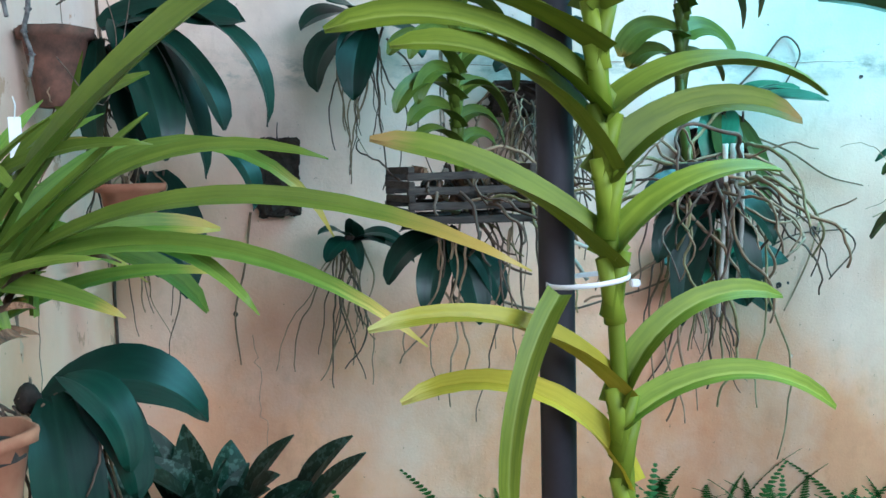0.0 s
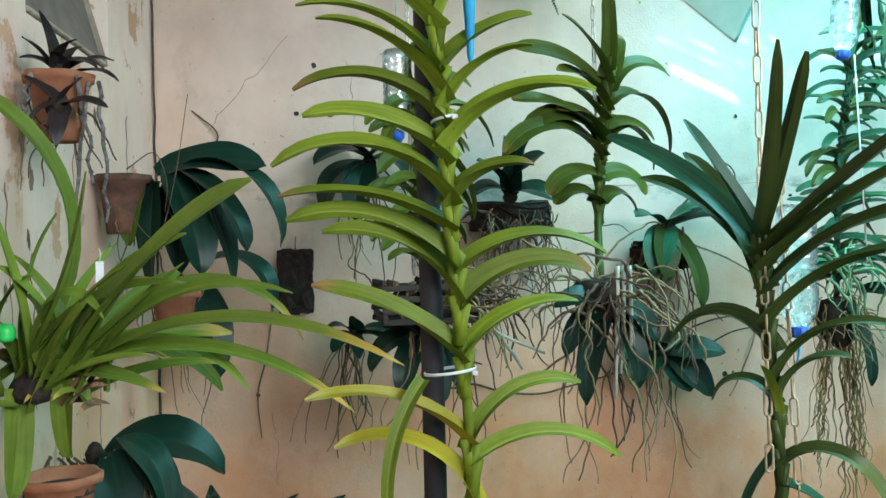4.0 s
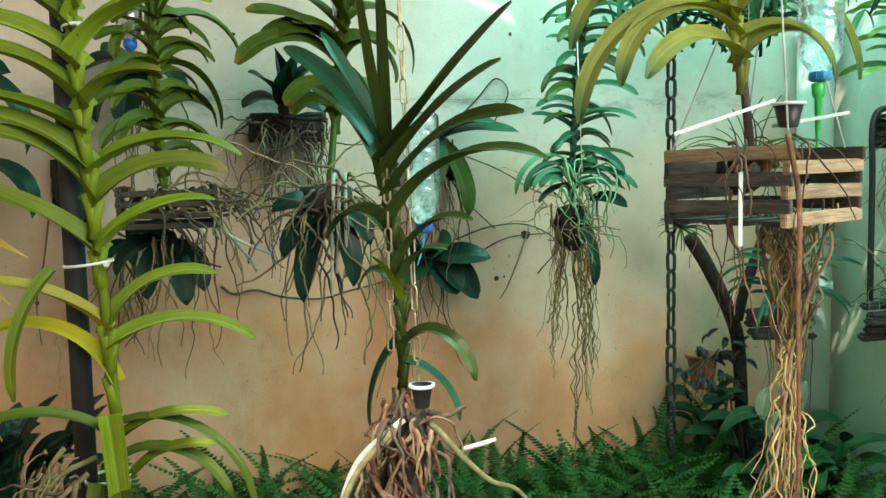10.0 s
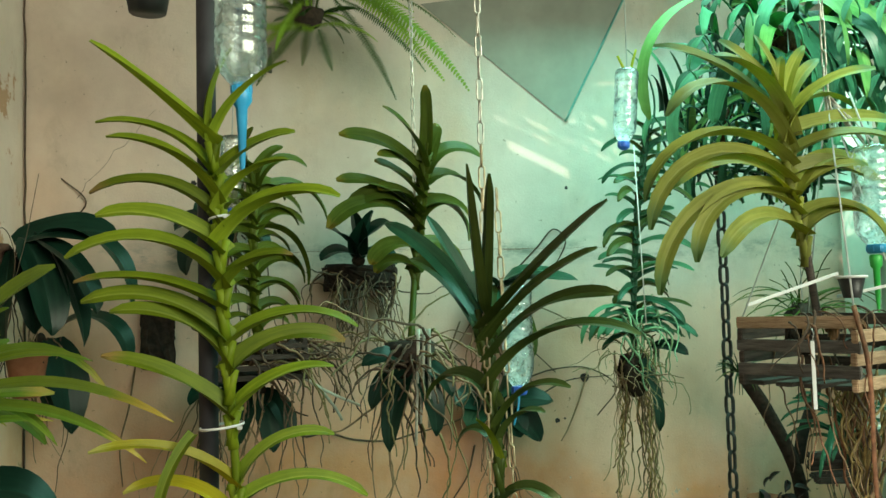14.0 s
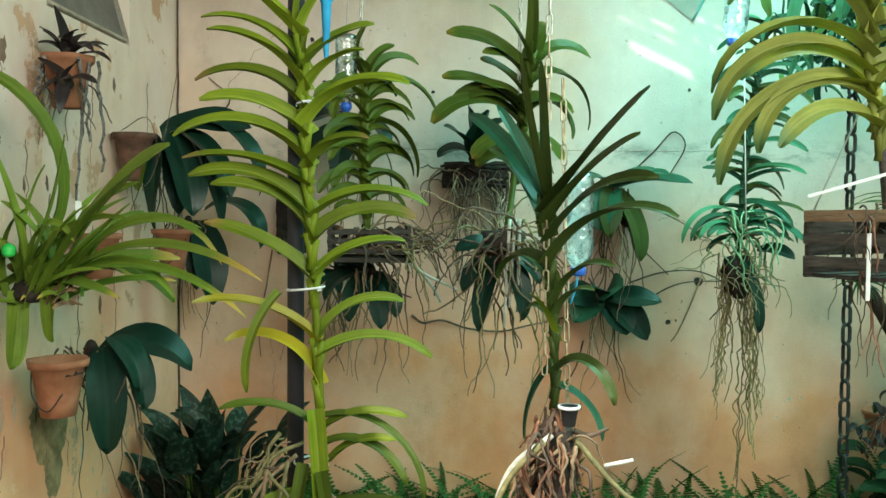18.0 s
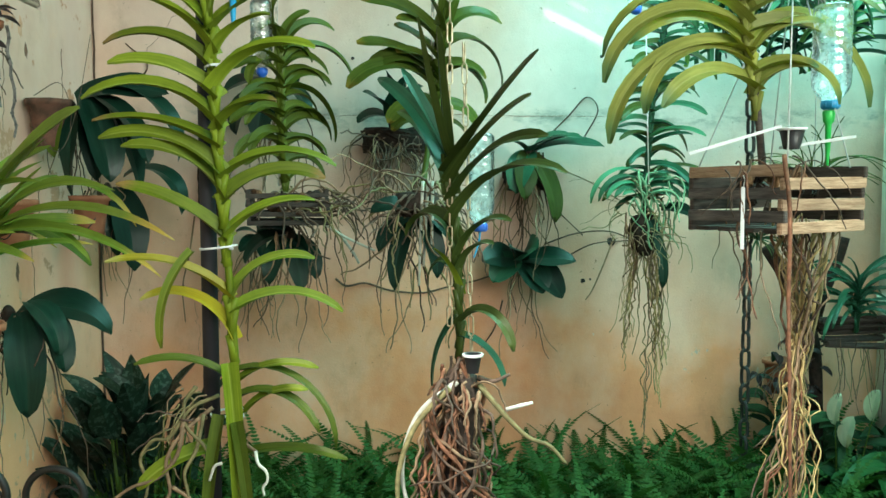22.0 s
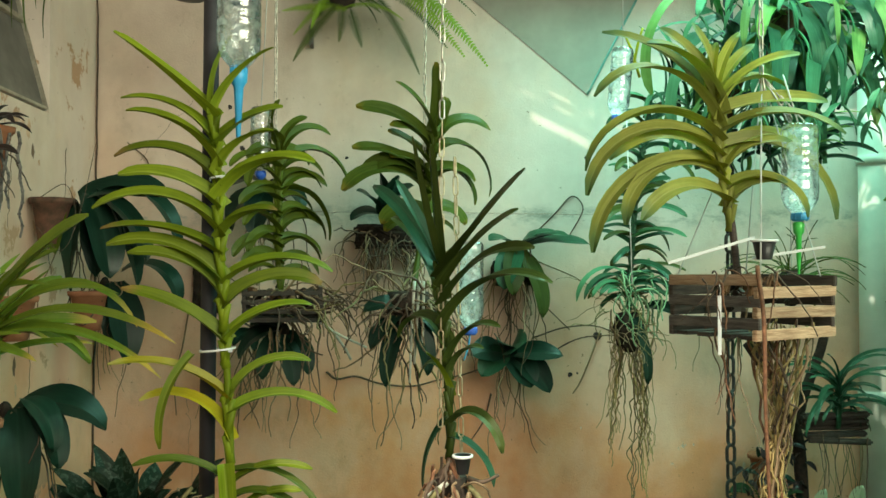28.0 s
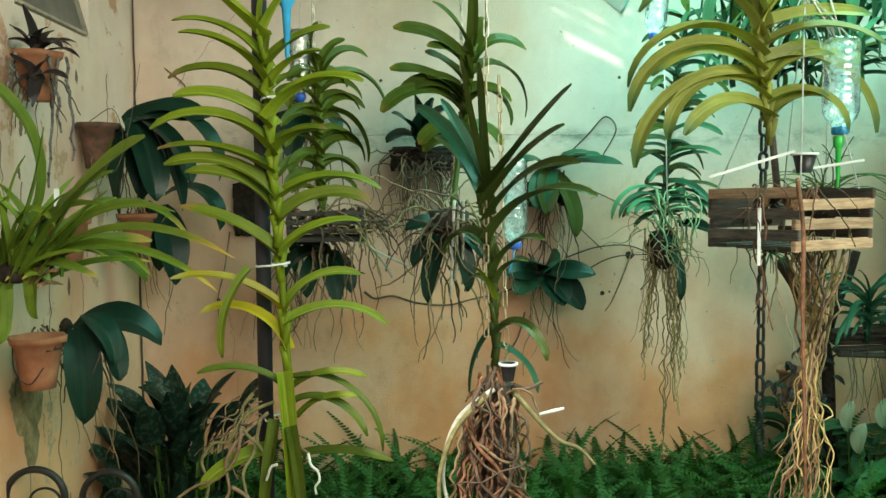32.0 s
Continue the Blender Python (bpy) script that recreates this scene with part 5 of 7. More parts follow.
BROM = [
    (-0.072, -0.032, 0.45, 66), (-0.08, -0.05, 0.26, 8), (-0.019, 0.113, 0.302, -15), (-0.005, 0.05, 0.252, 32), (0.035, 0.316, 0.287, 16),
    (0.104, 0.298, 0.07, 81), (0.035, 0.088, 0.09, 106), (0.062, 0.486, 0.026, 29), (0.061, 0.422, -0.059, 33), (0.047, 0.152, -0.037, 16),
    (-0.018, -0.005, -0.16, -6), (0.045, 0.02, -0.11, -10), (-0.044, 0.061, 0.181, 64), (-0.031, -0.172, 0.068, 80), (0.022, 0.218, 0.177, 1),
    (-0.086, -0.139, -0.104, 28), (0.08, 0.25, -0.02, 50), (0.06, 0.14, 0.14, 60), (0.07, 0.33, 0.14, 40), (0.06, 0.18, 0.22, 15),
    (0.0, -0.05, 0.28, 10),
]


def bromeliad():
    o = Vector((0.155, 0.94, 1.403))
    th = thing("bromeliad", o, "lime-green bromeliad with long arching leaves on a bark log", "bromeliad")
    rnd = random.Random(12)
    for k, (dx, reach, rise, bend) in enumerate(BROM):
        w = {0: 0.046, 1: 0.032, 4: 0.056, 10: 0.046, 11: 0.044}.get(k, 0.036)
        mat = L_BROM_TIP if k in (5, 8, 7, 9, 17) else L_BROM
        leaf(th, (dx, rnd.uniform(-.02, .02), rnd.uniform(-.01, .03)), reach, rnd.uniform(-.5, .1) * abs(reach) - 0.02, rise, bend, w, mat, seed=300 + k,
             shape="strap" if k in (0, 4, 10, 11) else "taper", roll=1.45 if k in (10, 11) else 0.95, fold=0.4, segs=14)
    for k in range(20):
        ay = rnd.uniform(-0.6, 1.0)
        ln = rnd.uniform(0.16, 0.34)
        up = rnd.uniform(-0.25, 1.25)
        leaf(th, (rnd.uniform(-.03, .06), rnd.uniform(-.03, .05), rnd.uniform(-.03, .04)), ln * math.cos(up) * 0.85 * (1 if k % 4 else -0.55), ln * ay * 0.7, ln * math.sin(up), rnd.uniform(10, 50), rnd.uniform(0.020, 0.034),
             L_BROM_TIP if k % 5 == 0 else L_BROM, seed=360 + k, shape="taper" if k % 3 else "strap", roll=rnd.uniform(0.7, 1.3), fold=0.45, segs=12)
    for k in range(12):
        leaf(th, (rnd.uniform(-.03, .12), rnd.uniform(-.03, .03), -0.02), rnd.uniform(-.06, .12), rnd.uniform(-.08, .02), rnd.uniform(-.02, .09), rnd.uniform(10, 60), 0.018, M_BARK if k % 2 else L_BROM_TIP,
             seed=340 + k, shape="taper", name="dry_leaf" if k % 2 else "leaf")
    v, f = lathe([(0.01, -0.02), (0.03, -0.015), (0.035, 0.0), (0.025, 0.02), (0.01, 0.03)], 12, 0.2, 3)
    link_mesh("crown", v, f, M_FIBRE, th)
    return th


bromeliad()


def bottle(at, h, r, cap_mat, label, cap_long=0.0, tilt=0, cap_label="blue screw cap"):
    """A clear ribbed drink bottle, hung neck down as a drip feeder."""
    th = thing("drip_bottle", at, label, "bottle", "drip bottles", m=pose(*at, 180, tilt, 0))
    prof = [(0.001, 0.006), (r * 0.5, 0.004), (r * 0.82, 0.0), (r * 0.97, h * 0.03), (r, h * 0.08)]
    for k in range(7):
        z = h * (0.12 + 0.075 * k)
        prof += [(r, z), (r * 0.955, z + h * 0.022), (r, z + h * 0.045)]
    prof += [(r, h * 0.70), (r * 0.97, h * 0.77), (r * 0.84, h * 0.83), (r * 0.58, h * 0.89), (r * 0.42, h * 0.92), (r * 0.40, h * 0.935)]
    v, f = lathe(prof, 24, 0.008, 3)
    b = link_mesh("bottle_body", v, f, M_PET, th, "clear plastic bottle")
    b.visible_shadow = False
    wv, wf = lathe([(0.001, h * 0.38), (r * 0.94, h * 0.38), (r * 0.94, h * 0.70), (r * 0.91, h * 0.77), (r * 0.78, h * 0.83), (r * 0.53, h * 0.89), (r * 0.36, h * 0.92)], 20)
    water = link_mesh("water", wv, wf, M_WATER, th)
    water.visible_shadow = False
    r = min(r, 0.034)
    cv, cf = lathe([(r * 0.44, h * 0.915), (r * 0.50, h * 0.92), (r * 0.50, h * 0.985 + cap_long * 0.1), (r * (0.28 if cap_long > 0.05 else 0.40), h + cap_long * 0.16), (r * (0.13 if cap_long > 0.05 else 0.2), h + cap_long * 0.9), (0.001, h + cap_long)], 20)
    cap = link_mesh("cap", cv, cf, cap_mat, th, cap_label)
    for k in range(10):
        a = 2 * math.pi * k / 10
        part("cap_rib", box_bm(0.0015, 0.0015, h * 0.05, (r * 0.5 * math.cos(a), r * 0.5 * math.sin(a), h * 0.955)), cap_mat, cap)
    return th


bottle((1.924, 0.72, 1.885), 0.195, 0.036, M_CYAN, "half-full clear drip bottle hung neck down with a green spout", cap_label="blue cap ring")
o_sp = thing("drip_spike", (1.921, 0.72, 1.584), "bright green plastic drip spike under the bottle", "spike")
sv, sf = lathe([(0.002, 0.0), (0.0045, 0.03), (0.006, 0.078), (0.010, 0.083), (0.0115, 0.101), (0.009, 0.104)], 14)
link_mesh("spike", sv, sf, M_GREEN_CAP, o_sp)
bottle((0.805, 0.74, 2.205), 0.235, 0.043, M_CYAN, "clear drip bottle with a long blue spike above the tall orchid", cap_long=0.13, cap_label="long blue drip spike")
bottle((0.728, 1.53, 2.055), 0.20, 0.030, M_BLUE, "clear drip bottle with blue cap behind the tall orchid", cap_long=0.01)
bottle((1.775, 1.50, 2.235), 0.215, 0.032, M_BLUE, "frosted drip bottle with blue cap in green light", cap_long=0.005, tilt=5)
bottle((1.265, 0.772, 1.648), 0.188, 0.027, M_BLUE, "large clear drip bottle half hidden by the orchid", cap_long=0.0)
hang = thing("bottle_hanger", (1.775, 1.5, 2.22), "thin white cords that hang and drain the drip bottles", "cord")
for top, foot in (((0.775, 1.53, 3.08), (0.728, 1.53, 2.05)), ((1.775, 1.5, 3.08), (1.775, 1.5, 2.22)), ((1.785, 1.5, 2.03), (1.80, 1.5, 1.55)), ((1.90, 0.74, 1.99), (1.924, 0.72, 1.88))):
    o_h = Vector((1.775, 1.5, 2.22))
    tube_part("cord", [Vector(top) - o_h, Vector(foot) - o_h], 0.0018, 0.0018, M_STRING, hang, n=5)
dt = thing("drip_tube", (1.265, 0.772, 1.465), "short blue drip tube below a bottle", "tube")
tube_part("tube", smooth_line([(0, 0, 0.005), (-0.004, -0.005, -0.025), (-0.014, -0.01, -0.055)], 5), 0.0022, 0.0016, M_CYAN, dt)


def green_cap():
    th = thing("bottle_cap_feeder", (0.125, 0.915, 1.478), "small shiny green plastic bottle end among the leaves", "bottle cap")
    v, f = lathe([(0.001, 0), (0.010, 0.002), (0.0145, 0.009), (0.0135, 0.012), (0.0150, 0.016), (0.0125, 0.023), (0.007, 0.028), (0.001, 0.029)], 18)
    link_mesh("cap", v, f, M_GREEN_CAP, th)


green_cap()


def tag(at, w, h, label, turn=0, lean=0):
    th = thing("plant_tag", at, label, "plant tag", "plant tags")
    part("tag", box_bm(w, 0.0015, h, (0, 0, -h / 2), 0.0005, pose(0, 0, 0, lean, 0, turn)), M_WHITE, th)
    tube_part("loop", [(0, 0, -0.004), (0.002, -0.001, 0.012), (0, 0, 0.02)], 0.0009, 0.0009, M_STRING, th, n=4)


tag((0.245, 0.97, 1.595), 0.012, 0.058, "white plastic plant tag in the bromeliad", 12)
tag((1.712, 0.60, 1.545), 0.007, 0.11, "narrow white plastic label hanging at the basket", 0)
tag((2.69, 1.49, 1.19), 0.015, 0.115, "white plastic label hanging from the log", 0)

# the tie and sticks over the wooden basket
for a, b in (((1.805, 0.66, 1.655), (1.635, 0.66, 1.605)), ((1.80, 0.66, 1.615), (1.965, 0.70, 1.638))):
    st = thing("tie_strip", a, "white plastic strip across the wooden basket", "tie strip")
    d = Vector(b) - Vector(a)
    part("strip", box_bm(d.length, 0.002, 0.0055, (d.length / 2, 0, 0), 0.0005, d.to_track_quat('X', 'Z').to_matrix().to_4x4()), M_WHITE, st)
cup = thing("small_cup", (1.815, 0.64, 1.612), "small black plastic cup with a white rim tied to the stem", "cup")
cv, cf = lathe([(0.014, 0), (0.022, 0.034), (0.020, 0.034), (0.012, 0.004), (0.001, 0.004)], 18)
link_mesh("cup", cv, cf, M_BLACK, cup)
cv, cf = lathe([(0.0205, 0.033), (0.026, 0.034), (0.026, 0.038), (0.0205, 0.038)], 18)
link_mesh("rim", cv, cf, M_WHITE, cup)


# ---- plants fixed to the back wall ----
slat_basket((0.785, 1.61, 1.44), 0.225, 0.10, 4, M_WOOD_BLACK, 6, "dark weathered slatted basket holding a green orchid")
th_d = thing("root_tangle", (0.80, 1.60, 1.44), "tangle of grey and brown orchid roots round a basket", "roots")
o_d = Vector((0.80, 1.60, 1.44))
roots(th_d, o_d, ((0.70, 1.50, 1.46), (0.92, 1.6, 1.55)), 42, 0.25, [M_ROOT, M_ROOT_DARK, M_ROOT_DARK, M_ROOT_DARK, M_ROOT_OLIVE], 0.0040, (0.6, -0.3, 0.05), 0.22, 0.65, 41, 0.9)
roots(th_d, o_d, ((0.74, 1.54, 1.40), (0.92, 1.62, 1.44)), 14, 0.34, [M_ROOT_DARK, M_ROOT], 0.0034, (0, 0.2, -1), 0.7, 0.6, 42, 0.4)
for keys in ([(0.90, 1.52, 1.44), (0.95, 1.48, 1.41), (1.035, 1.46, 1.372)], [(0.93, 1.52, 1.42), (0.97, 1.5, 1.37), (0.99, 1.49, 1.335)]):
    tube_part("root", [q - o_d for q in smooth_line([Vector(k) for k in keys], 5)], 0.0048, 0.0036, M_ROOT_PALE, th_d)

broad_plant("moth_orchid", (0.66, 2.20, 1.88), [(-0.16, -0.06, -0.02, 45), (-0.10, -0.08, 0.05, 30), (-0.12, -0.04, -0.15, 50), (0.10, -0.05, 0.02, 40), (0.13, -0.05, -0.08, 50), (-0.04, -0.08, -0.18, 30)],
            L_DEEP, "dark green moth orchid fixed to the back wall behind a chain", 0.10, 11, root=(16, 0.36, [M_ROOT_DARK, M_ROOT], 0.0034))
broad_plant("moth_orchid", (0.60, 2.22, 1.36), [(-0.08, -0.05, 0.02, 40), (-0.06, -0.06, -0.05, 30), (0.08, -0.06, 0.0, 40), (0.13, -0.06, -0.02, 40), (0.02, -0.08, -0.07, 30), (0.0, -0.06, 0.06, 20), (0.16, -0.05, -0.05, 40)],
            L_DEEP, "small dark green moth orchid low on the back wall", 0.05, 12, root=(18, 0.34, [M_ROOT_DARK, M_ROOT], 0.0034))
broad_plant("moth_orchid", (0.78, 1.66, 1.40), [(-0.12, -0.04, -0.08, 40), (-0.05, -0.06, -0.14, 30), (0.08, -0.05, -0.12, 40), (0.04, -0.06, -0.16, 20), (-0.10, 0.02, 0.02, 40)],
            L_DEEP, "dark green leaves hanging below the slatted basket", 0.07, 14)
up_moth = broad_plant("moth_orchid", (1.08, 2.17, 1.765), [(-0.03, -0.06, 0.17, 14), (0.11, -0.05, 0.12, 28), (-0.10, -0.05, 0.10, 30), (0.05, -0.08, 0.15, 10), (-0.13, -0.06, 0.0, 45), (0.13, -0.05, -0.02, 45)],
                      L_DEEP, "dark green moth orchid on the back wall above a root mass", 0.092, 15)
roots(up_moth, Vector((1.08, 2.17, 1.765)), ((0.97, 2.12, 1.66), (1.22, 2.25, 1.74)), 54, 0.26, [M_ROOT_DARK, M_ROOT_DARK, M_ROOT], 0.0036, (0, -0.2, -0.7), 0.5, 0.75, 22, 0.9)
roots(up_moth, Vector((1.08, 2.17, 1.765)), ((0.99, 2.18, 1.66), (1.20, 2.25, 1.70)), 9, 0.42, [M_ROOT_DARK, M_ROOT], 0.0036, (0, 0.1, -1), 0.9, 0.5, 23, 0.25)


def wall_plaque(at, w, h, d, label):
    th = thing("fibre_plaque", at, label, "wall plaque", "plaques on the back wall")
    bm = box_bm(w, d, h, (0, -d / 2, -h / 2), 0.006)
    bmesh.ops.subdivide_edges(bm, edges=bm.edges[:], cuts=3, use_grid_fill=True)
    rnd = random.Random(int(at[0] * 999))
    for v in bm.verts:
        v.co += Vector((rnd.uniform(-1, 1), rnd.uniform(-1, 0), rnd.uniform(-1, 1))) * 0.015
    part("plaque", bm, M_FIBRE, th)
    part("nail", box_bm(0.004, 0.012, 0.004, (0, -d * 0.4, 0.012)), M_IRON, th)
    tube_part("hook", [(0, -0.004, 0.0), (0, -0.012, 0.03), (0.002, -0.004, 0.05)], 0.0015, 0.0015, M_IRON, th, n=4)
    return th


wall_plaque((0.425, 2.297, 1.615), 0.092, 0.178, 0.03, "dark tree-fern fibre plaque nailed to the wall")
wall_plaque((1.09, 2.297, 1.745), 0.23, 0.07, 0.085, "wide dark fibre plaque behind hanging roots")
wall_plaque((1.565, 2.297, 1.615), 0.15, 0.075, 0.085, "dark fibre block behind a moth orchid")

broad_plant("moth_orchid", (1.56, 2.18, 1.66), [(0.26, -0.06, 0.02, 18), (0.13, -0.06, 0.06, 30), (0.09, -0.05, -0.25, 25), (-0.06, -0.06, -0.15, 30), (-0.10, -0.05, 0.03, 40), (-0.02, -0.07, -0.17, 25), (0.06, -0.08, 0.05, 30), (0.17, -0.07, 0.05, 26)],
            L_TEAL, "teal-green moth orchid on the back wall with a long leaf", 0.090, 16, alt=L_OLIVE, root=(24, 0.42, [M_ROOT_DARK, M_ROOT], 0.0036))
broad_plant("moth_orchid", (1.53, 2.20, 1.275), [(0.20, -0.06, 0.0, 12), (-0.05, -0.11, 0.06, 20), (0.05, -0.10, 0.05, 25), (0.14, -0.05, -0.13, 20), (0.08, -0.07, -0.12, 25), (-0.10, -0.06, -0.08, 25), (-0.14, -0.05, 0.0, 20)],
            L_DEEP, "glossy dark green moth orchid low on the back wall", 0.112, 18, alt=L_TEAL, root=(10, 0.36, [M_ROOT_DARK, M_ROOT], 0.0032), roll=0.9)

# long wandering roots that creep over the plaster
th_w = thing("wall_roots", (1.3, 2.29, 1.4), "long thin dark orchid roots creeping over the back wall", "roots")
for keys in (((0.86, 1.205), (0.90, 1.18), (0.97, 1.188), (1.06, 1.162), (1.18, 1.15), (1.27, 1.172), (1.40, 1.20), (1.52, 1.25)), ((1.66, 1.62), (1.80, 1.56), (1.92, 1.49), (2.02, 1.46)),
             ((1.62, 1.70), (1.72, 1.80), (1.79, 1.87), (1.83, 1.82), (1.78, 1.72)), ((1.64, 1.33), (1.76, 1.37), (1.90, 1.37), (2.0, 1.30), (1.93, 1.20)),
             ((1.70, 1.27), (1.82, 1.33), (1.98, 1.34)), ((1.44, 1.55), (1.38, 1.42), (1.30, 1.33), (1.25, 1.20)), ((1.58, 1.60), (1.53, 1.45), (1.60, 1.34)),
             ((1.60, 1.60), (1.66, 1.48), (1.78, 1.36)), ((0.35, 1.44), (0.33, 1.30), (0.30, 1.18), (0.31, 1.05)), ((0.13, 1.90), (0.20, 1.98), (0.12, 2.06)),
             ((1.90, 1.36), (1.86, 1.26), (1.82, 1.16), (1.79, 1.12)), ((1.48, 1.12), (1.45, 1.02), (1.40, 0.94))):
    pts = [Vector((x, WY - 0.006 - 0.012 * (i % 2), z)) - Vector((1.3, 2.29, 1.4)) for i, (x, z) in enumerate(keys)]
    thick = 0.0046 if keys[0] == (0.86, 1.205) else 0.0034
    tube_part("root", smooth_line(pts, 6), thick, thick * 0.6, M_ROOT_DARK if len(keys) % 2 or len(keys) > 7 else M_ROOT, th_w)


# hanging root ball in the middle
th_m = thing("hanging_orchid", (1.15, 1.38, 1.50), "hanging orchid basket buried in pale and green roots", "orchid", "hanging orchids")
o_m = Vector((1.15, 1.38, 1.50))
v, f = lathe([(0.01, -0.06), (0.05, -0.055), (0.062, 0.0), (0.055, 0.03), (0.01, 0.035)], 14, 0.12, 8)
link_mesh("fibre_core", v, f, M_FIBRE, th_m)
roots(th_m, o_m, ((1.08, 1.32, 1.46), (1.22, 1.40, 1.54)), 56, 0.26, [M_ROOT, M_ROOT_OLIVE, M_ROOT_DARK, M_ROOT_DARK, M_ROOT], 0.0036, (0, -0.4, 0.3), 0.5, 0.75, 51, 1.1)
roots(th_m, o_m, ((1.06, 1.34, 1.38), (1.24, 1.42, 1.46)), 13, 0.36, [M_ROOT_OLIVE, M_ROOT, M_ROOT_DARK], 0.0036, (0, 0, -1), 0.8, 0.6, 52, 0.35)
for x0, x1, z1 in ((1.165, 1.153, 1.29), (1.178, 1.165, 1.34), (1.19, 1.185, 1.33)):
    tube_part("root", [q - o_m for q in smooth_line([Vector((x0, 1.33, 1.56)), Vector(((x0 + x1) / 2, 1.32, 1.45)), Vector((x1, 1.33, z1))], 5)], 0.0046, 0.0034, M_ROOT_PALE, th_m)
for k, (reach, rise, bend) in enumerate(((-0.06, -0.20, 20), (0.05, -0.17, 25), (-0.10, -0.10, 30), (0.09, -0.08, 40), (-0.12, 0.0, 35))):
    leaf(th_m, (0, -0.03, -0.02), reach, -0.03, rise, bend, 0.055, L_DEEP, seed=500 + k, shape="oval", roll=0.9, fold=0.3)

# orchid with long hanging roots before the bright part of the wall
rnd_v = random.Random(270)
VANDA_F = [(1.50 + 0.024 * k + rnd_v.uniform(-.01, .01), s * rnd_v.uniform(0.07, 0.14) * (1.25 if s > 0 else 0.95), rnd_v.uniform(-0.06, 0.05), rnd_v.uniform(20, 50)) for k in range(27) for s in (-1, 1)]
th_f, o_f = vanda("vanda_orchid", [(1.858, 1.75, 1.40), (1.863, 1.745, 1.60), (1.88, 1.74, 1.85), (1.93, 1.74, 2.16)], VANDA_F, L_TEAL,
                  "teal-green fan orchid hanging before the bright wall", 0.027, seed=27, stem_r=0.006, spread=0.9, odd={k: (L_STAG, L_OLIVE, L_STAG)[k % 3] for k in range(54) if k % 3})
for k in range(10):
    leaf(th_f, Vector((1.84, 1.71, 1.47 + 0.012 * k)) - o_f, (-1) ** k * (0.06 + 0.012 * k), -0.05, 0.05 - 0.015 * k, 60, 0.016, L_STAG if k % 2 else L_TEAL, seed=620 + k)
v, f = lathe([(0.01, -0.07), (0.03, -0.05), (0.04, 0.0), (0.032, 0.05), (0.01, 0.06)], 14, 0.25, 9)
link_mesh("fibre_core", [Vector((a * 1.2, b - 0.02, c)) for a, b, c in v], f, M_FIBRE, th_f)
roots(th_f, o_f, ((1.78, 1.68, 1.36), (1.93, 1.78, 1.46)), 12, 0.34, [M_ROOT_OLIVE, M_ROOT], 0.0026, (0, 0, -1), 1.0, 0.55, 61, 0.2, steps=22)
rope_roots(th_f, o_f, (1.835, 1.745), (1.806, 1.75), 1.44, (0.94, 1.16), 11, 0.014, (0.0016, 0.0034), [M_ROOT_OLIVE, M_ROOT_GOLD, M_ROOT, M_ROOT_GOLD], 61, flare=1.6, kink=0.006)
rope_roots(th_f, o_f, (1.895, 1.745), (1.912, 1.75), 1.44, (0.84, 1.12), 12, 0.018, (0.0016, 0.0034), [M_ROOT_GOLD, M_ROOT_OLIVE, M_ROOT_GOLD, M_ROOT], 65, flare=1.6, kink=0.007)
rope_roots(th_f, o_f, (1.88, 1.745), (1.868, 1.75), 1.42, (0.68, 0.80), 4, 0.010, (0.0018, 0.0030), [M_ROOT_OLIVE, M_ROOT], 67, flare=1.6, kink=0.009)
roots(th_f, o_f, ((1.76, 1.66, 1.36), (1.92, 1.76, 1.52)), 40, 0.16, [M_ROOT, M_ROOT_OLIVE], 0.0022, (0, -0.5, 0.3), 0.4, 0.6, 62, 1.2)
roots(th_f, o_f, ((1.80, 1.66, 1.46), (1.90, 1.74, 1.62)), 20, 0.22, [M_ROOT_GREEN], 0.0046, (0.1, -0.5, 0.3), 0.75, 0.7, 66, 1.1)
leaf(th_f, Vector((1.90, 1.71, 1.47)) - o_f, 0.09, -0.05, -0.02, 30, 0.05, L_DEEP, seed=640, shape="oval")
leaf(th_f, Vector((1.86, 1.69, 1.44)) - o_f, 0.03, -0.04, -0.20, 20, 0.03, L_DEEP, seed=641)

# ---- right wall and the bright corner ----
pipe = thing("downpipe", (2.94, 2.21, GROUND), "pale painted rain downpipe in the wall corner", "pipe", kind="structure")
tube_part("pipe", [(0, 0, 0), (0, 0, 1.5), (0, 0, 2.9)], 0.062, 0.062, M_PIPE, pipe, n=20)
for z in (0.9, 1.79 - GROUND + 0.2, 2.5):
    v, f = lathe([(0.062, z), (0.069, z), (0.069, z + 0.035), (0.062, z + 0.035)], 20)
    link_mesh("collar", v, f, M_PIPE, pipe)

lp = thing("leaning_trunk", (2.33, 2.06, 1.36), "dark forked trunk leaning on the back wall", "trunk")
tube_part("limb", smooth_line([(0.05, 0, -0.03), (0.12, 0, -0.14), (0.205, 0, -0.31), (0.235, 0, -0.45), (0.25, 0, -0.80)], 4), 0.024, 0.022, M_FIBRE, lp, n=12)
tube_part("limb", smooth_line([(0.33, 0, 0.0), (0.305, 0, -0.08), (0.25, 0, -0.22), (0.225, 0, -0.32)], 4), 0.016, 0.020, M_FIBRE, lp, n=12)


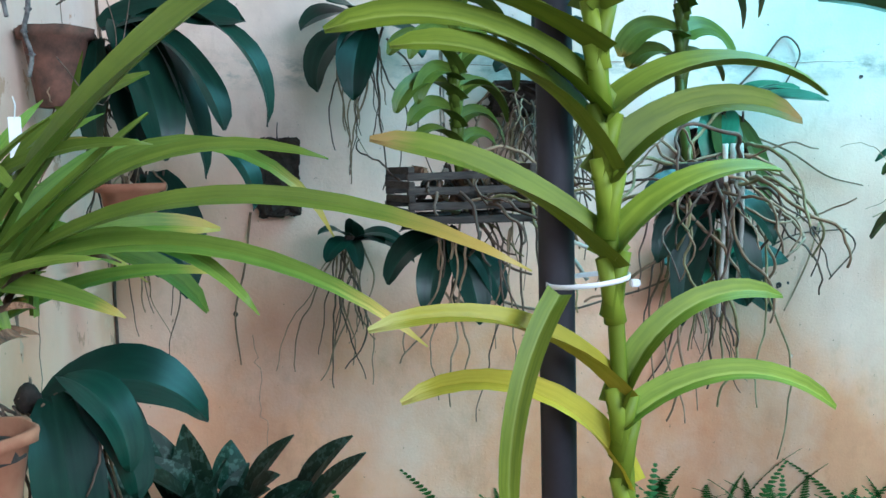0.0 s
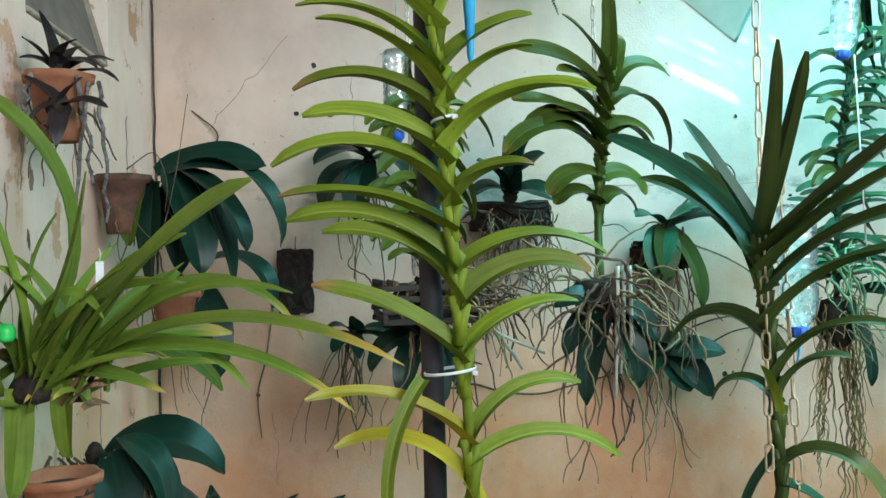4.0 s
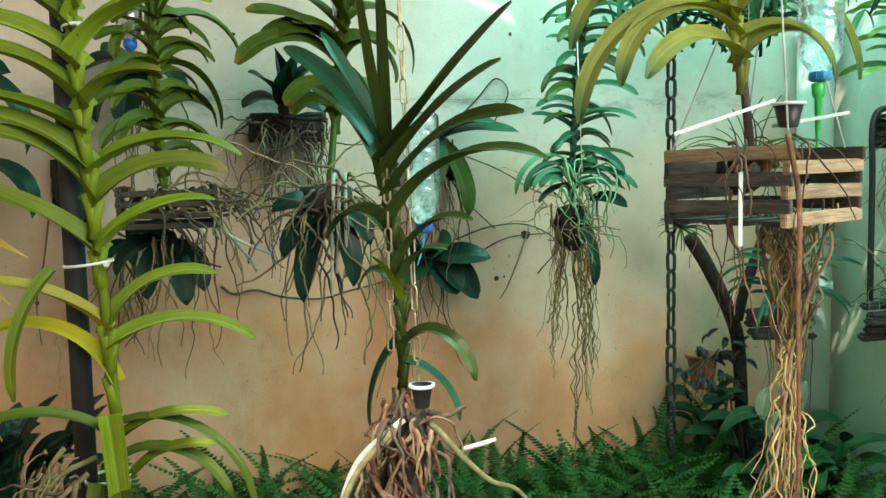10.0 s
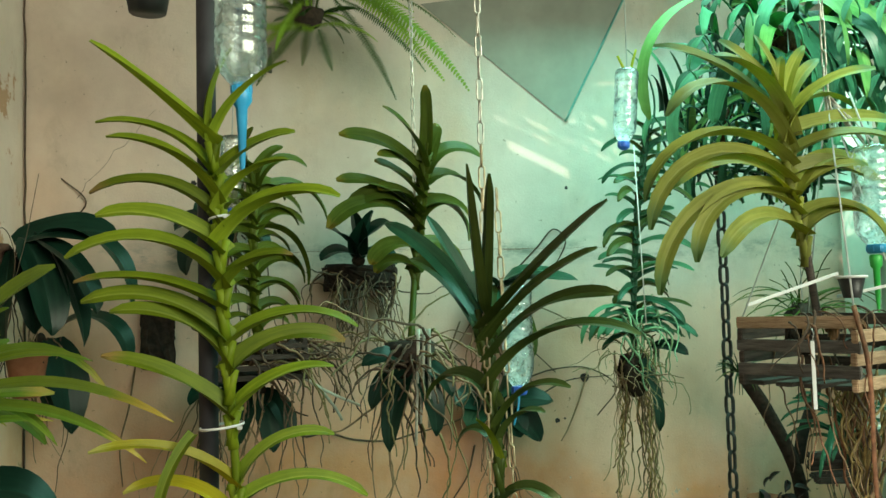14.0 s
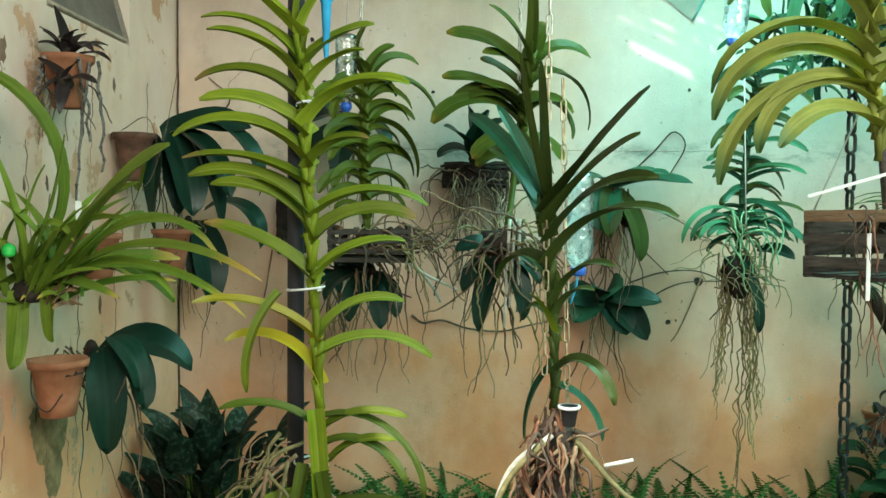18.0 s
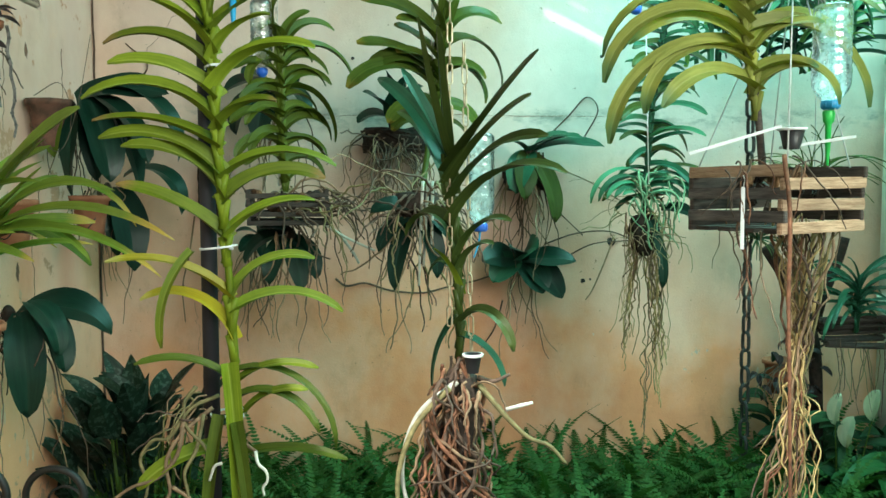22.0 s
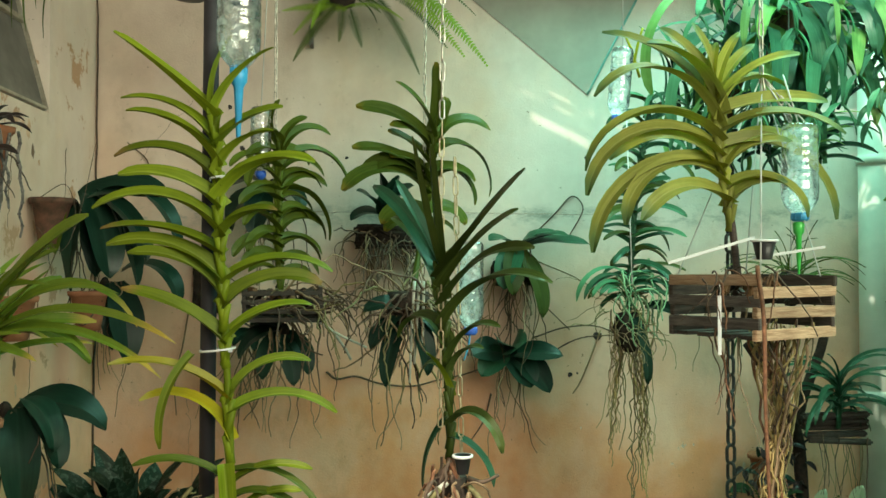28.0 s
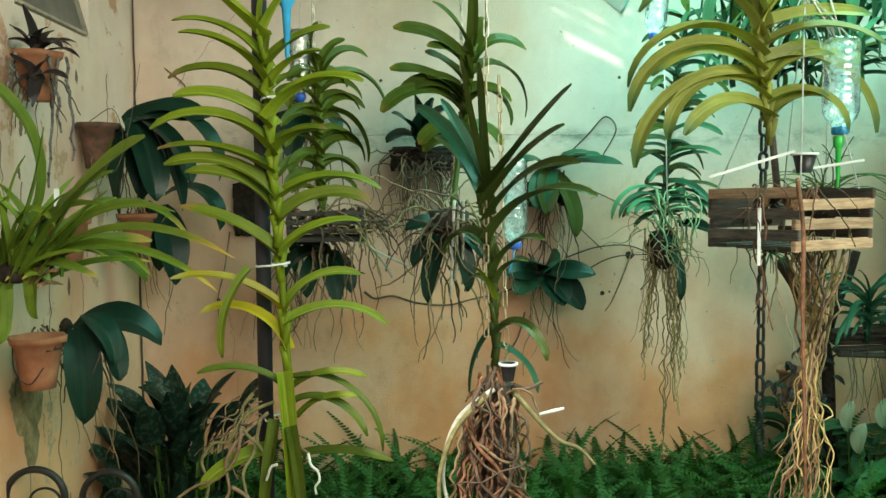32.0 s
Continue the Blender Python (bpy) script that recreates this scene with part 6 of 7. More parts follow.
def dark_log(at, w, label, turn=0):
    th = thing("hanging_log", at, label, "log", "hanging logs", m=pose(*at, 0, 0, turn))
    for k in range(5):
        rnd = random.Random(k + int(at[0] * 100))
        part("log_slat", box_bm(w * rnd.uniform(.85, 1), 0.035, 0.02, (rnd.uniform(-.01, .01), rnd.uniform(-.02, .02), 0.022 * k), 0.006, pose(0, 0, 0, rnd.uniform(-8, 8), rnd.uniform(-4, 4), 0)), M_WOOD_BLACK, th)
    return th


dark_log((2.61, 1.90, 1.01), 0.24, "dark stacked wood holding an orchid in the corner")
th_g, o_g = vanda("vanda_orchid", [(2.61, 1.88, 1.08), (2.615, 1.875, 1.18)], [(1.10 + 0.0022 * k, (-1) ** k * (0.05 + 0.036 * (k % 5)), 0.16 - 0.038 * ((k * 3) % 7), 52) for k in range(34)], L_TEAL,
                  "fountain of narrow green leaves on stacked wood", 0.017, seed=29, spread=0.9, stem_r=0.006)
roots(th_g, o_g, ((2.54, 1.84, 1.0), (2.70, 1.92, 1.05)), 14, 0.26, [M_ROOT_OLIVE, M_ROOT_DARK], 0.0022, (0, -0.1, -1), 0.8, 0.4, 71, 0.4)

slat_basket((2.875, 1.66, 1.60), 0.135, 0.10, 4, M_WOOD_BLACK, 8, "dark green-stained slatted basket on a metal stand")
VANDA_G = [(1.74 + 0.030 * k, s * (0.15 + 0.02 * ((k * 5) % 3)), 0.06 - 0.02 * (k % 3), 42) for k in range(13) for s in (-1, 1)]
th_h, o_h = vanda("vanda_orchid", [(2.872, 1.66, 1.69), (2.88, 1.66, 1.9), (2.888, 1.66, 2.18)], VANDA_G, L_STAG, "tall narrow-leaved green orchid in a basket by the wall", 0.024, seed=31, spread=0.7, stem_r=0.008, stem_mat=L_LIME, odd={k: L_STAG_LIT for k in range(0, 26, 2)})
roots(th_h, o_h, ((2.80, 1.60, 1.58), (2.95, 1.68, 1.68)), 46, 0.34, [M_ROOT_DARK, M_ROOT_OLIVE, M_ROOT_DARK], 0.0022, (-0.2, -0.2, -0.6), 0.45, 0.8, 73, 0.9)
dark_log((2.765, 1.52, 1.075), 0.30, "rough dark log with roots and a label")
th_i, o_i = vanda("vanda_orchid", [(2.76, 1.50, 1.17), (2.77, 1.50, 1.36)], [(1.16 + 0.010 * k, (-1) ** k * (0.05 + 0.015 * (k % 4)), 0.12 - 0.016 * (k % 5), 50) for k in range(10)], L_TEAL,
                  "thin-leaved orchid on a dark log", 0.016, seed=33, spread=0.9, stem_r=0.006)
roots(th_i, o_i, ((2.66, 1.46, 1.06), (2.88, 1.52, 1.14)), 16, 0.26, [M_ROOT_OLIVE, M_ROOT_DARK], 0.0022, (0.2, -0.1, -1), 0.6, 0.8, 75, 0.7)
roots(th_i, o_i, ((2.68, 1.46, 1.14), (2.90, 1.54, 1.2)), 60, 0.26, [L_TEAL, M_ROOT_OLIVE, L_TEAL, M_ROOT_DARK], 0.0028, (0.1, -0.1, 0.9), 0.1, 0.7, 76, 0.9)

rope_roots(th_i, o_i, (2.86, 1.47), (2.885, 1.44), 1.17, (0.70, 0.92), 13, 0.016, (0.0014, 0.0030), [M_ROOT_OLIVE, M_ROOT_DARK, M_ROOT_OLIVE, M_ROOT_GREEN], 78, flare=2.2, kink=0.008, fan=1.8)
for k, (reach, rise, bend) in enumerate(((-0.10, -0.10, 60), (0.05, -0.13, 30), (-0.03, -0.10, 20), (0.07, 0.03, 40), (-0.06, 0.03, 40))):
    leaf(th_i, Vector((2.885, 1.43, 0.88)) - o_i, reach, -0.03, rise, bend, 0.022, L_TEAL if k % 2 else L_MID, seed=770 + k, shape="taper")

stand = thing("plant_stand", (2.775, 1.69, 1.0), "dark metal plant stand with a bent top rail", "plant stand")
tube_part("rail", smooth_line([(0, 0, 0.12), (0, 0, 0.5), (0.0, 0, 0.68), (0.06, 0, 0.72), (0.2, 0, 0.72), (0.31, 0, 0.70), (0.335, 0, 0.64), (0.30, 0, 0.4), (0.26, 0, 0.1)], 6), 0.0095, 0.0095, M_IRON, stand, n=10)

# panel added where sun brightens the right wall; the brightness is in its colour
win = thing("pale_panel", (WX - 0.004, 1.55, 1.72), "pale framed panel put in for the sunlit part of the right wall", "window", kind="structure")
part("pane", box_bm(0.006, 0.62, 0.62, (-0.006, 0, 0.34)), plain_mat("pale_pane", (0.42, 0.58, 0.58), (0.62, 0.78, 0.76), 6, 0.35, 0.1), win)
for s, c in (((0.03, 0.05, 0.72), (-0.01, -0.33, 0.34)), ((0.03, 0.05, 0.72), (-0.01, 0.33, 0.34)), ((0.03, 0.61, 0.05), (-0.01, 0, 0.0)), ((0.03, 0.61, 0.05), (-0.01, 0, 0.68))):
    part("window_frame", box_bm(*s, c, 0.004), M_PIPE, win)

# pot on the right
rp = thing("flower_pot", (2.86, 1.18, 0.79), "red plastic pot of soil with a leafy seedling", "flower pot")
pot_mesh(rp, (0, 0, 0), 0.075, 0.11, M_CLAY_OLD)
for k, (reach, rise, bend) in enumerate(((-0.10, -0.05, 60), (-0.07, 0.06, 30), (0.06, 0.05, 40), (-0.08, -0.10, 50))):
    leaf(rp, (-0.02, -0.03, 0.10), reach, -0.04, rise, bend, 0.03, L_TEAL, seed=700 + k, shape="lance")
tube_part("hanger", [(0.0, 0, 0.11), (0.02, 0, 1.2), (0.02, 0, 2.28)], 0.0011, 0.0011, M_STRING, rp, n=5)

# peace lily at the foot of the corner
lily = thing("peace_lily", (2.60, 1.92, GROUND), "peace lily with white spathes and broad green leaves", "plant")
rnd_l = random.Random(77)
for k in range(26):
    a = rnd_l.uniform(0, 2 * math.pi)
    ln = rnd_l.uniform(0.10, 0.24)
    b = Vector((rnd_l.uniform(-.08, .26), rnd_l.uniform(-.15, .08), rnd_l.uniform(.20, .42)))
    st = tube_part("leaf_stalk", smooth_line([(b.x * .3, b.y * .3, 0), (b.x * .6, b.y * .6, b.z * .6), b], 4), 0.003, 0.002, L_MID, lily)
    leaf(st, b, ln * math.cos(a), -abs(ln * math.sin(a)) * 0.6, rnd_l.uniform(-.05, .08), 45, 0.068, L_PEACE, seed=720 + k, shape="lance", roll=0.4)
for x, z, w in ((0.09, 0.61, 0.062), (-0.04, 0.60, 0.056), (0.005, 0.52, 0.066)):
    st = tube_part("flower_stalk", smooth_line([(0, 0, 0), (x * .6, -0.01, z * .6), (x, -0.02, z - 0.05)], 5), 0.0025, 0.002, L_MID, lily)
    leaf(st, (x, -0.02, z - 0.06), 0.012, -0.01, 0.11, 12, w, L_SPATHE, seed=int(x * 999) + 800, shape="oval", roll=1.35, fold=0.45, name="spathe")
    tube_part("spadix", [(x + 0.004, -0.03, z - 0.045), (x + 0.006, -0.032, z + 0.0)], 0.004, 0.003, L_SPATHE, st)

# dark leafy clump, added to stand in for the deep shade of the corner
cc = thing("shade_plant", (2.72, 2.06, GROUND), "dark leafy clump added to darken the shaded wall corner", "plant")
rnd_k = random.Random(79)
for k in range(115):
    a = rnd_k.uniform(0, 2 * math.pi)
    b = Vector((rnd_k.uniform(-.28, .20), rnd_k.uniform(-.14, .14), rnd_k.uniform(.12, .46)))
    b.z += 0.16 if b.x < -0.10 else 0
    st = tube_part("leaf_stalk", smooth_line([(b.x * .7, b.y * .7, 0), (b.x * .85, b.y * .85, b.z * .6), b], 3), 0.003, 0.002, L_LILY, cc, n=5)
    ln = rnd_k.uniform(0.09, 0.20)
    leaf(st, b, ln * math.cos(a), -abs(ln * math.sin(a)) * 0.5, rnd_k.uniform(-.08, .08), rnd_k.uniform(20, 50), rnd_k.uniform(.04, .075), L_LILY, seed=2720 + k, shape="lance", roll=0.6)

# variegated clump in the left corner
ag = thing("chinese_evergreen", (0.27, 1.84, GROUND), "dark variegated chinese evergreen clump in the wall corner", "plant")
rnd_a = random.Random(88)
for k in range(84):
    a = rnd_a.uniform(0, 2 * math.pi)
    rr = rnd_a.uniform(0.0, 0.19)
    h = rnd_a.uniform(0.20, 0.64)
    b = Vector((rr * math.cos(a) * 1.2, rr * math.sin(a) * 0.8, h))
    st = tube_part("leaf_stalk", [(b.x * .5, b.y * .5, 0), (b.x * .8, b.y * .8, h * .6), b], 0.004, 0.003, L_MID, ag, n=5)
    ln = rnd_a.uniform(0.08, 0.17)
    leaf(st, b, ln * math.cos(a) * 0.9 + rnd_a.uniform(-.03, .03), ln * math.sin(a) * 0.6 - 0.04, rnd_a.uniform(0.06, 0.19), rnd_a.uniform(5, 35), rnd_a.uniform(.062, .098), L_MOTTLE, seed=900 + k, shape="lance", roll=0.8, fold=0.3)

# wrought iron scroll at the lower left
sc = thing("iron_scroll_stand", (0.05, 1.20, GROUND), "black wrought-iron plant stand with scrolls", "plant stand")
for cx, r, z in ((0.02, 0.075, 0.60), (0.21, 0.070, 0.595)):
    pts = [Vector((cx + r * math.cos(a), 0, z + r * math.sin(a))) for a in np.linspace(-0.55, 3.14, 22)] + [Vector((cx - r - 0.008, 0, z - 0.08)), Vector((cx - r - 0.012, 0, z - 0.20))]
    tube_part("scroll", pts, 0.0100, 0.0085, M_IRON, sc, n=8)
    ring = [Vector((cx + 0.02 + 0.042 * math.cos(a), 0.01, z - 0.02 + 0.042 * math.sin(a))) for a in np.linspace(0, 6.0, 24)]
    tube_part("ring", ring, 0.0035, 0.0035, M_IRON, sc, n=6)
for x in (-0.03, 0.10, 0.26):
    tube_part("leg", [(x, 0, 0), (x, 0, 0.43)], 0.008, 0.008, M_IRON, sc, n=8)
tube_part("cross_bar", [(-0.07, 0, 0.42), (0.26, 0, 0.42)], 0.007, 0.007, M_IRON, sc, n=8)


# ---- ferns ----
def frond_geo(rnd, length, lift, arch, pinna, pairs=40):
    """Verts, faces and uvs of one feathery frond rising from the origin along +x."""
    verts, faces, uvs = [], [], []
    pts = []
    p = Vector((0, 0, 0))
    for k in range(pairs + 1):
        s = k / pairs
        a = lift - arch * s
        pts.append((p.copy(), a))
        p = p + Vector((math.cos(a), 0, math.sin(a))) * (length / pairs)
    for k, (q, a) in enumerate(pts[1:-1]):
        s = (k + 1) / pairs
        ln = pinna * math.sin(math.pi * (0.12 + 0.86 * s)) ** 0.7 * (1.1 - 0.5 * s)
        wd = length / pairs * 0.34
        t = Vector((math.cos(a), 0, math.sin(a)))
        n = Vector((-math.sin(a), 0, math.cos(a)))
        for sd in (-1, 1):
            y = Vector((0, sd, 0))
            tip = q + y * ln + t * ln * 0.35 - n * ln * rnd.uniform(0.0, 0.35)
            i = len(verts)
            verts += [q - t * wd, q + y * ln * 0.4 + t * (ln * 0.12 + wd), tip, q + y * ln * 0.4 + t * (ln * 0.12 - wd * 1.1) - n * 0.0015, q + t * wd]
            uvs += [(0.5, 0), (0.2, 0.5), (0.5, 1), (0.8, 0.5), (0.5, 0)]
            faces += [(i, i + 3, i + 2), (i, i + 2, i + 1), (i, i + 1, i + 4)]
    tv, tf = tube([q for q, _ in pts[::3]], 0.0016, 0.0006, 4)
    i = len(verts)
    verts += tv
    uvs += [(0.5, 0.2)] * len(tv)
    faces += [tuple(j + i for j in g) for g in tf]
    return verts, faces, uvs


def fern_mass(count, place, rnd):
    V, Fc, U = [], [], []
    for k in range(count):
        pos, turn, length, lift, arch, pinna = place(k, rnd)
        v, f, u = frond_geo(rnd, length, lift, arch, pinna)
        m = Matrix.Translation(pos) @ Matrix.Rotation(turn, 4, 'Z') @ Matrix.Rotation(rnd.uniform(-.5, .5), 4, 'X')
        i = len(V)
        V += [m @ Vector(q) for q in v]
        Fc += [tuple(j + i for j in g) for g in f]
        U += u
    for q in V:
        q.y = min(q.y, WY - 0.008)
        q.x = max(q.x, 0.008)
    return V, Fc, U


def ground_fern(k, rnd):
    x = rnd.uniform(0.35, 2.75)
    y = 2.24 - 1.2 * rnd.random() ** 1.4
    return Vector((x, y, GROUND + 0.02)), rnd.uniform(0, 2 * math.pi), rnd.uniform(0.42, 0.70), rnd.uniform(1.1, 1.55), rnd.uniform(0.8, 1.9), rnd.uniform(0.032, 0.050)


V, Fc, U = fern_mass(1600, ground_fern, random.Random(101))
tagged(link_mesh("fern_bed", V, Fc, L_FERN, None, "", False, U), "dense bed of dark green sword ferns along the wall", "ferns", kind="stuff")

hf = thing("hanging_fern", (0.93, 2.04, 2.56), "hanging fern basket with long fronds at the wall top, many painted as lit", "fern")


def fern_frond(start, end, arch, roll, pinna, mat, rnd):
    """One frond of the basket between two points before the wall."""
    d = Vector(end) - Vector(start)
    flat = math.hypot(d.x, d.y)
    v, f, u = frond_geo(rnd, d.length * (1 + 0.04 * abs(arch)), arch / 2, arch, pinna * 1.15, pairs=50)
    m = Matrix.Translation(start) @ Matrix.Rotation(math.atan2(d.y, d.x), 4, 'Z') @ Matrix.Rotation(-math.atan2(d.z, flat), 4, 'Y') @ Matrix.Rotation(roll, 4, 'X')
    link_mesh("frond", [Vector((q.x, min(q.y, 0.24), q.z)) for q in (m @ Vector(p) for p in v)], f, mat, hf, "", False, u)


rnd_f = random.Random(103)
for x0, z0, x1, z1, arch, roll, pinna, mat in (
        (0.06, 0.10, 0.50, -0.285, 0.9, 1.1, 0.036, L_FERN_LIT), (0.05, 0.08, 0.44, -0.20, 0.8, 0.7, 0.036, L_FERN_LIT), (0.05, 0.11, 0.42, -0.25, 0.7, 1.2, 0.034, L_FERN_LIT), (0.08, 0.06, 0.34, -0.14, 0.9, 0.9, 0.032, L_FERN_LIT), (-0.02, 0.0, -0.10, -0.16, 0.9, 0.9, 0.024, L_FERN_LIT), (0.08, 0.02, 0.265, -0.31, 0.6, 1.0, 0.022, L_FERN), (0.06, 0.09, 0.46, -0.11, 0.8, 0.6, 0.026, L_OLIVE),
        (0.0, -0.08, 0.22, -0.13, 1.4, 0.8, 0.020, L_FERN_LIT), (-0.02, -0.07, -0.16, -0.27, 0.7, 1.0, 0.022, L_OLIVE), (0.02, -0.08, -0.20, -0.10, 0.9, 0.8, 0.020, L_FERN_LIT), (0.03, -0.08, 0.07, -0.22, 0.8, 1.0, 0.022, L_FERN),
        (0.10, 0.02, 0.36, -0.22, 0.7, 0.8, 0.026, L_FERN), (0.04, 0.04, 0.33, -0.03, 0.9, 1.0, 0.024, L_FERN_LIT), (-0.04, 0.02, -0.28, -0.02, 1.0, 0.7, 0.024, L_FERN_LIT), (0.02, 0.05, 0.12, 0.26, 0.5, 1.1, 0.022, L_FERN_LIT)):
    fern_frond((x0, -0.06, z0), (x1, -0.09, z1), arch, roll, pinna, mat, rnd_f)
for k in range(26):
    a = rnd_f.uniform(0, 2 * math.pi)
    ln = rnd_f.uniform(0.10, 0.26)
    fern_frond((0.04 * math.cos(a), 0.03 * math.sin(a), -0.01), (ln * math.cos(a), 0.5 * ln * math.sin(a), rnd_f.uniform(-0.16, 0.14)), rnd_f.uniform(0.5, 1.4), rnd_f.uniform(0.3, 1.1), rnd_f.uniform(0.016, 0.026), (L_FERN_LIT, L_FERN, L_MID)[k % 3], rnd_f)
v, f = lathe([(0.01, -0.06), (0.04, -0.05), (0.05, -0.01), (0.045, 0.0), (0.01, 0.0)], 16, 0.12, 4)
link_mesh("basket", v, f, M_FIBRE, hf)
part("bracket", box_bm(0.014, 0.06, 0.075, (-0.13, 0.228, -0.10), 0.002), M_GREY, hf)
for a in range(3):
    tube_part("hanger", [(0.1 * math.cos(a * 2.09), 0.1 * math.sin(a * 2.09), -0.01), (0, 0, 0.46)], 0.0018, 0.0018, M_STRING, hf, n=4)

# staghorn fern high on the right
sg = thing("staghorn_fern", (2.42, 1.78, 2.36), "large staghorn fern with bright forked fronds high in the corner", "fern")
v, f = lathe([(0.02, -0.15), (0.10, -0.10), (0.14, 0.0), (0.10, 0.1), (0.02, 0.14)], 16, 0.12, 6)
link_mesh("shield_frond", v, f, M_BARK, sg)
tube_part("hanger", [(0, 0, 0.1), (0, 0, 0.72)], 0.003, 0.003, M_IRON, sg, n=5)
rnd_s = random.Random(107)
for k in range(100):
    a = rnd_s.uniform(0, 2 * math.pi)
    ln = rnd_s.uniform(0.22, 0.46)
    reach, dep = ln * math.cos(a), -abs(math.sin(a)) * ln * 0.7
    reach = max(reach, -0.16)
    rise = rnd_s.uniform(-0.40, 0.10)
    b = Vector((0.10 * math.cos(a) + rnd_s.uniform(-.26, .30), -0.06, rnd_s.uniform(-.08, .20)))
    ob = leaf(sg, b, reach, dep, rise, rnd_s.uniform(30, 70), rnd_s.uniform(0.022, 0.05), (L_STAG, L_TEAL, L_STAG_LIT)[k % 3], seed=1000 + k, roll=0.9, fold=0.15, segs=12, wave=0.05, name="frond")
    e = b + Vector((reach, dep, rise))
    for sd in (-1, 1):
        leaf(ob, e - Vector((reach, dep, rise)).normalized() * 0.02, sd * rnd_s.uniform(.02, .05), 0, -rnd_s.uniform(.05, .10), 25, 0.02, L_STAG, seed=1100 + 2 * k + sd, roll=1.0, segs=6, shape="lance", name="fork")


# upright straps of a climbing orchid behind the golden one
st_o = Vector((2.18, 1.86, 1.95))
st = thing("strap_orchid", st_o, "bright green clump of long strap leaves high in the corner", "orchid")
rnd_t = random.Random(131)
for k in range(160):
    ln = rnd_t.uniform(0.22, 0.48)
    side = rnd_t.uniform(-1, 1)
    b = Vector((rnd_t.uniform(-.16, .42), rnd_t.uniform(-.10, .12), rnd_t.uniform(-.05, .30)))
    side = max(side, -0.35 - b.x) if b.x < 0 else side
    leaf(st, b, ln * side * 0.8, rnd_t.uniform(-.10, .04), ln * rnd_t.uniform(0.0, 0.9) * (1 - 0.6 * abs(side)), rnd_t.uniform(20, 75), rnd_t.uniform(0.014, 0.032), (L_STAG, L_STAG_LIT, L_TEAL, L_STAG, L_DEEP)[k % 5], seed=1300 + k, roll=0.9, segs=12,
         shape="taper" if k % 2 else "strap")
tube_part("stem", smooth_line([(0.06, 0.06, 0.06), (0.08, 0.05, 0.2), (0.15, 0, 0.4)], 5), 0.016, 0.010, M_BARK, st, n=8)
for k, (x, z, dx, dz) in enumerate(((-0.28, 0.26, -0.05, 0.14), (-0.30, 0.30, 0.03, 0.12))):
    tube_part("cane", smooth_line([(x, -0.1, z), (x + dx * .5, -0.1, z + dz * .6), (x + dx, -0.1, z + dz)], 4), 0.005, 0.0035, L_YELLOW, st)

# golden orchid and root curtain at the near end of the side wall
GOLD_H = [(1.86 + 0.035 * k, s * (0.15 + 0.02 * (k % 3)), 0.02 - 0.04 * (k % 3), 58) for k in range(8) for s in (-1, 1)]
th_j, o_j = vanda("vanda_orchid", [(2.90, 1.14, 1.72), (2.90, 1.14, 1.9), (2.90, 1.14, 2.16)], GOLD_H, L_GOLD, "golden-green arching orchid close to the side wall", 0.034, seed=37, spread=0.2, stem_mat=M_ROOT_RED)
roots(th_j, o_j, ((2.84, 1.08, 1.60), (2.98, 1.18, 1.80)), 60, 0.62, [M_ROOT_DARK, M_ROOT, M_ROOT_DARK, M_ROOT_OLIVE], 0.0028, (0, -0.05, -1), 0.9, 0.45, 137, 0.35, steps=22)
tube_part("hanger", [(0, 0, 0.43), (0, 0, 1.36)], 0.0018, 0.0018, M_STRING, th_j, n=5)

# tuft of thin grassy leaves behind the wooden basket
tf = thing("grassy_orchid", (2.33, 1.62, 1.56), "tuft of thin arching grassy leaves on a small mount", "orchid")
rnd_g = random.Random(139)
for k in range(44):
    a = rnd_g.uniform(-1, 1)
    leaf(tf, (rnd_g.uniform(-.03, .03), rnd_g.uniform(-.02, .02), rnd_g.uniform(-.02, .02)), 0.22 * a, rnd_g.uniform(-.10, .04), rnd_g.uniform(-.16, .20) * (1.1 - abs(a)), rnd_g.uniform(20, 60), 0.008, L_OLIVE if k % 2 else L_MID, seed=1400 + k, shape="taper", segs=8)
v, f = lathe([(0.01, -0.08), (0.035, -0.06), (0.045, 0.0), (0.02, 0.03)], 12, 0.2, 5)
link_mesh("mount", v, f, M_FIBRE, tf)
tube_part("hanger", [(0, 0, 0.02), (0, 0.01, 1.52)], 0.0016, 0.0016, M_STRING, tf, n=4)

# pot with a purple creeper under the leaning pipe
wall_pot((2.46, 2.12, 0.80), 0.055, 0.12, M_CLAY, "terracotta pot on the back wall under a dark pipe", 8, False)
pc = thing("purple_creeper", (2.46, 2.08, 0.91), "dark purple creeper spilling from a terracotta pot", "plant")
rnd_p = random.Random(149)
for k in range(44):
    a = rnd_p.uniform(0, 2 * math.pi)
    b = (rnd_p.uniform(-.10, .12), rnd_p.uniform(-.06, .02), rnd_p.uniform(-.14, .08))
    leaf(pc, b, 0.05 * math.cos(a), -0.02, 0.04 * math.sin(a), 30, 0.022, L_PURPLE if k % 4 else L_DEEP, seed=1500 + k, shape="lance", segs=6)
for k in range(6):
    tube_part("runner", wander(rnd_p, (0, -0.02, 0.0), 0.22, (rnd_p.uniform(-1, 1), -0.3, 0.2), 0.6, 0.4, 8), 0.002, 0.0015, M_ROOT_DARK, pc, n=4)

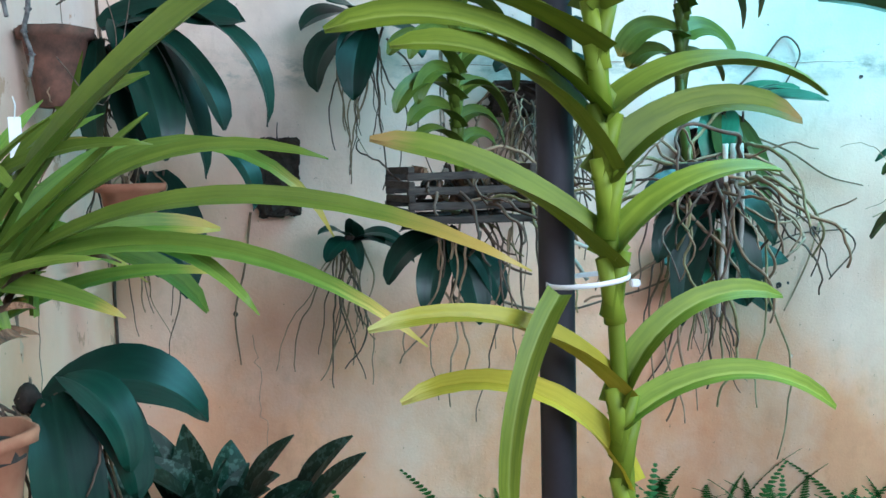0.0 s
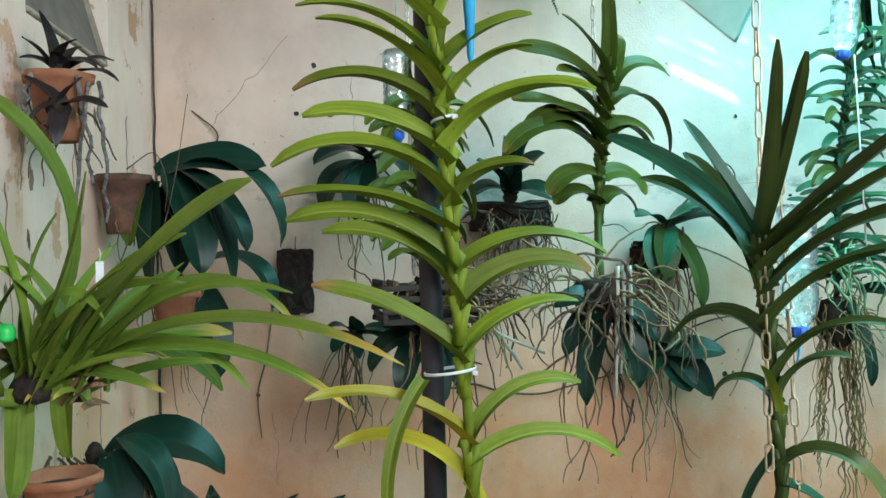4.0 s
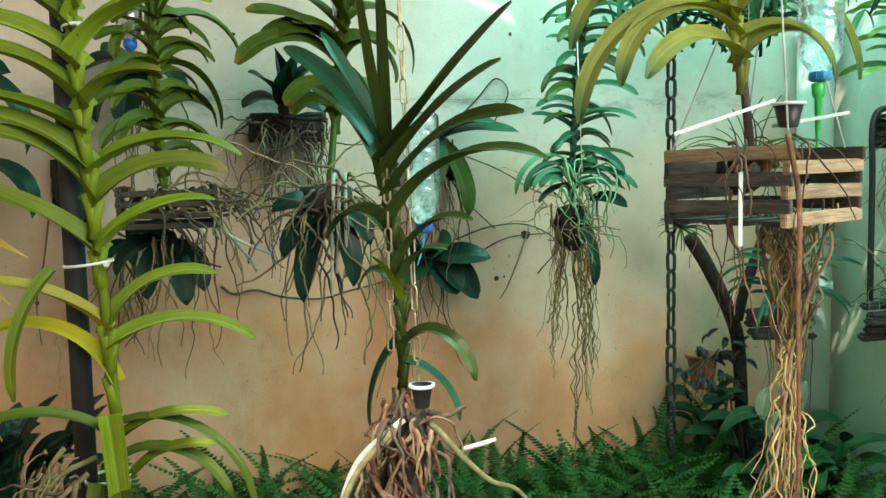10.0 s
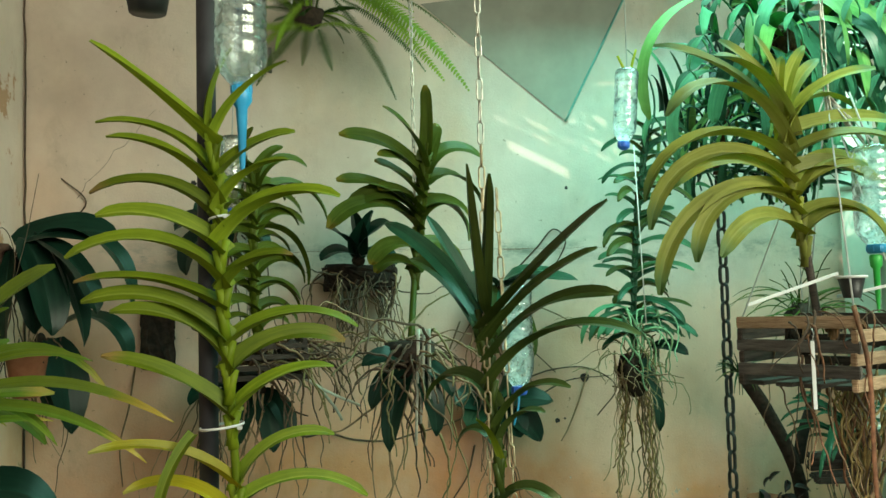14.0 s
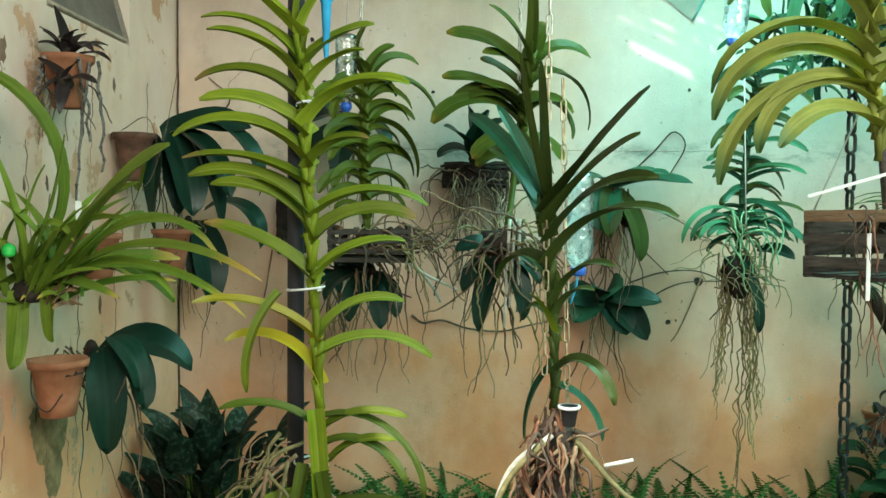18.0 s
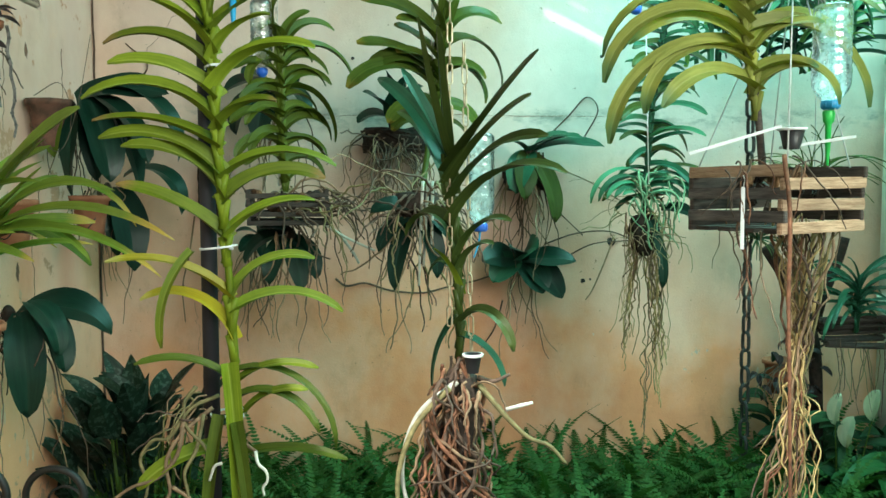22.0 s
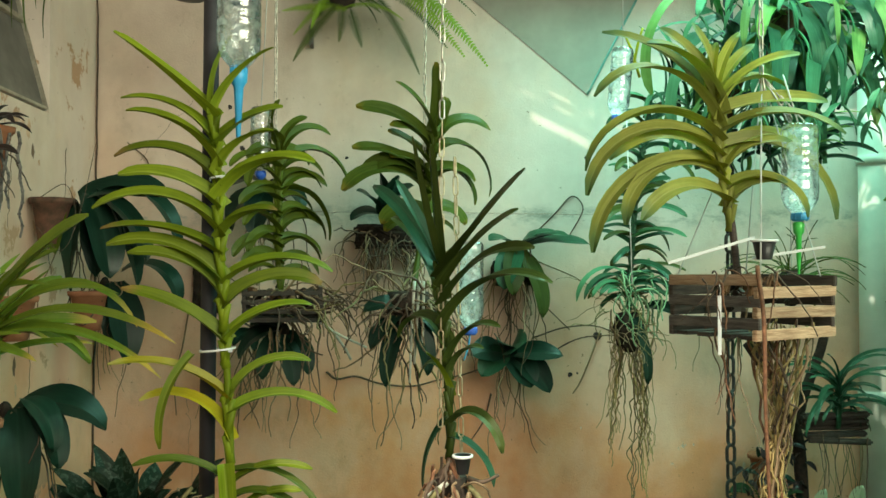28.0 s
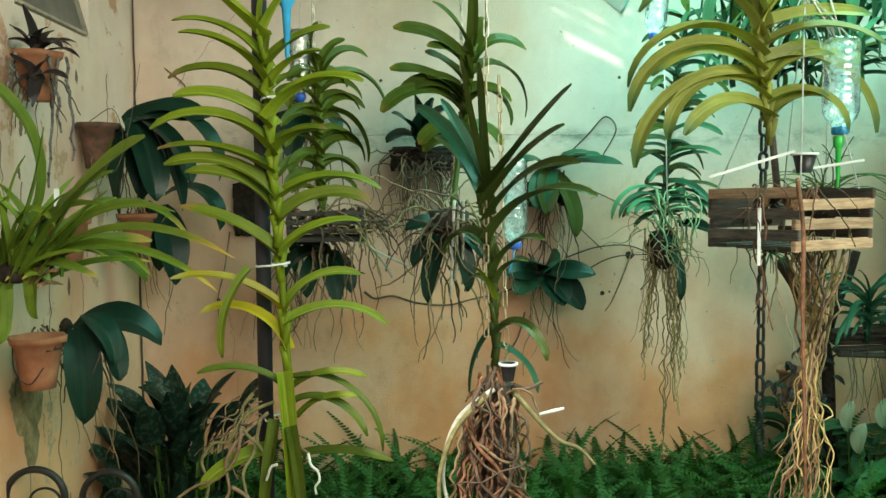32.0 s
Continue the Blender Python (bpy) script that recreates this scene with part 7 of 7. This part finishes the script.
# small air plant on the black chain
ap = thing("air_plant", (2.32, 2.0, 1.36), "small spiky air plant tied to the black chain", "plant")
for k in range(26):
    a = rnd_p.uniform(0, 2 * math.pi)
    leaf(ap, (0, 0, 0), 0.10 * math.cos(a), -0.03, 0.07 * math.sin(a), 30, 0.008, L_OLIVE if k % 2 else L_TEAL, seed=1560 + k, shape="taper", segs=7)

# blades and a dark pot under the roof over the side window
tb = thing("spider_plant", (0.16, 1.45, 2.55), "spider plant with thin blades hanging under the roof", "plant")
for k in range(9):
    leaf(tb, (rnd_p.uniform(-.06, .10), rnd_p.uniform(-.04, .1), 0), rnd_p.uniform(-.08, .10), -0.03, rnd_p.uniform(-.34, -.16), 18, 0.012, L_MID, seed=1600 + k, shape="taper", segs=8)
tube_part("hanger", [(0, 0, 0), (0, 0, 0.54)], 0.002, 0.002, M_STRING, tb, n=4)

dp = thing("hanging_pot", (0.53, 1.50, 2.358), "dark plastic pot hanging under the roof", "flower pot")
pot_mesh(dp, (0, 0, 0), 0.072, 0.13, M_BLACK)
for a in range(3):
    tube_part("hanger", [(0.075 * math.cos(a * 2.09), 0.075 * math.sin(a * 2.09), 0.125), (0, 0, 0.74)], 0.0016, 0.0016, M_STRING, dp, n=4)

# dark seam where the two walls meet
seam = thing("wall_seam", (0.006, 2.294, GROUND), "dark cracked seam in the wall corner", "crack", kind="structure")
rnd_q = random.Random(151)
tube_part("seam", [(rnd_q.uniform(-.003, .004), rnd_q.uniform(-.004, .003), 0.08 * k) for k in range(36)], 0.0045, 0.003, M_ROOT_DARK, seam, n=5)


# ---- marks on the wall: nail holes, cracks ----
holes = thing("wall_holes", (1.2, 2.3, 1.6), "old nail holes in the back wall plaster", "holes", kind="structure")
for x, z, r in ((1.782, 1.189, 0.007), (1.81, 1.195, 0.004), (1.89, 1.336, 0.014), (0.495, 2.197, 0.008), (0.439, 2.047, 0.007), (0.931, 2.01, 0.006), (0.541, 2.043, 0.008), (1.845, 2.02, 0.005), (0.30, 1.18, 0.006), (2.02, 1.76, 0.005)):
    v, f = lathe([(r, 0), (r * 1.15, 0.0015), (r * 0.9, 0.002), (r * 0.4, 0.0005), (0.0005, 0.0004)], 10, 0.25, int(x * 100))
    link_mesh("hole", [Vector((a + x - 1.2, -c - 0.0005, b + z - 1.6)) for a, b, c in v], f, M_BLACK, holes)
crk = thing("wall_cracks", (0, 2.3, 0), "fine cracks and lines in the old plaster", "cracks", kind="structure")
rnd_c = random.Random(111)
for x0, z0, x1, z1 in ((0.16, 2.00, 0.42, 2.30), (0.60, 2.20, 0.62, 1.98), (0.75, 1.803, 1.30, 1.806), (1.30, 1.806, 2.0, 1.80), (0.34, 1.12, 0.37, 0.80)):
    n = 14
    pts = [Vector((x0 + (x1 - x0) * k / n + rnd_c.uniform(-1, 1) * 0.010 * (abs(x1 - x0) < 0.3), -0.0006, z0 + (z1 - z0) * k / n + rnd_c.uniform(-1, 1) * (0.012 if abs(x1 - x0) < .3 else 0.003))) for k in range(n + 1)]
    tube_part("crack", pts, 0.0009, 0.0006, M_CRACK, crk, n=4)


# green damp below the low pot, and scars in the side wall
mould = thing("wall_mould", (0.0, 1.32, 0.98), "green mould stain on the plaster below a pot", "stain", kind="structure")
rnd_m = random.Random(171)
for cy, cz, ry, rz, mat in ((1.33, 1.00, 0.085, 0.085, M_MOULD), (1.345, 0.91, 0.048, 0.08, M_MOULD), (1.27, 1.05, 0.05, 0.05, M_MOULD)):
    ring = [(0.0012, cy - 1.32 + ry * math.cos(a) * rnd_m.uniform(.75, 1.15), cz - 0.98 + rz * math.sin(a) * rnd_m.uniform(.8, 1.15)) for a in np.linspace(0, 6.1, 26)]
    link_mesh("stain", ring + [(0.0016, cy - 1.32, cz - 0.98)], [(i, (i + 1) % 26, 26) for i in range(26)], mat, mould)
scar = thing("wall_scars", (0.0, 1.2, 1.5), "cracks and flaked plaster on the side wall", "cracks", kind="structure")
for y0, z0, y1, z1 in ((1.02, 2.02, 1.10, 1.70), (1.10, 2.0, 1.13, 1.86), (1.05, 1.95, 1.0, 1.55), (1.34, 1.62, 1.36, 1.30), (1.02, 1.0, 1.05, 0.66), (1.40, 1.2, 1.43, 0.9), (1.75, 1.5, 1.73, 1.1), (2.02, 2.0, 2.0, 1.7), (1.30, 1.05, 1.33, 0.72), (1.12, 1.05, 1.06, 0.86), (0.92, 2.05, 0.95, 1.62), (0.98, 1.30, 0.96, 0.95), (1.22, 1.75, 1.25, 1.45), (1.50, 1.35, 1.47, 0.95), (0.90, 1.0, 0.93, 0.6), (1.60, 1.95, 1.58, 1.70)):
    n = 12
    pts = [Vector((0.0004, y0 + (y1 - y0) * k / n + rnd_m.uniform(-.010, .010) - 1.2, z0 + (z1 - z0) * k / n + rnd_m.uniform(-.01, .01) - 1.5)) for k in range(n + 1)]
    tube_part("crack", pts, 0.0022, 0.0008, M_CRACK, scar, n=4)
for k in range(60):
    cy, cz, rr = rnd_m.uniform(0.80, 1.75), rnd_m.uniform(0.55, 2.05), rnd_m.uniform(.008, .038)
    ring = [(0.0010, cy - 1.2 + rr * 0.5 * math.cos(a) * rnd_m.uniform(.5, 1.3), cz - 1.5 + rr * math.sin(a) * rnd_m.uniform(.5, 1.5)) for a in np.linspace(0, 5.9, 14)]
    link_mesh("flake", ring + [(0.0022, cy - 1.2, cz - 1.5)], [(i, (i + 1) % 14, 14) for i in range(14)], M_FLAKE if k % 3 else M_CRACK, scar)
